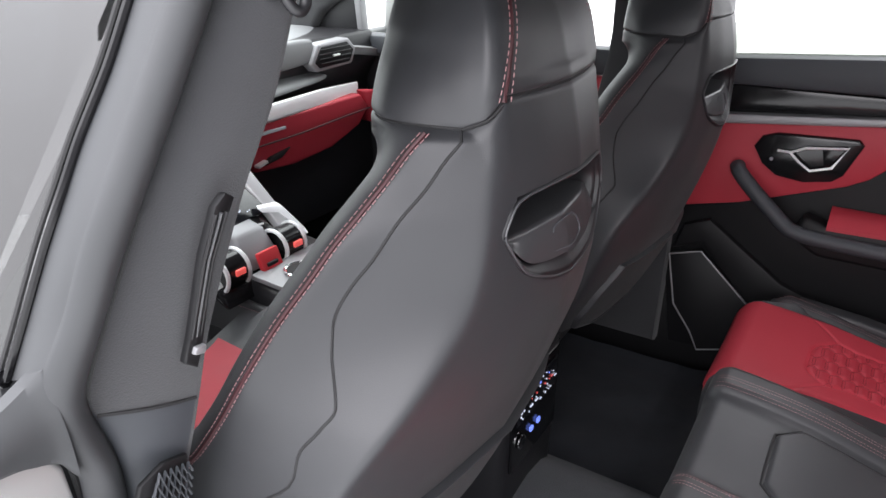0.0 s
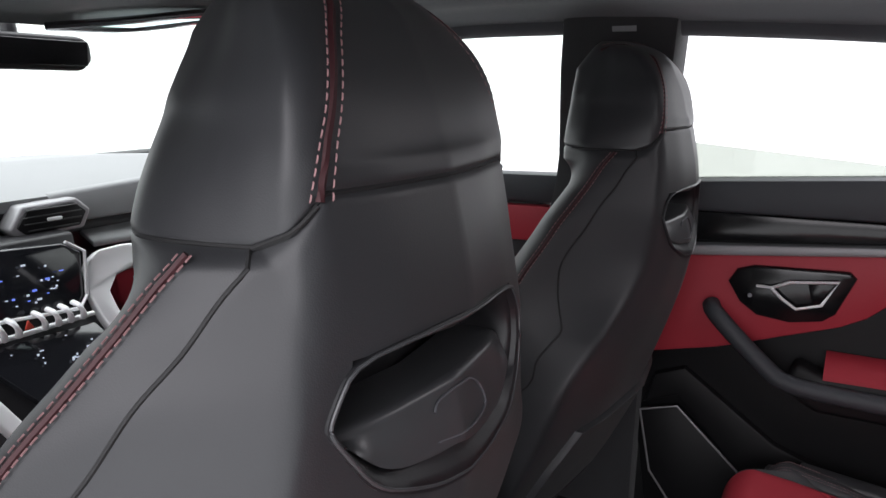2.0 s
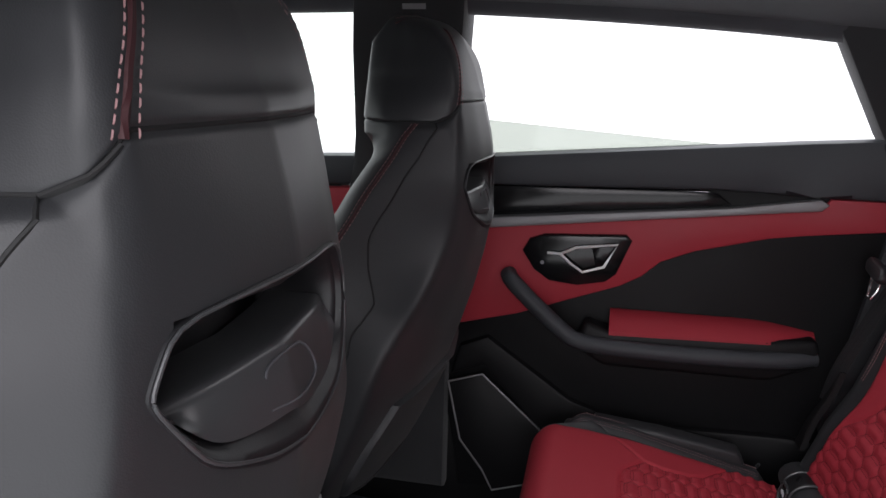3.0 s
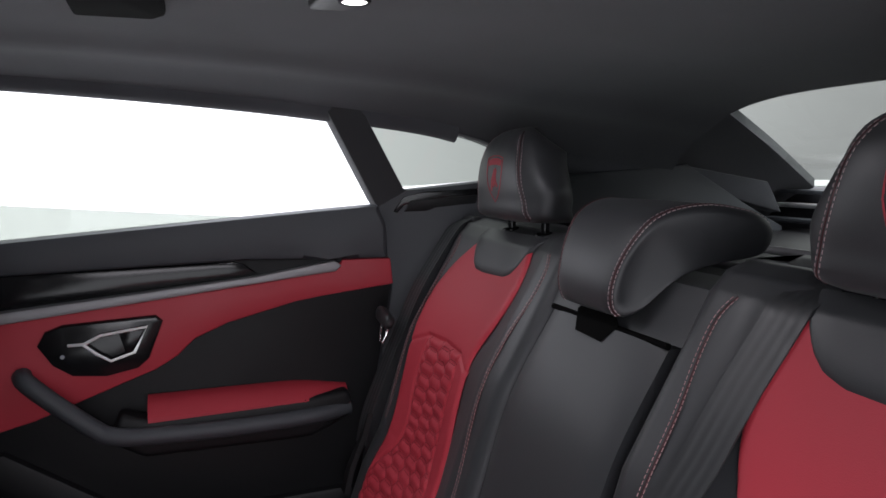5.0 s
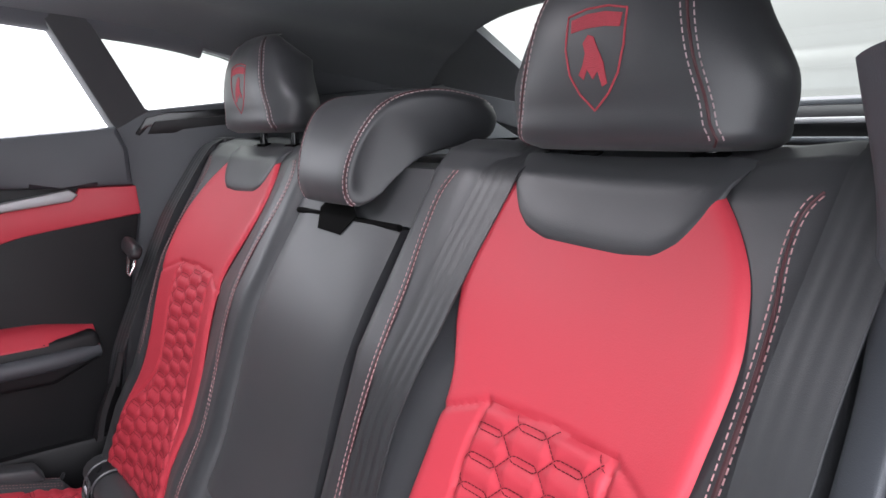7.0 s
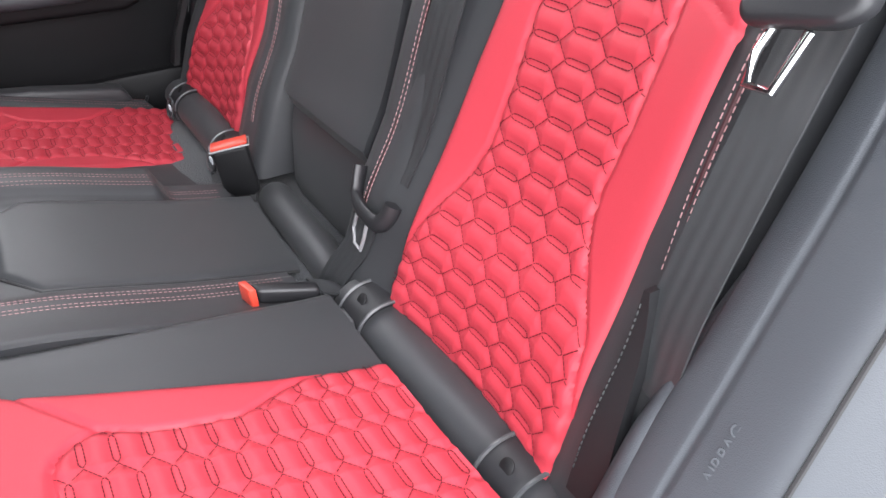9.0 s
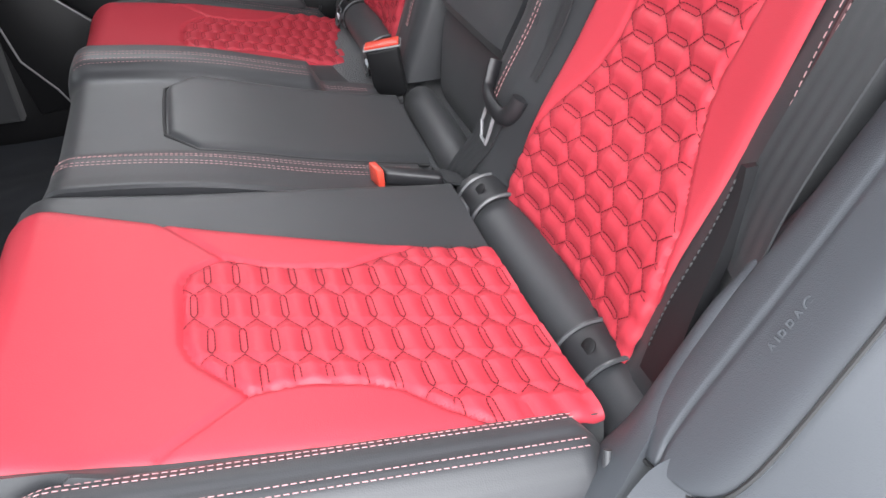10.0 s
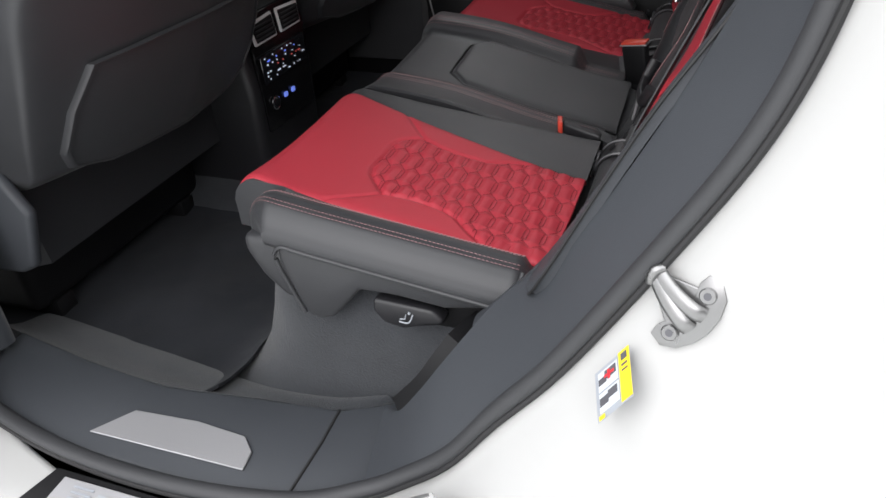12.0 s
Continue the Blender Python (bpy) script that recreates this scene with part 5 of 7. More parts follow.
side_plate("red_panel", [(0.87, 1.030), (1.35, 1.016), (1.40, 0.93), (0.87, 0.952)], 1, LEATHER_RED, 0.016, 0.03, 0.006, fdoor, "red leather panel")
fp = side_plate("pane", [(0.86, 1.105), (1.72, 1.072), (1.60, 1.20), (1.38, 1.36), (1.2, 1.385), (0.86, 1.40)], 1, GLASS, -0.022, 0.004, 0, fdoor, "clear side glass")
fp.visible_shadow = False

sl_ = thing("sill_lining", "black lining low beside the far doors", "car trim", kind="structure")
side_plate("lining", [(-0.4, 0.25), (-0.4, 0.52), (0.9, 0.52), (1.95, 0.6), (1.95, 0.25)], 1, DARK, -0.012, 0.03, 0.004, sl_, "black plastic lining")

# pillars and quarter, both sides
for s in (-1, 1):
    sfx = "right" if s > 0 else "left"
    if s > 0:
        bp = thing("pillar_" + sfx, "dark suede door pillar beside the front seat", "car pillar", kind="structure")
        side_plate("pillar_trim", [(0.640, 1.43), (0.860, 1.43), (0.876, 1.31), (0.895, 1.08), (0.94, 0.85), (0.95, 0.36), (0.69, 0.36), (0.68, 1.08), (0.655, 1.3)], s, SUEDE, 0.028, 0.09, 0.014, bp, "dark suede pillar cover")
        side_plate("belt_slot", [(0.74, 1.30), (0.80, 1.30), (0.83, 1.12), (0.77, 1.12)], s, DARK, 0.034, 0.02, 0.004, bp, "black belt slider")
        side_plate("mark", [(0.72, 1.390), (0.765, 1.390), (0.765, 1.380), (0.72, 1.380)], s, GREYMETAL, 0.031, 0.006, 0.001, bp, "small grey printed mark")
    cp = thing("quarter_" + sfx, "grey trim and suede pillar behind the rear door", "car trim", kind="structure")
    side_plate("pillar_trim", [(0.0, 1.365), (0.006, 1.343), (-0.09, 1.170), (-0.10, 1.155), (-0.16, 1.19), (-0.150, 1.195), (-0.070, 1.333), (-0.06, 1.35)], s, SUEDE, 0.016, 0.05, 0.006, cp, "dark suede pillar cover")
    side_plate("quarter_panel", [(-0.098, 1.158), (-0.125, 1.185), (-0.16, 1.192), (-0.30, 1.206), (-0.75, 1.24), (-1.0, 1.1), (-1.0, 0.5), (-0.10, 0.45), (-0.06, 0.6), (-0.128, 0.99), (-0.118, 1.06)] if s > 0 else
               [(-0.13, 1.160), (-0.16, 1.192), (-0.30, 1.206), (-0.75, 1.24), (-1.0, 1.1), (-1.0, 0.5), (-0.14, 0.45), (-0.14, 0.6), (-0.19, 0.99)], s, TRIM, 0.012, 0.05, 0.008, cp, "grey soft plastic quarter panel")
    side_plate("handle_frame", [(-0.128, 1.147), (-0.15, 1.178), (-0.19, 1.188), (-0.34, 1.196), (-0.34, 1.135), (-0.228, 1.138), (-0.14, 1.136)], s, GLOSS, 0.018, 0.02, 0.006, cp, "glossy black coat hook recess")
    side_plate("handle_slot", [(-0.150, 1.146), (-0.165, 1.170), (-0.30, 1.180), (-0.30, 1.144)], s, DARK, 0.022, 0.02, 0.004, cp, "dark slot")
    qp = side_plate("pane", [(-0.152, 1.196), (-0.072, 1.331), (-0.18, 1.321), (-0.30, 1.289), (-0.40, 1.25), (-0.42, 1.21), (-0.30, 1.207)], s, GLASS_T, -0.02, 0.004, 0, cp, "tinted quarter glass")
    qp.visible_shadow = False
    side_plate("upper_trim", [(-0.060, 1.36), (-0.068, 1.334), (-0.18, 1.323), (-0.30, 1.290), (-0.40, 1.252), (-0.43, 1.208), (-0.30, 1.204), (-0.70, 1.21), (-1.0, 1.13), (-0.95, 1.2), (-0.62, 1.26), (-0.31, 1.33)], s, LINING, 0.006, 0.05, 0.004, cp, "dark suede upper trim")

# roof rail over the far windows, and the outer skin that closes the roof
for s in (1,):
    def railfn(u, v, s=s):
        y = lerp(-0.25, 1.35, u)
        z = rail_z(y)
        a = v * math.pi * 0.9
        x = X_side(y, z)
        return (s * (x - 0.02 + 0.045 * (1 - math.cos(a)) * .6), y, z + 0.022 - 0.030 * math.sin(a) - 0.02 * v)
    tagged(part("roof_rail", sheet(railfn, 50, 10, 0.004), LINING, smooth=60), "suede covered roof rail above the doors", "roof rail", kind="structure")


def outer(u, v):
    y = lerp(-1.15, 1.75, v)
    a = 2 * u - 1
    c = curve_outer(y)
    return (a * (0.80 - 0.10 * abs(a)) - 0.0, y, c + 0.055 - 0.085 * abs(a) ** 4)


curve_outer = line([(-1.15, 1.25), (-0.85, 1.37), (0, 1.46), (0.9, 1.475), (1.4, 1.43), (1.75, 1.33)])
tagged(part("roof_skin", sheet(lambda u, v: outer(u, lerp(0.12, 0.86, v)), 30, 40, 0.01, (0, 0, 1)), PAINT, smooth=60), "white painted car roof", "car roof", kind="structure")

# rear window and tailgate
tail = thing("tailgate", "sloping rear window with dark tailgate trim", "tailgate", kind="structure")
rg = prism([(-0.39, -0.695, 1.346), (-0.2, -0.695, 1.363), (0, -0.695, 1.369), (0.2, -0.695, 1.363), (0.39, -0.695, 1.346), (0.47, -0.92, 1.258), (0.55, -1.10, 1.186), (0, -1.10, 1.186), (-0.55, -1.10, 1.186), (-0.47, -0.92, 1.258)], (0, -0.004, 0), 0)
rgo = part("pane", rg, GLASS_R, tail, "tinted rear glass", smooth=0)
rgo.visible_shadow = False
part("tailgate_trim", prism([(-0.72, -1.11, 1.184), (0.72, -1.11, 1.184), (0.72, -1.08, 1.11), (0.72, -1.10, 0.6), (-0.72, -1.10, 0.6), (-0.72, -1.08, 1.11)], (0, -0.12, 0), 0.01), PLASTIC, tail, "black tailgate lining")
for zz, mm in ((1.180, TRIM), (1.150, GREYMETAL), (1.118, TRIM)):
    part("tailgate_ledge", box(-0.60, 0.60, -1.09 + (1.18 - zz) * .8, -1.05 + (1.18 - zz) * .8, zz - 0.010, zz, 0.003), mm, tail, "grey ledge under the rear glass")
part("luggage_cover", prism([(-0.66, -0.37, 1.085), (0.66, -0.37, 1.085), (0.70, -1.08, 1.09), (-0.70, -1.08, 1.09)], (0, 0, -0.012), 0.003), DARK, tail, "black luggage cover")
for z in (1.10, 1.118):
    part("cover_bar", tube([(-0.66, -0.42 - (z - 1.1) * 4, z), (0.66, -0.42 - (z - 1.1) * 4, z)], 0.006, 10), GREYMETAL, tail, "grey cover roller bar")
for s in (-1, 1):
    ga = spline([(s * 0.385, -0.705, 1.340), (s * 0.43, -0.82, 1.297), (s * 0.472, -0.92, 1.260), (s * 0.555, -1.11, 1.184)], 5)
    gb = spline([(s * 0.58, -0.60, 1.262), (s * 0.61, -0.76, 1.232), (s * 0.64, -0.92, 1.18), (s * 0.70, -1.11, 1.10)], 5)
    tagged(part("rear_pillar", sheet(lambda u, v: ga[int(round(u * (len(ga) - 1)))].lerp(gb[int(round(u * (len(gb) - 1)))], v) + Vector((0, 0, 0.012)) * math.sin(math.pi * v), len(ga) - 1, 6, 0.02, (0, 0, -1)), LINING, smooth=60), "dark suede pillar beside the rear glass", "car pillar", kind="structure")
    tagged(part("boot_side", prism([(s * 0.70, -0.42, 0.5), (s * 0.70, -0.42, 1.15), (s * 0.68, -0.9, 1.20), (s * 0.72, -1.22, 1.12), (s * 0.72, -1.22, 0.5)], (s * 0.05, 0, 0), 0.006), LINING), "dark lining at the side of the luggage space", "car trim", kind="structure")
tagged(part("boot_floor", box(-0.72, 0.72, -1.2, -0.05, 0.40, 0.44, 0.004), CARPET), "charcoal carpeted luggage floor", "car floor", kind="structure")
tagged(part("outer_flank", prism([(0.80, -1.6, 0.15), (0.86, -0.6, 0.15), (0.86, 1.7, 0.15), (0.80, 2.2, 0.15), (0.80, 2.2, 0.95), (0.83, 1.7, 1.02), (0.83, -0.2, 1.10), (0.80, -1.6, 1.08)], (0.05, 0, 0), 0.01), PAINT), "white outer flank of the car", "car body", kind="structure")
tagged(part("underbody", box(-0.90, 0.86, -1.5, 2.3, 0.14, 0.255, 0.01), DARK), "black underbody of the car", "car body", kind="structure")
tagged(part("bulkhead", box(-0.78, 0.80, 2.0, 2.06, 0.2, 1.10, 0.01), DARK), "black bulkhead below the windscreen", "car body", kind="structure")
tagged(part("bonnet", box(-0.85, 0.85, 2.08, 3.2, 0.98, 1.03, 0.015, 3), PAINT), "white car bonnet", "car body", kind="structure")

# ---- left door opening: sill, pillars, seals and the white body round them ----
LOOP = [(-0.80, 0.84, 0.44), (-0.825, 0.76, 0.392), (-0.852, 0.60, 0.378), (-0.858, 0.43, 0.376), (-0.84, 0.28, 0.378), (-0.808, 0.198, 0.388), (-0.795, 0.150, 0.412), (-0.79, 0.095, 0.458), (-0.79, 0.040, 0.535), (-0.79, -0.025, 0.621), (-0.79, -0.109, 0.762),
        (-0.79, -0.160, 0.860), (-0.79, -0.187, 0.949), (-0.785, -0.200, 1.05), (-0.775, -0.175, 1.15), (-0.74, -0.09, 1.275), (-0.715, 0.0, 1.352), (-0.70, 0.15, 1.387), (-0.695, 0.30, 1.398), (-0.695, 0.50, 1.405),
        (-0.682, 0.60, 1.418), (-0.650, 0.72, 1.425), (-0.640, 0.765, 1.37), (-0.660, 0.77, 1.32), (-0.700, 0.785, 1.23), (-0.735, 0.80, 1.155), (-0.750, 0.82, 1.08), (-0.760, 0.835, 1.0), (-0.750, 0.85, 0.85), (-0.775, 0.855, 0.58), (-0.80, 0.84, 0.44)]
loop = spline(LOOP, 6)
opening = thing("door_opening", "black rubber door seal round the open rear door", "door seal", kind="structure")
mid_open = Vector((-0.79, 0.28, 0.85))


def inward(p, d):
    v = mid_open - p
    v.x = 0
    return p + v.normalized() * d


def seal_r(i):
    """The seal is fatter up the front pillar than round the rear."""
    p = loop[i]
    return 0.0125 if p.y > 0.6 and p.z > 0.95 else 0.0095


rings = []
for i, p in enumerate(loop[:-1]):
    d = (loop[i + 1] - loop[i - 1]).normalized()
    sx_ = (inward(p, 1) - p).normalized()
    up_ = d.cross(sx_).normalized()
    c = inward(p, seal_r(i))
    rings.append([c + sx_ * math.cos(a) * seal_r(i) + up_ * math.sin(a) * seal_r(i) * 1.15 for a in np.linspace(0, 2 * math.pi, 15)[:-1]])
part("door_seal", loft(rings + [rings[0]], caps=False), RUBBER, opening, "black rubber seal", smooth=60)
part("seal_lip", tube([inward(p, 0.002) + Vector((-0.009, 0, 0)) for p in loop], 0.0035, 8), SEAM, opening, "thin outer rubber lip")

# grey trim between the seal and the cabin, behind the seat
INN = [(-0.665, 0.235, 0.385), (-0.690, 0.205, 0.405), (-0.700, 0.170, 0.455), (-0.700, 0.138, 0.505), (-0.690, 0.108, 0.548), (-0.672, 0.080, 0.583), (-0.660, 0.052, 0.610), (-0.664, 0.030, 0.630), (-0.684, 0.000, 0.664), (-0.702, -0.024, 0.700), (-0.702, -0.056, 0.756), (-0.702, -0.088, 0.816), (-0.700, -0.122, 0.886), (-0.695, -0.156, 0.97), (-0.685, -0.180, 1.05), (-0.67, -0.145, 1.15), (-0.66, -0.07, 1.26), (-0.65, 0.0, 1.335)]
OUT = [(-0.808, 0.198, 0.388), (-0.797, 0.150, 0.412), (-0.79, 0.110, 0.445), (-0.79, 0.078, 0.483), (-0.79, 0.050, 0.522), (-0.79, 0.022, 0.560), (-0.79, -0.004, 0.595), (-0.79, -0.025, 0.621), (-0.79, -0.050, 0.662), (-0.79, -0.075, 0.705), (-0.79, -0.109, 0.762), (-0.79, -0.138, 0.815), (-0.79, -0.165, 0.875), (-0.79, -0.190, 0.96), (-0.785, -0.200, 1.05), (-0.775, -0.175, 1.15), (-0.74, -0.09, 1.275), (-0.715, 0.0, 1.352)]
outw = spline(OUT, 6)
inn, outl = spline(INN, 6), [inward(p, 0.012) for p in outw]


def band(A, B, bulge, away):
    n = len(A) - 1

    def fn(u, v):
        i = min(int(round(u * n)), n)
        p = A[i].lerp(B[i], v)
        return p + Vector(away) * bulge * (math.sin(math.pi * v))
    return fn


def proud(p):
    return p + Vector((-0.2, 0.8, 0.3)) * 0.011 * min(1, max(0, (p.z - 0.61) / 0.06))


inn2, outl2 = [proud(p) for p in inn], [p for p in outl]
qtr = thing("pillar_lining", "grey padded trim beside the rear backrest with raised letters", "car trim", kind="structure")
part("lining", sheet(band(inn2, outl2, 0.001, (-0.3, 0.8, 0.3)), len(inn) - 1, 10, 0.012, (-0.3, 0.8, 0.3)), TRIM, qtr, "grey soft trim", smooth=60)
PADI = [(-0.645, 0.042, 0.608), (-0.628, 0.030, 0.626), (-0.619, 0.012, 0.652), (-0.617, -0.012, 0.690), (-0.617, -0.046, 0.745), (-0.617, -0.078, 0.80), (-0.617, -0.110, 0.855), (-0.616, -0.150, 0.93), (-0.615, -0.190, 1.02), (-0.612, -0.20, 1.10), (-0.610, -0.17, 1.18)]
PADO = [(-0.684, 0.036, 0.618), (-0.698, 0.030, 0.632), (-0.705, 0.020, 0.652), (-0.707, 0.003, 0.685), (-0.707, -0.024, 0.740), (-0.706, -0.052, 0.795), (-0.705, -0.082, 0.850), (-0.695, -0.132, 0.93), (-0.692, -0.168, 1.02), (-0.69, -0.17, 1.10), (-0.68, -0.14, 1.19)]
pi_, po_ = spline(PADI, 6), spline(PADO, 6)


def padfn2(u, v):
    i = int(round(u * (len(pi_) - 1)))
    p = pi_[i].lerp(po_[i], v)
    e = min(v, 1 - v) * 0.075
    f = min(1, u / 0.012 + 0.15)
    return p + Vector((-0.12, 0.85, 0.5)) * (0.0065 * (1 - math.exp(-e / 0.009)) * f - 0.002 - 0.0026 * math.exp(-((v - 0.36) / 0.028) ** 2))


part("airbag_pad", sheet(padfn2, len(pi_) - 1, 40, 0.010, (-0.1, 0.9, 0.4)), TRIM, qtr, "grey padded airbag strip", smooth=60)
part("pad_groove", tube([p + Vector((-0.001, 0.0, 0.0)) for p in pi_[6::-1]] + [p + Vector((-0.002, -0.001, -0.001)) for p in po_], 0.0016, 6), SEAM, qtr, "dark groove")
# the raised word on the pad
td = bpy.data.curves.new("word", "FONT")
td.body, td.size, td.extrude, td.bevel_depth = "AIRBAG", 0.0112, 0.0002, 0.0002
tmp = new("word_tmp", td)
bpy.context.view_layer.update()
tme = bpy.data.meshes.new_from_object(tmp.evaluated_get(bpy.context.evaluated_depsgraph_get()))
bpy.data.objects.remove(tmp)
word = new("airbag_word", tme)
tme.materials.append(TRIM)
o = Vector((-0.673, -0.006, 0.690))
ex = (Vector((-0.673, -0.060, 0.790)) - o).normalized()
ez = Vector((-0.16, 0.84, 0.48))
ez = (ez - ex * ez.dot(ex)).normalized()
ey = ez.cross(ex)
word.matrix_world = Matrix.Translation(o + ex * 0.014 + ez * 0.0043) @ Matrix((ex, ey, ez)).transposed().to_4x4()
word.parent = qtr
word["label"] = "raised moulded letters"
# inner cover from the pad to the seat side, and lower down to the floor
CVI = [(-0.615, 0.100, 0.535), (-0.606, 0.074, 0.556), (-0.603, 0.048, 0.578), (-0.602, 0.026, 0.600), (-0.602, 0.006, 0.636), (-0.602, -0.018, 0.682), (-0.602, -0.034, 0.702), (-0.602, -0.060, 0.735), (-0.604, -0.095, 0.78)]
CVO = [(-0.670, 0.105, 0.548), (-0.664, 0.085, 0.570), (-0.656, 0.064, 0.596), (-0.645, 0.044, 0.616), (-0.630, 0.018, 0.644), (-0.624, -0.012, 0.684), (-0.622, -0.030, 0.710), (-0.622, -0.056, 0.745), (-0.622, -0.092, 0.79)]
part("seat_side_cover", sheet(band(spline(CVI, 6), spline(CVO, 6), 0.006, (0.1, 0.8, 0.5)), 48, 8, 0.02, (0, 0.7, 0.7)), TRIM, qtr, "rounded grey plastic cover beside the cushion", smooth=60)
low = spline([(-0.640, 0.150, 0.40), (-0.636, 0.125, 0.46), (-0.630, 0.105, 0.50), (-0.622, 0.098, 0.525)], 5)
low2 = spline([(-0.690, 0.205, 0.402), (-0.700, 0.160, 0.46), (-0.700, 0.135, 0.50), (-0.692, 0.112, 0.535)], 5)
part("lower_cover", sheet(band(low, low2, 0.0, (0, 0, 0)), len(low) - 1, 4, 0.02), DARK, qtr, "black lower cover", smooth=60)

# white body behind the seal: the door jamb, then the flank
JO = [p + Vector((-0.004, 0, 0)) for p in outw]
cen = Vector((-0.79, 0.30, 0.85))


def jamb(u, v):
    i = min(int(round(u * (len(JO) - 1))), len(JO) - 1)
    p = JO[i]
    d = (p - cen)
    d.x = 0
    d = d.normalized()
    prof = [(0.0, 0.0), (0.012, -0.006), (0.030, -0.026), (0.050, -0.046), (0.075, -0.066), (0.12, -0.100), (0.19, -0.15), (0.28, -0.175)]
    prof2 = [(0.0, 0.0), (0.012, -0.004), (0.030, -0.017), (0.050, -0.024), (0.075, -0.033), (0.12, -0.056), (0.19, -0.11), (0.28, -0.165)]
    w = min(1, max(0, (p.z - 0.655) / 0.07))
    prof = [(lerp(m[0], n[0], w), lerp(m[1], n[1], w)) for m, n in zip(prof, prof2)]
    k = v * (len(prof) - 1)
    j = min(int(k), len(prof) - 2)
    a, b = lerp(prof[j][0], prof[j + 1][0], k - j), lerp(prof[j][1], prof[j + 1][1], k - j)
    return p + d * a + Vector((b, 0, 0))


body = thing("car_body", "white painted car body round the rear door opening", "car body", kind="structure")
part("door_jamb", sheet(jamb, len(JO) - 1, 28, 0.008, (-1, 0, 0)), PAINT, body, "glossy white door jamb", smooth=60)
part("rear_flank", prism([(-0.965, -0.30, 0.30), (-0.965, -0.42, 0.62), (-0.965, -0.52, 0.90), (-0.955, -0.52, 1.08), (-0.955, -1.6, 1.10), (-0.965, -1.7, 0.5), (-0.965, -0.8, 0.25)], (0.02, 0, 0), 0.006), PAINT, body, "white rear flank")
# sill: grey step, bright inlay, white rocker, lower tread plate
part("sill_cover", prism([(x, y, 0.386) for x, y in ((-0.672, 0.86), (-0.700, 0.70), (-0.715, 0.55), (-0.700, 0.40), (-0.690, 0.288), (-0.655, 0.215), (-0.80, 0.180), (-0.838, 0.28), (-0.850, 0.43), (-0.845, 0.60), (-0.815, 0.76), (-0.79, 0.85))], (0, 0, -0.05), 0.006, 3), TRIM, opening, "grey plastic sill cover")
part("sill_joint", tube([(-0.693, 0.289, 0.3865), (-0.750, 0.286, 0.3865), (-0.832, 0.287, 0.3865)], 0.0022, 6), SEAM, opening, "dark panel joint")
part("tread_inlay", prism([(-0.770, 0.556, 0.3870), (-0.819, 0.592, 0.3870), (-0.818, 0.358, 0.3870), (-0.790, 0.362, 0.3870), (-0.770, 0.384, 0.3870), (-0.764, 0.46, 0.3870)], (0, 0, 0.0030), 0.001, 1), GREYMETAL, opening, "brushed metal tread inlay")
part("rocker", prism([(-0.77, 1.0, 0.376), (-0.80, 0.80, 0.374), (-0.845, 0.68, 0.368), (-0.868, 0.60, 0.366), (-0.872, 0.43, 0.365), (-0.855, 0.25, 0.368), (-0.82, 0.16, 0.40), (-0.83, 0.10, 0.47), (-0.97, 0.02, 0.40), (-0.985, 0.15, 0.30), (-0.99, 1.0, 0.30)], (0, 0, -0.20), 0.012, 3), PAINT, body, "white painted rocker panel")
part("tread_plate", prism([(-0.872, 0.60, 0.371), (-0.935, 0.63, 0.358), (-0.935, 0.20, 0.358), (-0.876, 0.24, 0.371)], (0, 0, 0.006), 0.002), DARK, opening, "black tread plate")
part("plate_inlay", prism([(-0.882, 0.578, 0.3765), (-0.925, 0.585, 0.3665), (-0.925, 0.24, 0.3665), (-0.882, 0.25, 0.3765)], (0, 0, 0.0025), 0.001, 1), GREYMETAL, opening, "grey metal plate inlay")
for k in range(3):
    part("plate_line", prism([(-0.890 - k * .007, 0.555, 0.3775 - k * .0016), (-0.892 - k * .007, 0.555, 0.3772 - k * .0016), (-0.892 - k * .007, 0.525, 0.3772 - k * .0016), (-0.890 - k * .007, 0.525, 0.3775 - k * .0016)], (0, 0, 0.0016), 0), PAPER, opening, "fine engraved line")
part("plate_script", prism([(-0.893, 0.515, 0.3768), (-0.902, 0.518, 0.3745), (-0.902, 0.41, 0.3745), (-0.896, 0.412, 0.376)], (0, 0, 0.002), 0), PAPER, opening, "plain engraved bar")
SI = spline([(-0.66, 0.95, 0.384), (-0.684, 0.80, 0.384), (-0.703, 0.68, 0.384), (-0.713, 0.55, 0.384), (-0.700, 0.40, 0.384), (-0.690, 0.288, 0.384), (-0.655, 0.215, 0.388)], 6)
SJ = spline([(-0.55, 0.95, 0.312), (-0.57, 0.80, 0.312), (-0.585, 0.68, 0.312), (-0.605, 0.55, 0.314), (-0.630, 0.44, 0.330), (-0.636, 0.33, 0.345), (-0.630, 0.25, 0.365)], 6)
part("sill_carpet", sheet(lambda u, v: SI[int(round(u * 36))].lerp(SJ[int(round(u * 36))], v) - Vector((0, 0, 0.030)) * math.sin(math.pi * v) * (1 - v), 36, 8, 0.02, (0, 0, 1)), CARPET, opening, "carpet rising to the sill", smooth=60)

# latch striker and sticker on the jamb
U = Vector((0.005, -0.023, 0.034)).normalized()
nrm = Vector((-0.92, 0.35, 0.14)).normalized()
nrm = (nrm - U * nrm.dot(U)).normalized()
sd = nrm.cross(U).normalized()
if sd.y > 0:
    sd = -sd
L0 = Vector((-0.8165, -0.1215, 0.7225)) - nrm * 0.003 + sd * 0.002
latch = thing("door_latch_striker", "steel door latch striker bolted to the white jamb", "latch")
pl = []
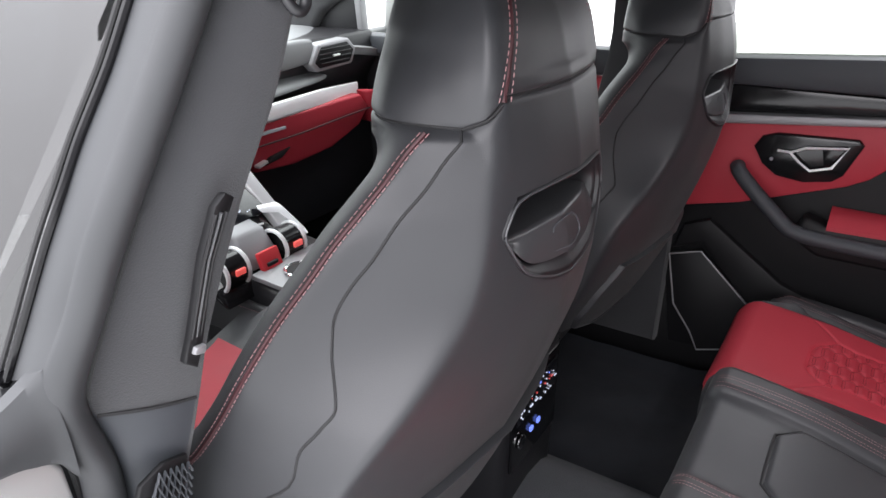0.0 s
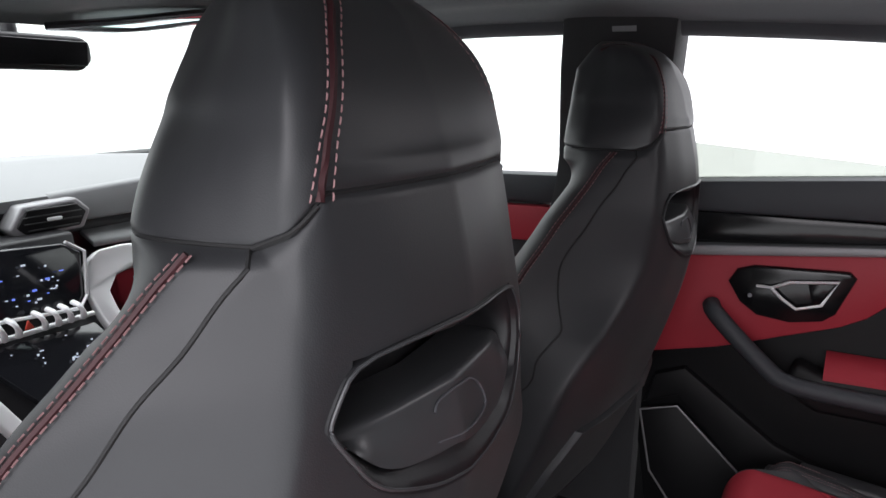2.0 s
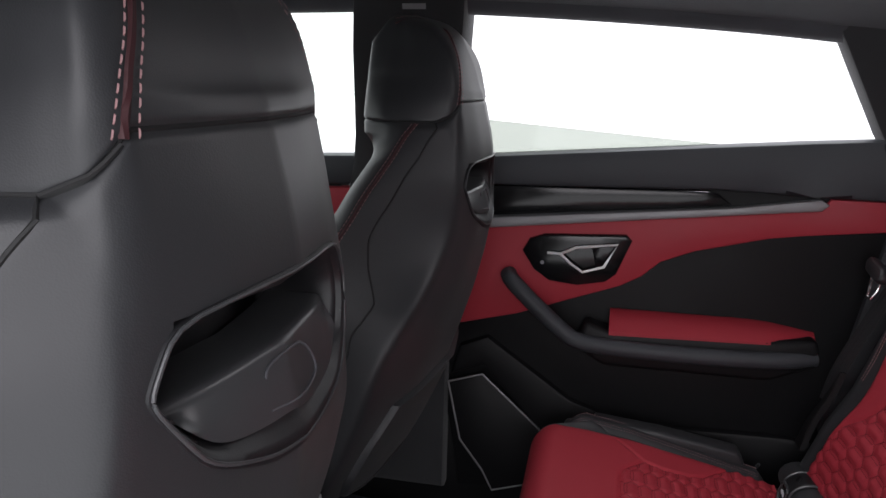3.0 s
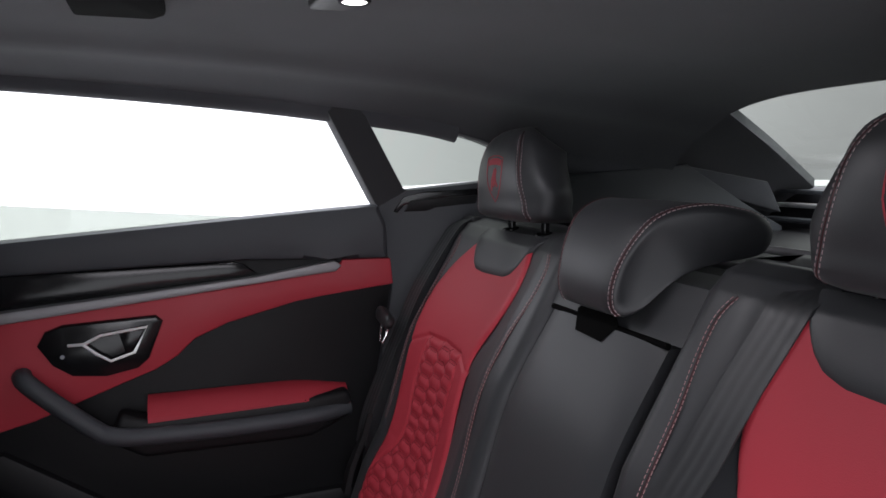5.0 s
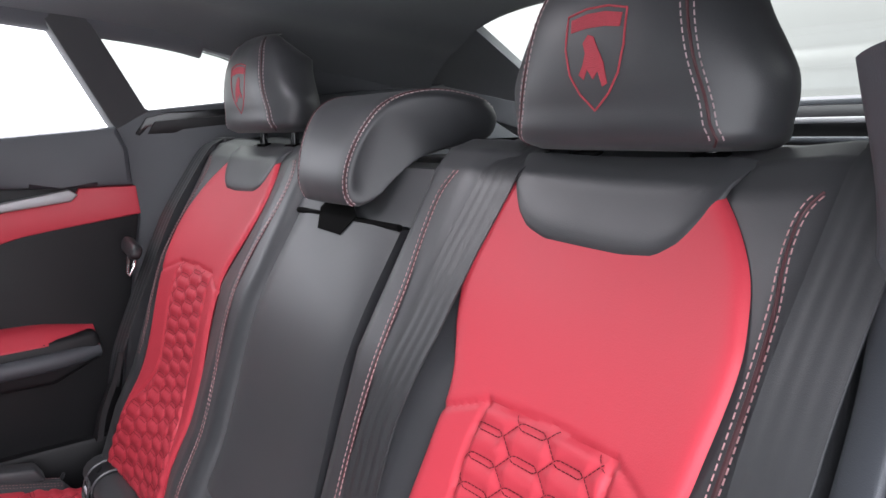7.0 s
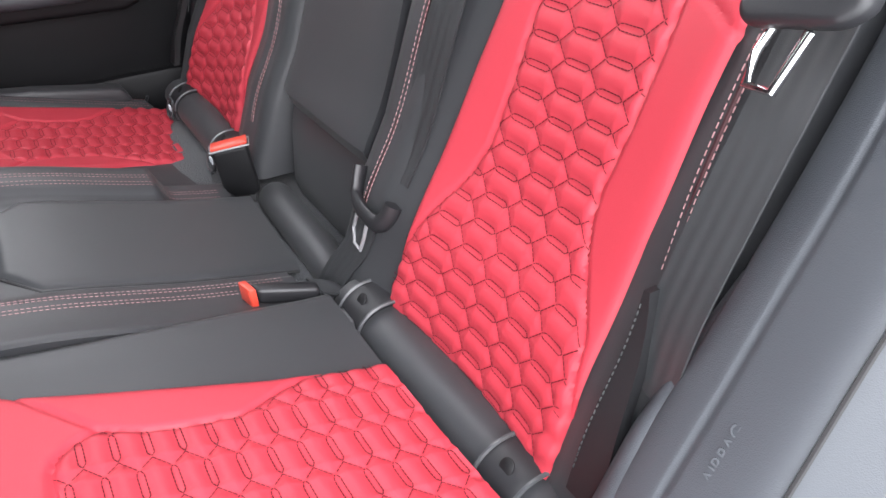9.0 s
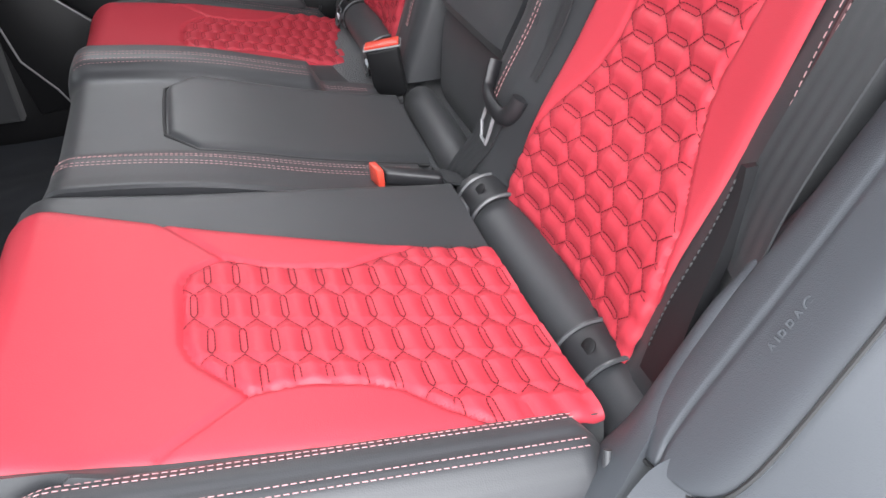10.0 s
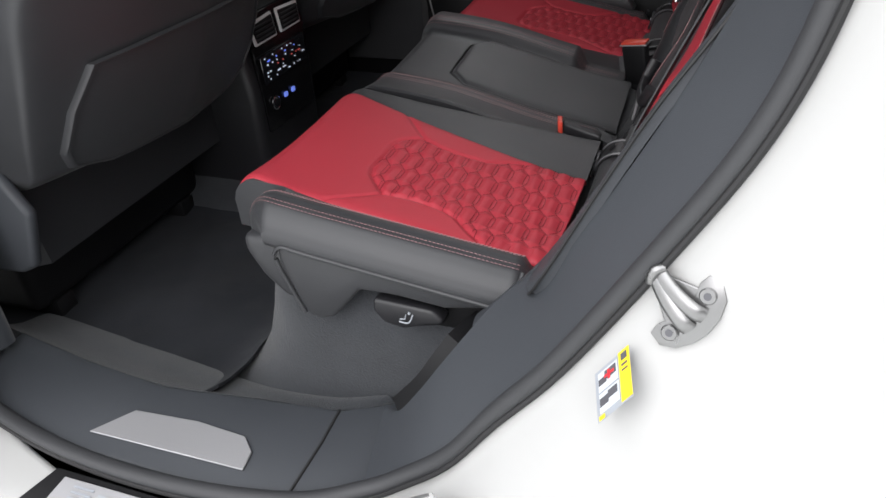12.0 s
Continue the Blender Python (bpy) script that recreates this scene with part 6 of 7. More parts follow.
for a, b in ((-0.034, -0.010), (-0.024, -0.011), (-0.012, -0.006), (0.0, -0.004), (0.012, -0.006), (0.024, -0.011), (0.034, -0.010), (0.036, 0.002), (0.028, 0.012), (0.014, 0.018), (0.0, 0.020), (-0.014, 0.018), (-0.028, 0.012), (-0.036, 0.002)):
    pl.append(L0 + U * a + sd * b)
part("plate", prism(pl, nrm * 0.0035, 0.001, 2), STEEL, latch, "steel base plate")
for a in (-0.0215, 0.0215):
    part("bolt", disc(L0 + U * a + nrm * 0.0035, nrm, 0.0068, 0.0025, 18, 0.001), STEEL, latch, "steel bolt head")
    part("bolt_socket", disc(L0 + U * a + nrm * 0.0058, nrm, 0.0030, 0.0006, 12, 0), GREYPRINT, latch, "dark bolt socket")
tip = Vector((-0.8006, -0.0953, 0.7410))
mt = L0 + nrm * 0.004
for o in (0.0050, -0.0050):
    leg = spline([mt + U * o * 1.6 + sd * 0.008, mt + U * o * 1.3 + nrm * 0.004, mt.lerp(tip, .5) + U * o * 0.8 + nrm * 0.004, tip + U * (o * 0.35 + 0.002)], 6)
    part("striker_leg", tube(leg, 0.0068, 12, 0.50, nrm), STEEL, latch, "flat steel striker leg")
part("striker_nose", tube(spline([tip + U * 0.010, tip + U * 0.004 + nrm * 0.004 + (tip - mt) * .08, tip - U * 0.003 + nrm * 0.002 + (tip - mt) * .04, tip - U * 0.006], 5), 0.0042, 10), STEEL, latch, "rounded steel striker nose")
part("striker_web", prism([mt + U * 0.026 + sd * 0.004, mt - U * 0.026 + sd * 0.004, tip - U * 0.005, tip + U * 0.005], nrm * -0.003, 0.001, 1), STEEL, latch, "thin steel web")

stk = thing("warning_sticker", "white and yellow warning sticker on the white jamb", "sticker")
S_TR, S_TL, S_BR, S_BL = Vector((-0.813, -0.0815, 0.6780)), Vector((-0.818, -0.0565, 0.6445)), Vector((-0.853, -0.0915, 0.6625)), Vector((-0.858, -0.0665, 0.6290))
sn = (S_BR - S_TR).cross(S_TL - S_TR).normalized()
if sn.x > 0:
    sn = -sn


def st_rect(a0, a1, b0, b1, lift, m, name, lab):
    """A printed field; a runs from the top edge down, b from the plain edge to the yellow one."""
    def at(a, b):
        return S_TL.lerp(S_TR, b).lerp(S_BL.lerp(S_BR, b), a) + sn * lift
    return part(name, prism([at(a0, b0), at(a1, b0), at(a1, b1), at(a0, b1)], sn * 0.0004, 0), m, stk, lab, smooth=0)


st_rect(0, 1, 0, 1, 0.001, PAPER, "paper", "white paper")
st_rect(0.0, 0.97, 0.70, 1.0, 0.0016, YELLOW, "yellow_band", "yellow band")
st_rect(0.08, 0.46, 0.10, 0.66, 0.0016, GREYRULE, "picture_field", "pale printed field")
st_rect(0.50, 0.88, 0.10, 0.66, 0.0016, GREYRULE, "picture_field", "pale printed field")
st_rect(0.13, 0.30, 0.30, 0.62, 0.0022, GREYPRINT, "figure_block", "dark printed shape")
st_rect(0.22, 0.34, 0.12, 0.34, 0.0022, GREYPRINT, "figure_block", "dark printed shape")
st_rect(0.55, 0.70, 0.36, 0.62, 0.0022, GREYPRINT, "figure_block", "dark printed shape")
st_rect(0.60, 0.76, 0.12, 0.36, 0.0022, GREYPRINT, "figure_block", "dark printed shape")
st_rect(0.16, 0.34, 0.40, 0.46, 0.0028, REDPRINT, "red_bar", "red printed bar")
st_rect(0.22, 0.27, 0.30, 0.58, 0.0028, REDPRINT, "red_bar", "red printed bar")
st_rect(0.06, 0.20, 0.78, 0.94, 0.0022, GREYPRINT, "warning_mark", "black printed mark")
st_rect(0.27, 0.31, 0.78, 0.94, 0.0022, GREYPRINT, "print_line", "black printed line")
st_rect(0.38, 0.41, 0.78, 0.94, 0.0022, GREYPRINT, "print_line", "black printed line")
st_rect(0.91, 0.99, 0.06, 0.22, 0.0016, YELLOW, "corner_mark", "yellow mark")

# front left pillar
PI = [(-0.585, 0.672, 1.41), (-0.599, 0.676, 1.368), (-0.622, 0.680, 1.320), (-0.632, 0.685, 1.285), (-0.642, 0.691, 1.250), (-0.655, 0.697, 1.218), (-0.667, 0.706, 1.182), (-0.677, 0.720, 1.132), (-0.688, 0.741, 1.060), (-0.693, 0.755, 1.003), (-0.699, 0.763, 0.962), (-0.704, 0.772, 0.923), (-0.703, 0.789, 0.862), (-0.705, 0.805, 0.782), (-0.710, 0.82, 0.60), (-0.710, 0.83, 0.40)]
PO = [(-0.622, 0.704, 1.41), (-0.640, 0.706, 1.367), (-0.664, 0.710, 1.321), (-0.685, 0.716, 1.278), (-0.708, 0.725, 1.230), (-0.727, 0.732, 1.192), (-0.740, 0.743, 1.155), (-0.755, 0.759, 1.103), (-0.771, 0.775, 1.047), (-0.769, 0.782, 1.017), (-0.759, 0.788, 0.986), (-0.748, 0.795, 0.948), (-0.736, 0.812, 0.888), (-0.730, 0.835, 0.785), (-0.735, 0.845, 0.60), (-0.75, 0.85, 0.40)]
PS = [(-0.662, 0.709, 1.41), (-0.681, 0.711, 1.367), (-0.705, 0.715, 1.324), (-0.725, 0.720, 1.284), (-0.747, 0.728, 1.239), (-0.764, 0.734, 1.204), (-0.777, 0.744, 1.169), (-0.790, 0.759, 1.119), (-0.806, 0.771, 1.078), (-0.811, 0.779, 1.045), (-0.802, 0.790, 1.002), (-0.787, 0.797, 0.966), (-0.779, 0.807, 0.925), (-0.773, 0.832, 0.829), (-0.780, 0.845, 0.60), (-0.795, 0.85, 0.40)]
pin, pout, pse = spline(PI, 6), spline(PO, 6), spline(PS, 6)
bpl = thing("pillar_left", "grey suede door pillar with belt slider and coat hook", "car pillar", kind="structure")
half = 55
part("pillar_face", sheet(band(pin[:half + 1], pout[:half + 1], 0.004, (0, -1, 0)), half, 10, 0.02, (0, -1, 0)), SUEDE, bpl, "grey suede pillar face", smooth=60)
part("pillar_foot", sheet(band(pin[half:], pout[half:], 0.006, (0, -1, 0)), len(pin) - 1 - half, 10, 0.02, (0, -1, 0)), TRIM, bpl, "grey plastic pillar foot", smooth=60)
part("foot_joint", tube([pin[half].lerp(pout[half], t) + Vector((0, -0.005 * math.sin(math.pi * t) - .0005, 0)) for t in np.linspace(0, 1, 10)], 0.0016, 6), SEAM, bpl, "dark joint")
front = [p + Vector((-0.07, 0.16, 0)) for p in pin]
part("pillar_inner", sheet(band(pin, front, 0.0, (1, 0, 0)), len(pin) - 1, 8, 0.004, (-1, 0, 0)), SUEDE, bpl, "grey suede inner face", smooth=60)


def roll(u, v):
    """The padded seal: rolled over along the pillar, flatter towards the door frame."""
    i = int(round(u * (len(pout) - 1)))
    p = pout[i].lerp(pse[i], v)
    return p + Vector((-0.25, -0.95, 0)) * (0.017 * math.sin(math.pi * min(1, v * 1.02)) ** 0.6 * (1 - 0.35 * v) - 0.014 * (1 - v) ** 5)


part("pillar_seal", sheet(roll, len(pout) - 1, 18, 0.01, (-0.3, -0.9, 0)), RUBBER_GREY, bpl, "wide rounded grey rubber seal", smooth=60)
sl = [(-0.695, 0.6965, 1.195), (-0.703, 0.700, 1.186), (-0.710, 0.712, 1.147), (-0.714, 0.733, 1.075), (-0.717, 0.741, 1.049), (-0.703, 0.743, 1.037), (-0.700, 0.737, 1.061), (-0.697, 0.714, 1.141), (-0.684, 0.700, 1.188)]
part("belt_slider", prism(sl, (0, -0.008, 0), 0.002), DARK, bpl, "black belt slider plate")
for k in range(3):
    part("slider_slot", tube([(-0.694 - k * .0042, 0.6915 + .001 * k, 1.180), (-0.7005 - k * .0042, 0.7045, 1.142), (-0.7035 - k * .0042, 0.7265, 1.072)], 0.0014, 6), SATIN if k == 1 else SEAM, bpl, "thin rail of the slider")
part("slider_button", prism([(-0.711, 0.734, 1.064), (-0.700, 0.735, 1.062), (-0.701, 0.737, 1.053), (-0.712, 0.737, 1.056)], (0, -0.011, 0), 0.002, 2), GREYMETAL, bpl, "small metal button")
part("hook_plate", prism([(-0.645, 0.692, 1.322), (-0.638, 0.685, 1.343), (-0.628, 0.683, 1.343), (-0.632, 0.688, 1.322)], (0, -0.012, 0), 0.004, 3), PLASTIC, bpl, "black plastic hook base")
part("coat_hook", tube(spline([(-0.640, 0.674, 1.330), (-0.640, 0.668, 1.320), (-0.635, 0.664, 1.314), (-0.629, 0.663, 1.317), (-0.625, 0.664, 1.328)], 5), 0.0042, 10), PLASTIC, bpl, "black plastic coat hook")
GR = [(-0.708, 0.765, 0.943), (-0.732, 0.766, 0.949), (-0.755, 0.770, 0.938), (-0.760, 0.778, 0.912), (-0.750, 0.788, 0.866), (-0.706, 0.788, 0.866)]
part("mesh_grille", prism(GR, (0, -0.006, 0), 0.002), DARK, bpl, "dark grille at the pillar's foot")
for k in range(9):
    za, zb_ = 0.946 - k * 0.010, 0.936 - k * 0.010
    xo = -0.744 - min(0.012, 0.003 * k)
    part("mesh_strand", tube([(lerp(xo, -0.707, i / 12), lerp(0.757, 0.759, i / 12) + 0.0022 * k, (za if i % 2 else zb_) - 0.001 * i) for i in range(13)], 0.0014, 6), TRIM, bpl, "grey woven strand")
# near roof rail lining
nr = spline([(-0.598, 0.66, 1.405), (-0.62, 0.60, 1.396), (-0.632, 0.50, 1.388), (-0.636, 0.30, 1.378), (-0.640, 0.15, 1.366), (-0.645, 0.0, 1.340), (-0.655, -0.07, 1.275)], 6)
nr2 = spline([(-0.705, 0.66, 1.42), (-0.700, 0.60, 1.412), (-0.695, 0.50, 1.405), (-0.693, 0.30, 1.398), (-0.695, 0.15, 1.385), (-0.712, 0.0, 1.352), (-0.735, -0.07, 1.29)], 6)
tagged(part("rail_lining", sheet(band(nr, nr2, 0.012, (0, 0, -1)), len(nr) - 1, 8, 0.02), SUEDE, smooth=60), "grey suede lining on the roof rail over the open door", "roof rail", kind="structure")

# closed front door seen from outside, with its rounded rear corner
fd = thing("door_3", "closed front door, white below dark side glass", "car door", kind="structure")
part("door_skin", prism([(-0.93, 0.83, 0.30), (-0.945, 0.82, 0.70), (-0.90, 0.81, 0.955), (-0.90, 1.9, 0.98), (-0.945, 1.95, 0.3)], (0.06, 0, 0), 0.012, 3), PAINT, fd, "white door skin")
part("door_corner", prism([(-0.96, 0.800, 1.022), (-0.876, 0.800, 1.013), (-0.846, 0.800, 1.006), (-0.821, 0.800, 0.998), (-0.803, 0.801, 0.988), (-0.791, 0.803, 0.968), (-0.784, 0.810, 0.918), (-0.780, 0.825, 0.80), (-0.96, 0.82, 0.80)], (0, 0.02, 0), 0.006, 3), PAINT, fd, "white rounded door corner")
TRL = [(-0.664, 0.734, 1.41), (-0.683, 0.736, 1.367), (-0.707, 0.740, 1.323), (-0.728, 0.745, 1.281), (-0.752, 0.754, 1.236), (-0.769, 0.760, 1.200), (-0.782, 0.771, 1.164), (-0.798, 0.785, 1.115), (-0.814, 0.800, 1.065)]
trl = spline(TRL, 6)
part("window_trim", tube([p + Vector((-0.002, 0.004, 0)) for p in trl], 0.0034, 8), GLOSS, fd, "gloss black window trim")
part("window_rubber", tube([p + Vector((-0.002, 0.013, 0)) for p in trl], 0.0026, 8), SEAM, fd, "thin black window rubber")
part("frame_cover", sheet(band(pse[:len(trl)], trl, 0.0025, (-0.5, -0.8, 0)), len(trl) - 1, 8, 0.006, (-0.3, -0.9, 0)), RUBBER_GREY, fd, "flat grey door frame strip", smooth=60)
FT = spline([(-0.806, 0.771, 1.080), (-0.818, 0.779, 1.067), (-0.836, 0.783, 1.056), (-0.867, 0.786, 1.045), (-0.93, 0.790, 1.035)], 6)
FB = spline([(-0.790, 0.785, 0.965), (-0.803, 0.784, 0.988), (-0.821, 0.784, 0.998), (-0.846, 0.783, 1.006), (-0.93, 0.783, 1.016)], 6)
part("corner_seal", sheet(band(FT, FB, 0.010, (-0.2, -0.9, 0.2)), 24, 10, 0.012, (0, -1, 0)), RUBBER_GREY, fd, "grey rubber shoulder over the white corner", smooth=60)
part("belt_trim", tube([(-0.816, 0.805, 1.066), (-0.832, 0.85, 1.052), (-0.845, 1.0, 1.045), (-0.845, 1.85, 1.045)], 0.007, 8), GLOSS, fd, "gloss black window ledge")
part("pane", prism([(-0.820, 0.815, 1.055), (-0.835, 0.86, 1.045), (-0.835, 1.80, 1.045), (-0.755, 1.55, 1.22), (-0.660, 1.30, 1.40), (-0.662, 0.752, 1.40), (-0.685, 0.752, 1.367), (-0.709, 0.756, 1.323), (-0.730, 0.761, 1.281), (-0.754, 0.770, 1.236), (-0.771, 0.776, 1.200), (-0.784, 0.787, 1.164), (-0.800, 0.801, 1.115)], (0.004, 0, 0), 0), GLASS_D, fd, "dark side glass", smooth=0).visible_shadow = False
part("door_lining", prism([(-0.74, 0.90, 0.40), (-0.74, 0.88, 1.02), (-0.74, 1.85, 1.02), (-0.74, 1.9, 0.4)], (-0.05, 0, 0), 0.01), LEATHER, fd, "black leather door lining")
part("hinge_jamb", prism([(-0.800, 0.83, 0.79), (-0.905, 0.835, 0.79), (-0.93, 0.84, 0.35), (-0.81, 0.87, 0.35)], (0, 0.02, 0), 0.006), PAINT, fd, "white painted hinge jamb")

# ---- belts ----
def ribbon(pts, width, across, th=0.0016):
    pts = [Vector(p) for p in pts]
    n = len(pts) - 1

    def fn(u, v):
        i = min(int(round(u * n)), n)
        a = Vector(across(i / n) if callable(across) else across).normalized()
        return pts[i] + a * (v - 0.5) * width + BN * 0.00018 * math.cos(v * math.pi * 8)
    return sheet(fn, n, 32, th)


def belt_parts():
    out = []
    pts = spline([(-0.600, -0.262, 1.134), (-0.600, -0.235, 1.118), (-0.600, -0.203, 1.075), (-0.599, -0.155, 1.00), (-0.598, -0.117, 0.92), (-0.597, -0.077, 0.83), (-0.596, -0.049, 0.76), (-0.596, -0.035, 0.70)], 8)
    out.append(("webbing", ribbon(pts, 0.045, (-0.97, 0.20, -0.10)), WEB, "grey woven webbing"))
    gc, ga_, gb_ = Vector((-0.606, -0.099, 0.940)), Vector((-0.97, 0.04, 0.16)).normalized(), Vector((0, -0.42, 0.91)).normalized()
    gp_ = [gc + ga_ * a + gb_ * b for a, b in ((-0.036, -0.006), (-0.028, -0.014), (0.026, -0.012), (0.038, -0.003), (0.037, 0.010), (0.028, 0.015), (-0.028, 0.013), (-0.036, 0.006))]
    out.append(("tongue_grip", prism(gp_, BN * 0.018, 0.006, 4), PLASTIC, "black plastic tongue grip"))
    t = [(-0.592, -0.094, 0.934), (-0.586, -0.088, 0.915), (-0.588, -0.081, 0.898), (-0.606, -0.080, 0.899), (-0.615, -0.087, 0.932)]
    out.append(("tongue", tube(t, 0.0030, 8), CHROME, "steel tongue"))
    out.append(("belt_guide", box(-0.632, -0.572, -0.290, -0.262, 1.112, 1.138, 0.008, 3), PLASTIC, "black belt guide"))
    return out


BP = belt_parts()
for s in (-1, 1):
    bt = thing("seat_belt", "grey seat belt hanging beside the rear backrest", "seat belt", group="rear seat belts")
    for name, pbm, m, lab in BP:
        q = pbm.copy()
        if s > 0:
            flip(q)
        part(name, q, m, bt, lab, smooth=50)
for p in BP:
    p[1].free()
bt = thing("middle_seat_belt", "grey middle seat belt down the backrest's edge", "seat belt", group="rear seat belts")
belt_x = line([(0.685, 0.216), (0.79, 0.221), (0.87, 0.228), (0.96, 0.246), (1.03, 0.248), (1.10, 0.258)])
pts = [Vector((-belt_x(z), yb(z), z)) + BN * (0.016 + 0.004 * math.sin((z - .68) * 7.5)) for z in np.linspace(1.10, 0.685, 30)]
pts = [Vector((-0.262, -0.33, 1.128)), Vector((-0.262, -0.29, 1.132))] + pts
part("webbing", ribbon(pts, 0.047, (1, 0.1, 0)), WEB, bt, "grey woven webbing")
part("tongue_grip", tube(spline([(-0.164, -0.034, 0.692), (-0.170, -0.026, 0.674), (-0.178, -0.020, 0.662), (-0.200, -0.018, 0.654), (-0.222, -0.022, 0.650), (-0.232, -0.030, 0.660), (-0.236, -0.036, 0.674)], 5), 0.0068, 12, 1.5), PLASTIC, bt, "black plastic tongue grip")
part("tongue", tube([(-0.188, -0.016, 0.652), (-0.183, -0.012, 0.632), (-0.187, -0.009, 0.614), (-0.202, -0.009, 0.611), (-0.207, -0.012, 0.628), (-0.210, -0.016, 0.648)], 0.0022, 8), GREYMETAL, bt, "steel tongue")
part("lower_webbing", ribbon(spline([(-0.200, -0.024, 0.655), (-0.190, -0.010, 0.61), (-0.172, 0.006, 0.575), (-0.160, 0.018, 0.545)], 5), 0.047, (1, 0.1, 0)), WEB, bt, "grey woven webbing")
bk = thing("belt_buckle", "black belt buckle with a red release, standing upright", "belt buckle", group="belt buckles")
part("housing", prism([(0.162, 0.052, 0.612), (0.142, 0.006, 0.622), (0.144, -0.004, 0.548), (0.152, 0.004, 0.538), (0.166, 0.030, 0.536), (0.170, 0.042, 0.548)], (-0.020, 0.006, -0.003), 0.005, 3), DARK, bk, "black plastic housing")
part("release_button", prism([(0.162, 0.053, 0.6135), (0.142, 0.005, 0.6235), (0.142, 0.005, 0.629), (0.161, 0.053, 0.619)], (-0.020, 0.006, -0.002), 0.002, 2), ORANGE, bk, "red release button")
part("button_rim", tube([(0.163, 0.054, 0.613), (0.141, 0.003, 0.624), (0.121, 0.009, 0.621), (0.143, 0.060, 0.611), (0.163, 0.054, 0.613)], 0.0016, 6), GREYMETAL, bk, "pale rim round the release")
part("stalk", prism([(0.146, 0.002, 0.545), (0.162, 0.030, 0.540), (0.156, 0.034, 0.500), (0.140, 0.006, 0.500)], (-0.012, 0.004, 0), 0.003, 2), PLASTIC, bk, "black stalk")
part("strap", prism([(0.118, 0.135, 0.528), (0.132, 0.135, 0.522), (0.146, 0.045, 0.508), (0.128, 0.040, 0.514)], (0, 0, 0.004), 0.001, 1), GREYMETAL, bk, "grey steel strap")
part("pin", disc((0.126, 0.042, 0.516), (-0.3, 0.5, 0.8), 0.004, 0.004, 12, 0.001), CHROME, bk, "bright steel pin")
bk = thing("belt_buckle", "black belt buckle with orange-red release, lying flat", "belt buckle", group="belt buckles")
part("housing", prism([(-0.158, 0.108, 0.566), (-0.178, 0.104, 0.566), (-0.196, 0.040, 0.556), (-0.178, 0.036, 0.554)], (0, 0, 0.020), 0.005, 3), PLASTIC, bk, "black plastic housing")
part("release_button", prism([(-0.154, 0.117, 0.564), (-0.178, 0.112, 0.564), (-0.179, 0.104, 0.564), (-0.155, 0.108, 0.564)], (0, 0.001, 0.024), 0.002, 2), ORANGE, bk, "orange-red release button")
part("strap", ribbon(spline([(-0.186, 0.042, 0.574), (-0.196, 0.015, 0.566), (-0.204, 0.0, 0.55)], 5), 0.03, (0.9, 0.3, 0.2), 0.003), WEB, bk, "black strap")
part("rear_roll", tube(spline([(0.125, -0.022, 0.520), (0.112, -0.016, 0.530), (0.06, -0.012, 0.536), (-0.06, -0.010, 0.536), (-0.14, -0.008, 0.530)], 4), 0.026, 14), LEATHER, mid, "leather roll at the cushion's rear", smooth=60)

# ---- front: console, dashboard ----
con = thing("centre_console", "black centre console with rear climate panel", "console")
part("body", prism([(-0.12, y, z) for y, z in ((0.735, 0.33), (0.728, 0.56), (0.742, 0.70), (0.78, 0.735), (1.12, 0.70), (1.45, 0.74), (1.45, 0.33))], (0.24, 0, 0), 0.02, 3), PLASTIC, con, "black console body")
part("armrest", box(-0.10, 0.10, 0.76, 1.04, 0.715, 0.765, 0.018, 4), LEATHER, con, "black leather armrest lid")
part("rear_panel", prism([(-0.095, 0.731, 0.48), (0.095, 0.731, 0.48), (0.10, 0.733, 0.66), (0.095, 0.742, 0.715), (-0.095, 0.742, 0.715), (-0.10, 0.733, 0.66)], (0, -0.008, 0), 0.003), GLOSS, con, "gloss black rear panel")
for sx in (-1, 1):
    part("vent_frame", prism([(sx * 0.008, 0.729, 0.656), (sx * 0.088, 0.729, 0.656), (sx * 0.094, 0.735, 0.70), (sx * 0.008, 0.735, 0.705)], (0, -0.006, 0), 0.003), SILVER, con, "satin silver vent frame")
    part("vent_opening", prism([(sx * 0.013, 0.7265, 0.661), (sx * 0.083, 0.7265, 0.661), (sx * 0.088, 0.731, 0.695), (sx * 0.013, 0.731, 0.700)], (0, -0.005, 0), 0.002), DARK, con, "dark vent opening")
    for k in range(4):
        part("vent_slat", box(min(sx * .015, sx * .084), max(sx * .015, sx * .084), 0.720, 0.728, 0.666 + k * .008, 0.669 + k * .008, 0.001, 1), PLASTIC, con, "thin vent slat")
part("climate_screen", prism([(-0.086, 0.724, 0.578), (0.086, 0.724, 0.578), (0.086, 0.726, 0.634), (-0.086, 0.726, 0.634)], (0, -0.004, 0), 0.002), SCREEN, con, "dark climate touch panel")
rg_ = random.Random(4)
for k in range(44):
    x, z = rg_.uniform(-0.078, 0.072), 0.584 + 0.0072 * (k % 7)
    w = rg_.choice([0.002, 0.003, 0.005])
    part("screen_icon", box(x, x + w, 0.7190, 0.7205, z, z + rg_.choice([0.0015, 0.003]), 0), [GLOWW, GLOWW, GLOWW, GLOWR, GLOWW, GLOWB, GLOWW][k % 7], con, "lit icon", smooth=0)
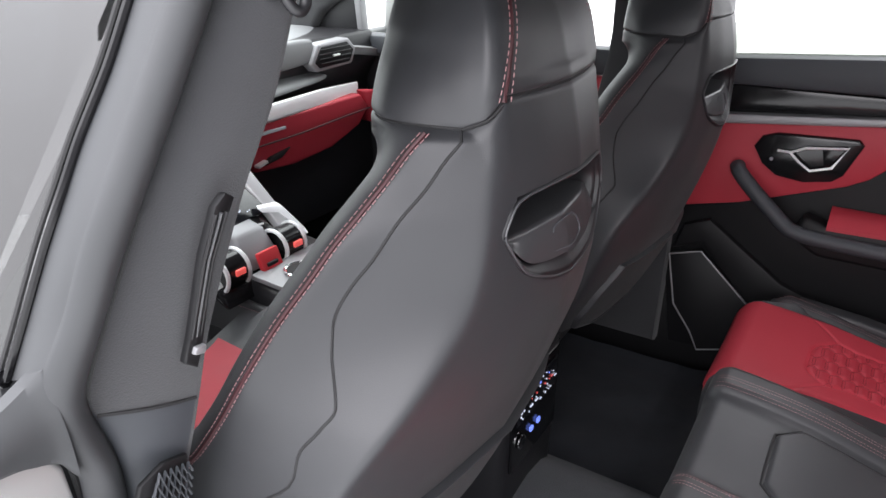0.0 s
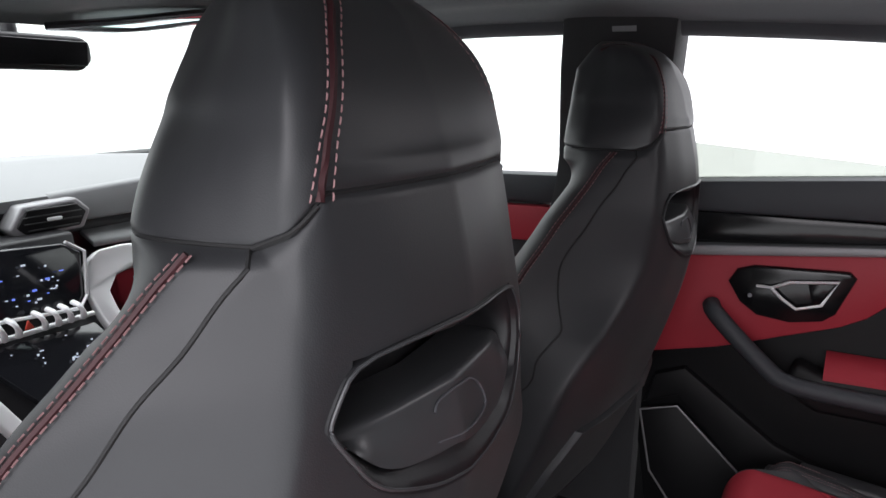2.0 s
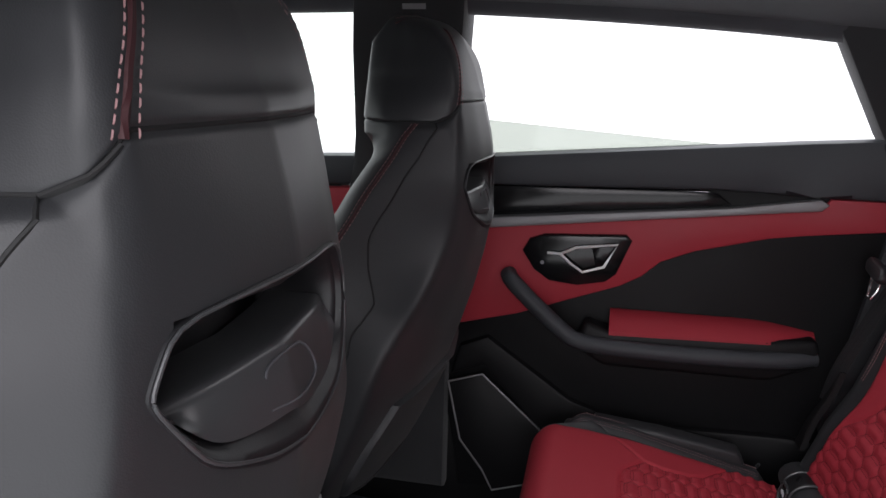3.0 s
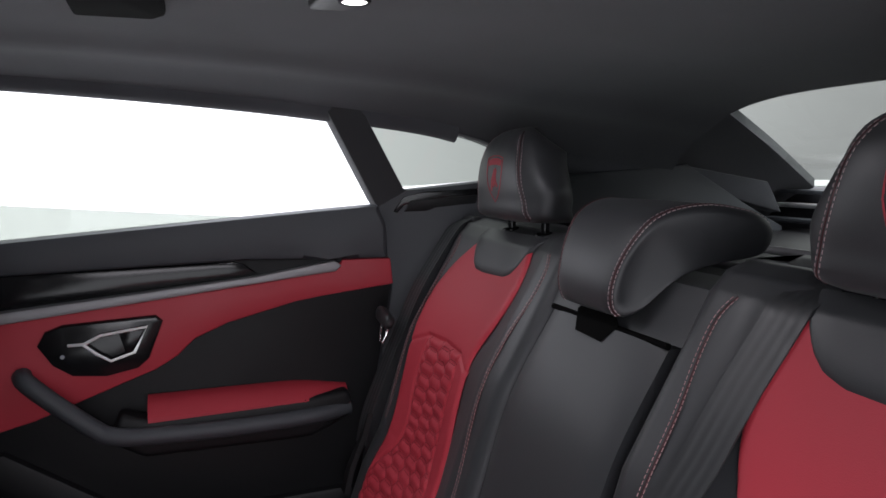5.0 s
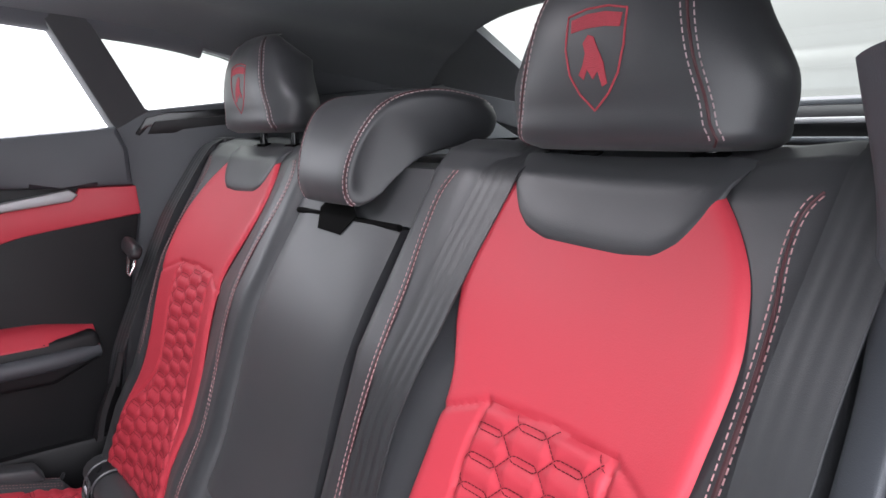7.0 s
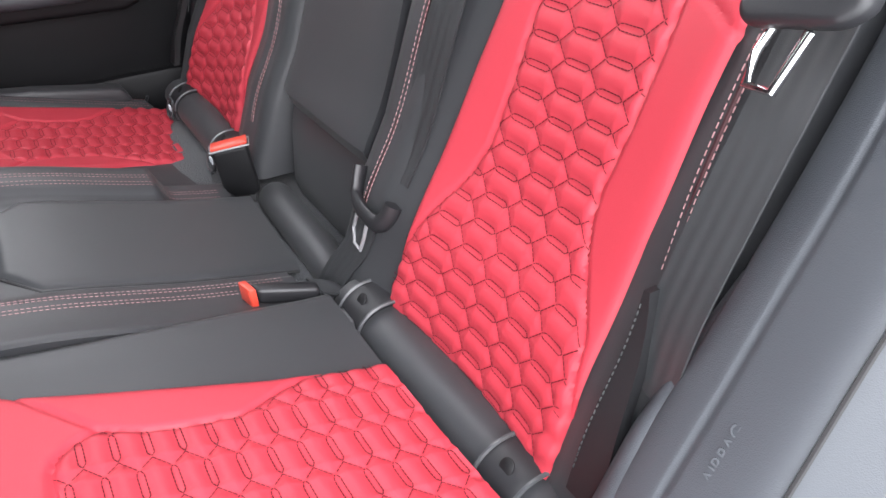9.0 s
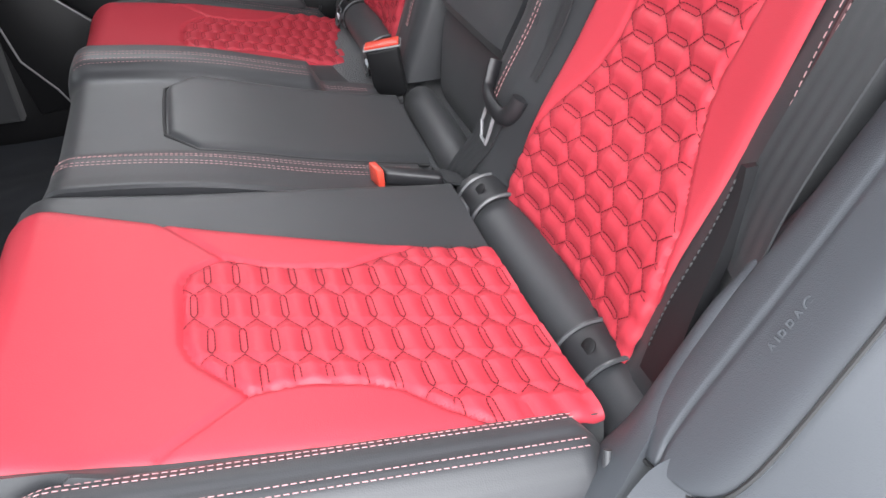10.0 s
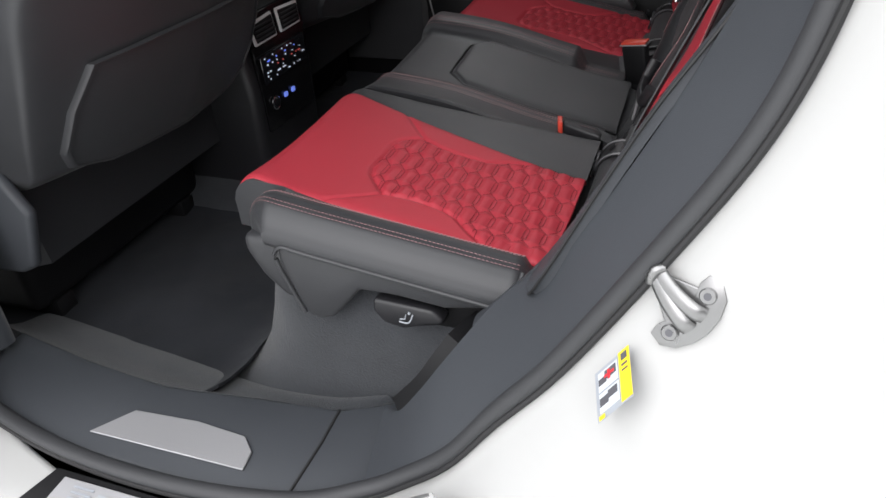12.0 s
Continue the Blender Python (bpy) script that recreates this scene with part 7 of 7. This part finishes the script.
part("socket_ring", tube([(-0.062 + 0.013 * math.cos(a), 0.7215, 0.533 + 0.013 * math.sin(a)) for a in np.linspace(0, 6.283, 24)], 0.0018, 6), CHROME, con, "chrome socket ring")
part("socket_cap", disc((-0.062, 0.7225, 0.533), (0, -1, 0), 0.011, 0.004, 20, 0.001), SCREEN, con, "dark socket cap")
for x in (-0.022, 0.008):
    part("usb_port", box(x - .006, x + .006, 0.719, 0.724, 0.531, 0.541, 0.002), GLOWB, con, "blue lit port")
part("cup_tray", prism([(-0.115, 1.16, 0.712), (0.075, 1.16, 0.712), (0.085, 1.295, 0.722), (-0.118, 1.295, 0.722)], (0, 0, 0.012), 0.004), GREYMETAL, con, "satin grey tray")
for x in (-0.045, 0.035):
    part("cup_ring", tube([(x + 0.034 * math.cos(a), 1.225 + 0.034 * math.sin(a), 0.734) for a in np.linspace(0, 6.283, 28)], 0.004, 8), CHROME, con, "chrome cup ring")
    part("cup_well", disc((x, 1.225, 0.7315), (0, 0, 1), 0.031, 0.005, 24, 0.001), DARK, con, "dark cup well")
part("console_pad", prism([(-0.128, 1.00, 0.60), (-0.128, 1.00, 0.690), (-0.130, 1.25, 0.686), (-0.128, 1.44, 0.694), (-0.128, 1.44, 0.60)], (-0.016, 0, 0), 0.006, 3), LEATHER, con, "black leather knee pad")
part("pad_stitching", dashes([[(-0.147, y, 0.676) for y in np.linspace(1.01, 1.43, 60)]], 0.0048, 0.0020, 0.0011, 0.0008, (-1, 0, 0)), THREAD, con, "pale red seam")
sel = thing("drive_selector", "silver and red drive mode selector on the console", "gear selector")
part("base", prism([(-0.17, 1.24, 0.715), (0.07, 1.24, 0.715), (0.07, 1.36, 0.78), (-0.17, 1.36, 0.78)], (0, 0.01, 0.03), 0.008, 3), GLOSS, sel, "gloss black base")
part("centre_block", prism([(-0.085, 1.255, 0.76), (0.005, 1.255, 0.76), (0.0, 1.30, 0.825), (-0.08, 1.30, 0.825)], (0, 0.05, 0.012), 0.008, 3), GREYMETAL, sel, "grey metal top")
part("start_cover", prism([(-0.070, 1.246, 0.752), (-0.015, 1.246, 0.752), (-0.015, 1.262, 0.795), (-0.070, 1.262, 0.795)], (0, -0.012, 0.004), 0.004), REDPRINT, sel, "red start cover")
for sx, cx in ((-1, -0.125), (1, 0.038)):
    part("rocker_drum", tube([(cx - 0.026, 1.285, 0.775), (cx + 0.026, 1.285, 0.775)], 0.037, 18, 1.0), GLOSS, sel, "black drum")
    for dx in (-0.028, 0.028):
        part("drum_ring", tube([(cx + dx + 0.0, 1.285 + 0.037 * math.cos(a), 0.775 + 0.037 * math.sin(a)) for a in np.linspace(0, 6.283, 24)], 0.0045, 8, 1, (1, 0, 0)), SILVER, sel, "silver ring")
    part("drum_icon", box(cx - .012, cx + .012, 1.240, 1.246, 0.778, 0.79, 0.001, 1), GLOWR, sel, "red lit icon")

part("start_slot", box(-0.058, -0.028, 1.2365, 1.246, 0.768, 0.776, 0.002), DARK, sel, "dark slot in the red cover")
part("side_lever", prism([(0.07, 1.25, 0.79), (0.085, 1.25, 0.79), (0.075, 1.32, 0.845), (0.02, 1.33, 0.85), (0.02, 1.32, 0.84), (0.062, 1.31, 0.83)], (0, 0.012, 0.004), 0.004, 2), SILVER, sel, "silver lever arm")
sel.location = (-0.022, 0.045, -0.030)

dash = thing("dashboard", "grey leather dashboard with red panel and silver struts", "dashboard")


def dash_top(u, v):
    x = lerp(-0.72, 0.72, u)
    y = lerp(1.585, 2.06, v)
    z = lerp(1.085, 1.128, min(1, v * 2.2)) - 0.03 * max(0, v - .45) - 0.05 * (abs(x) / .72) ** 3
    return (x, y - 0.02 * abs(x), z)


# top, fascia and ledge have the windscreen's light painted into their grey
part("dash_top", sheet(dash_top, 40, 20, 0.02), DASHTOP, dash, "grey leather dash top, paled with painted windscreen light", smooth=60)
part("dash_face", prism([(-0.72, y, z) for y, z in ((1.60, 1.09), (1.585, 1.02), (1.62, 0.95), (1.60, 0.60), (1.90, 0.55), (1.95, 1.08))], (1.44, 0, 0), 0.01, 3), PLASTIC, dash, "black dash body")
part("dash_fascia", prism([(0.02, 1.580, 1.088), (0.29, 1.572, 1.100), (0.43, 1.572, 1.096), (0.43, 1.566, 1.040), (0.28, 1.562, 1.033), (0.02, 1.566, 1.034)], (0, 0.03, 0), 0.008, 3), DASHTOP, dash, "grey leather fascia, paled with painted windscreen light")
part("upper_ledge", prism([(0.08, 1.555, 0.995), (0.26, 1.552, 0.992), (0.44, 1.565, 1.000), (0.48, 1.575, 1.002), (0.39, 1.62, 1.030), (0.08, 1.62, 1.030)], (0, 0, -0.012), 0.004), DASHTOP, dash, "grey ledge")
part("glovebox", prism([(0.085, 1.515, 0.948), (0.30, 1.515, 0.944), (0.565, 1.530, 0.940), (0.603, 1.532, 0.898), (0.575, 1.545, 0.850), (0.46, 1.550, 0.812), (0.30, 1.545, 0.806), (0.16, 1.538, 0.822), (0.10, 1.52, 0.88)], (0, 0.05, 0), 0.008, 3), LEATHER_RED, dash, "red leather glovebox lid")
# the lid has no fold; a dark cord paints its line of shade
part("glovebox_edge", tube(spline([(0.118, 1.512, 0.893), (0.31, 1.513, 0.893), (0.467, 1.520, 0.896), (0.60, 1.527, 0.896)], 4), 0.0022, 6), WELT, dash, "dark cord painting the shade of a fold across the lid")
part("glovebox_script", prism([(0.128, 1.509, 0.917), (0.246, 1.511, 0.915), (0.245, 1.511, 0.922), (0.127, 1.509, 0.925)], (0, 0.006, 0), 0.001, 1), GREYRULE, dash, "plain silver script bar")
part("glovebox_handle", prism([(0.175, 1.520, 0.838), (0.235, 1.523, 0.843), (0.275, 1.526, 0.862), (0.20, 1.522, 0.854)], (0, 0.02, 0), 0.003), DARK, dash, "dark finger slot")
part("handle_tip", prism([(0.152, 1.517, 0.838), (0.185, 1.518, 0.845), (0.182, 1.518, 0.852), (0.150, 1.517, 0.846)], (0, 0.02, 0), 0.002), SILVER, dash, "small silver catch")
part("door_end_panel", prism([(0.585, 1.54, 0.944), (0.70, 1.50, 0.930), (0.70, 1.50, 0.83), (0.62, 1.54, 0.85)], (0, 0.04, 0), 0.006), LEATHER_RED, dash, "red leather end panel")
for cx, cz, y0, k in ((0.007, 1.052, 1.555, 1.0), (-0.165, 1.052, 1.555, 1.0), (0.495, 1.052, 1.558, 1.22)):
    hx6 = [(-0.078, -0.012), (-0.052, 0.026), (0.050, 0.029), (0.077, 0.004), (0.060, -0.028), (-0.060, -0.030)]
    part("vent_frame", prism([(cx + a * k, y0, cz + b * k) for a, b in hx6], (0, 0.04, 0), 0.006, 3), GREYMETAL, dash, "grey six-sided vent frame")
    part("vent_opening", prism([(cx + a * k * .84, y0 - 0.003, cz + b * k * .76) for a, b in hx6], (0, 0.02, 0), 0.003), DARK, dash, "dark vent opening")
    for j in range(4):
        w = 0.056 - 0.006 * abs(j - 1.5)
        part("vent_slat", box(cx - w * k, cx + w * k, y0 - 0.006, y0 + 0.006, cz - 0.018 + j * 0.0115, cz - 0.0155 + j * 0.0115, 0.0008, 1), PLASTIC, dash, "thin vent slat")
    part("vent_knob", box(cx - .013, cx + .013, y0 - 0.010, y0 - 0.003, cz - 0.004, cz + 0.002, 0.002), SILVER, dash, "silver knob")
part("screen_housing", prism([(-0.245, y, z) for y, z in ((1.517, 1.03), (1.495, 0.94), (1.478, 0.90), (1.405, 0.80), (1.34, 0.735), (1.62, 0.72), (1.62, 1.03))], (0.262, 0, 0), 0.006, 2), PLASTIC, dash, "black centre stack")
part("screen", prism([(-0.240, 1.482, 0.929), (-0.019, 1.467, 0.912), (0.001, 1.481, 0.927), (0.016, 1.500, 0.996), (-0.014, 1.502, 1.015), (-0.215, 1.505, 1.030)], (0, 0.016, 0.002), 0.003), SCREEN, dash, "dark upper touch screen")
part("screen_rim", tube([(-0.240, 1.478, 0.926), (-0.020, 1.463, 0.909), (0.004, 1.477, 0.925), (0.020, 1.496, 0.997), (-0.012, 1.499, 1.018)], 0.0032, 8), SILVER, dash, "silver screen rim")
for k in range(30):
    x, f = rg_.uniform(-0.21, -0.03), rg_.uniform(0.1, 0.85)
    w = rg_.choice([.003, .004, .007])
    y0, z0 = lerp(1.474, 1.498, f) - 0.004, lerp(0.921, 1.012, f)
    part("screen_icon", box(x, x + w, y0 - .001, y0 + .001, z0, z0 + rg_.choice([.0015, .003]), 0), [GLOWW, GLOWB, GLOWW][k % 3], dash, "lit icon", smooth=0)
part("toggle_bar", tube([(-0.230, 1.457, 0.897), (-0.12, 1.455, 0.896), (-0.002, 1.456, 0.897)], 0.0045, 8), SILVER, dash, "silver toggle bar")
for x in (-0.212, -0.189, -0.164, -0.141, -0.098, -0.075, -0.053, -0.030):
    part("toggle", tube(spline([(x + .005, 1.450, 0.896), (x + .002, 1.444, 0.908), (x - .003, 1.446, 0.920), (x - .006, 1.460, 0.925)], 4), 0.0052, 8, 0.8), SILVER, dash, "silver toggle switch")
part("hazard_switch", prism([(-0.126, 1.452, 0.902), (-0.110, 1.452, 0.902), (-0.118, 1.455, 0.917)], (0, -0.004, 0.002), 0.001, 1), ORANGE, dash, "red hazard triangle")
LQ = [Vector(p) for p in ((-0.209, 1.455, 0.889), (-0.005, 1.449, 0.884), (0.033, 1.379, 0.806), (-0.147, 1.374, 0.800))]
part("lower_screen", prism(LQ, (0, 0.012, -0.010), 0.003), SCREEN, dash, "dark lower touch screen")
for k in range(26):
    u, f = rg_.uniform(0.08, 0.9), rg_.uniform(0.12, 0.9)
    p = LQ[0].lerp(LQ[1], u).lerp(LQ[3].lerp(LQ[2], u), f) + Vector((0, -0.003, 0.003))
    w = rg_.choice([.002, .003, .006])
    part("screen_icon", box(p.x, p.x + w, p.y - .001, p.y + .001, p.z, p.z + rg_.choice([.0015, .003]), 0), GLOWW, dash, "lit icon", smooth=0)
part("stack_line", tube([(-0.185, 1.372, 0.797), (-0.004, 1.363, 0.789)], 0.0026, 6), SILVER, dash, "thin silver line")
part("strut", prism([(0.60, 1.565, 0.965), (0.40, 1.530, 0.982), (0.173, 1.502, 0.987), (0.097, 1.500, 0.995), (0.051, 1.500, 0.993), (0.031, 1.500, 0.980), (0.021, 1.498, 0.958), (0.008, 1.484, 0.932), (0.010, 1.448, 0.889), (0.019, 1.405, 0.839), (0.028, 1.374, 0.801), (0.040, 1.320, 0.735),
                    (0.082, 1.320, 0.735), (0.061, 1.380, 0.809), (0.046, 1.451, 0.893), (0.050, 1.475, 0.921), (0.079, 1.493, 0.942), (0.117, 1.498, 0.948), (0.166, 1.500, 0.946), (0.40, 1.528, 0.940), (0.60, 1.563, 0.925)], (0, 0.022, -0.010), 0.005, 3), SILVER, dash, "satin silver strut", smooth=50)
part("strut", prism([(-0.40, 1.53, 0.985), (-0.30, 1.505, 0.957), (-0.244, 1.476, 0.922), (-0.206, 1.401, 0.834), (-0.170, 1.328, 0.748), (-0.160, 1.310, 0.725), (-0.195, 1.310, 0.725), (-0.200, 1.334, 0.755), (-0.231, 1.393, 0.824), (-0.263, 1.448, 0.889), (-0.31, 1.475, 0.915), (-0.40, 1.50, 0.935)], (0, 0.022, -0.010), 0.005, 3), SILVER, dash, "satin silver strut", smooth=50)
part("start_knob", tube([(-0.259 + 0.012 * math.cos(a), 1.45, 0.807 + 0.012 * math.sin(a)) for a in np.linspace(0, 6.283, 20)], 0.0025, 6), CHROME, dash, "chrome knob ring")

# windscreen with its pillars
ws = thing("windscreen", "clear windscreen over the dashboard", "windscreen", kind="structure")
wsp = part("pane", prism([(-0.70, 2.02, 1.085), (0, 2.12, 1.12), (0.70, 2.02, 1.085), (0.62, 1.40, 1.36), (0, 1.48, 1.415), (-0.62, 1.40, 1.36)], (0, 0.004, 0.004), 0), GLASS, ws, "clear glass", smooth=0)
wsp.visible_shadow = False
for s in (-1, 1):
    pc = [(1.30, 1.385), (1.42, 1.394), (1.56, 1.380), (1.684, 1.318), (1.828, 1.204), (1.947, 1.124), (2.05, 1.075), (2.05, 1.03), (1.80, 1.05), (1.737, 1.131), (1.621, 1.201), (1.523, 1.272), (1.47, 1.310), (1.38, 1.352)]
    part("pillar_cover", prism([(s * (0.655 + 0.10 * (1.2 - z)), y, z) for y, z in pc], (s * 0.06, 0, 0), 0.018, 3), SUEDE, ws, "grey suede windscreen pillar", smooth=60)
    part("mirror_triangle", prism([(s * 0.70, 1.615, 1.055), (s * 0.70, 1.82, 1.055), (s * 0.69, 1.737, 1.135), (s * 0.68, 1.622, 1.204)], (s * 0.02, 0, 0), 0.004), PLASTIC, ws, "black corner trim")
    part("triangle_post", prism([(s * 0.690, 1.607, 1.04), (s * 0.690, 1.626, 1.04), (s * 0.672, 1.630, 1.200), (s * 0.672, 1.609, 1.215)], (s * 0.03, 0, 0), 0.004, 2), GREYMETAL, ws, "grey window post")
mr = thing("wing_mirror", "white wing mirror outside the front door", "wing mirror")
part("housing", prism([(0.90, 1.62, 1.03), (1.08, 1.60, 1.05), (1.08, 1.60, 1.19), (0.92, 1.62, 1.21)], (0, 0.08, 0), 0.02, 3), PAINT, mr, "white housing")
part("mirror_glass", prism([(0.915, 1.615, 1.045), (1.06, 1.596, 1.062), (1.06, 1.596, 1.178), (0.93, 1.615, 1.195)], (0, -0.004, 0), 0.001, 1), MIRROR, mr, "mirror glass")
part("arm", box(0.74, 0.92, 1.63, 1.69, 1.04, 1.075, 0.01, 3), PLASTIC, mr, "black arm")

rm = thing("rear_view_mirror", "black rear view mirror under the roof", "mirror")
part("housing", prism([(-0.19, 1.47, 1.302), (0.030, 1.46, 1.300), (0.048, 1.46, 1.316), (0.046, 1.46, 1.345), (0.03, 1.46, 1.354), (-0.19, 1.47, 1.358)], (0, 0.03, 0), 0.008, 3), PLASTIC, rm, "black housing")
part("mirror_glass", prism([(-0.18, 1.4665, 1.310), (0.034, 1.4575, 1.308), (0.036, 1.4575, 1.346), (-0.18, 1.4665, 1.350)], (0, -0.003, 0), 0.001, 1), GLOSS, rm, "dark mirror glass")
part("stem", tube([(-0.07, 1.49, 1.35), (-0.07, 1.50, 1.40)], 0.012, 10), PLASTIC, rm, "black stem")
oc = thing("overhead_console", "black overhead console with a lit lamp", "overhead console")
part("body", prism([(-0.20, 1.20, 1.425), (0.18, 1.20, 1.425), (0.24, 1.36, 1.405), (0.12, 1.50, 1.375), (-0.20, 1.50, 1.375)], (0, 0, 0.03), 0.012, 3), PLASTIC, oc, "black body")
part("lamp_rim", tube(spline([(-0.02, 1.46, 1.374), (0.10, 1.43, 1.378), (0.20, 1.35, 1.398), (0.17, 1.31, 1.404), (0.06, 1.38, 1.386), (-0.02, 1.46, 1.374)], 5), 0.006, 8), CHROME, oc, "chrome lamp rim")
part("lamp_lens", prism([(0.0, 1.44, 1.378), (0.10, 1.42, 1.380), (0.18, 1.35, 1.396), (0.06, 1.39, 1.386)], (0, 0, -0.002), 0.001, 1), glow("pale_lamp", (0.75, 0.95, 0.9), 1.4), oc, "pale lit lens")

oc.location = (-0.05, -0.06, -0.012)
rp = thing("roof_panel", "black plastic panel set in the suede roof lining", "roof panel")
part("panel", prism([(0.10, 0.288, 1.443), (0.30, 0.284, 1.437), (0.325, 0.300, 1.436), (0.335, 0.40, 1.438), (0.10, 0.40, 1.445)], (0, 0, 0.02), 0.006, 3), HOLE, rp, "black plastic cover")

# rear reading lamps in the roof
rl = thing("roof_lamp", "pair of lit reading lamps in the suede roof", "roof lamp")
part("housing", prism([(0.205, 0.112, 1.4375), (0.195, 0.066, 1.436), (0.150, 0.046, 1.4355), (0.015, 0.038, 1.4355), (0.005, 0.095, 1.4375)], (0, 0, 0.02), 0.006, 3), PLASTIC, rl, "black housing")
for x, y in ((0.113, 0.071), (0.052, 0.070)):
    part("lens", disc((x, y, 1.4345), (0, 0, -1), 0.0155, 0.004, 24, 0.001), LAMPGLOW, rl, "white glowing lens")
    part("lens_ring", tube([(x + 0.0175 * math.cos(a), y + 0.0175 * math.sin(a), 1.4325) for a in np.linspace(0, 6.283, 28)], 0.003, 6), DARK, rl, "black lens ring")

# pieces that sit on a part hang under that part
HOSTS = {"headrest_stitching": ("headrest",), "headrest_seam": ("headrest",), "headrest_welt": ("headrest",), "bolster_welt": ("backrest",), "backrest_welt": ("backrest",), "recess_slat": ("grab_recess",), "crest_border": ("headrest",), "crest_bar": ("headrest",), "crest_figure": ("headrest",),
         "quilt_stitching": ("cushion_insert", "backrest_insert"), "bolster_stitching": ("cushion_bolster", "backrest"), "backrest_stitching": ("backrest",), "piping": ("cushion_bolster",),
         "cover_rib": ("anchor_cover",), "slot_frame": ("anchor_cover",), "anchor_slot": ("anchor_cover",), "anchor_ring": ("anchor_cover",), "anchor_disc": ("anchor_cover",), "lever_symbol": ("folding_lever",),
         "handle_line": ("grab_handle",), "recess_rim": ("grab_recess",), "vent_slat": ("vent_opening",), "vent_knob": ("vent_opening",), "screen_icon": ("screen", "lower_screen", "climate_screen"),
         "toggle": ("toggle_bar",), "cup_well": ("cup_ring",), "bolt_socket": ("bolt",), "slider_slot": ("belt_slider",), "slider_button": ("belt_slider",), "mesh_strand": ("mesh_grille",), "lens_ring": ("lens",),
         "drum_ring": ("rocker_drum",), "drum_icon": ("rocker_drum",), "glovebox_script": ("glovebox",), "glovebox_handle": ("glovebox",), "glovebox_edge": ("glovebox",), "handle_tip": ("glovebox",), "pad_stitching": ("console_pad",), "release_button": ("housing",), "button_rim": ("housing",),
         "speaker_trim": ("speaker_grille",), "handle_blade": ("door_handle",), "tongue": ("tongue_grip",), "pad_groove": ("airbag_pad",)}


def middle(o):
    vs = o.data.vertices
    return sum((v.co for v in vs), Vector()) / max(1, len(vs))


for top in [o for o in bpy.data.objects if o.parent is None]:
    kids = [o for o in top.children if o.type == "MESH"]
    spots = {k.name: middle(k) for k in kids}
    for k in kids:
        names = HOSTS.get(k.name.split(".")[0])
        if names:
            near = [h for h in kids if h.name.split(".")[0] in names]
            if near:
                k.parent = min(near, key=lambda h: (spots[h.name] - spots[k.name]).length)
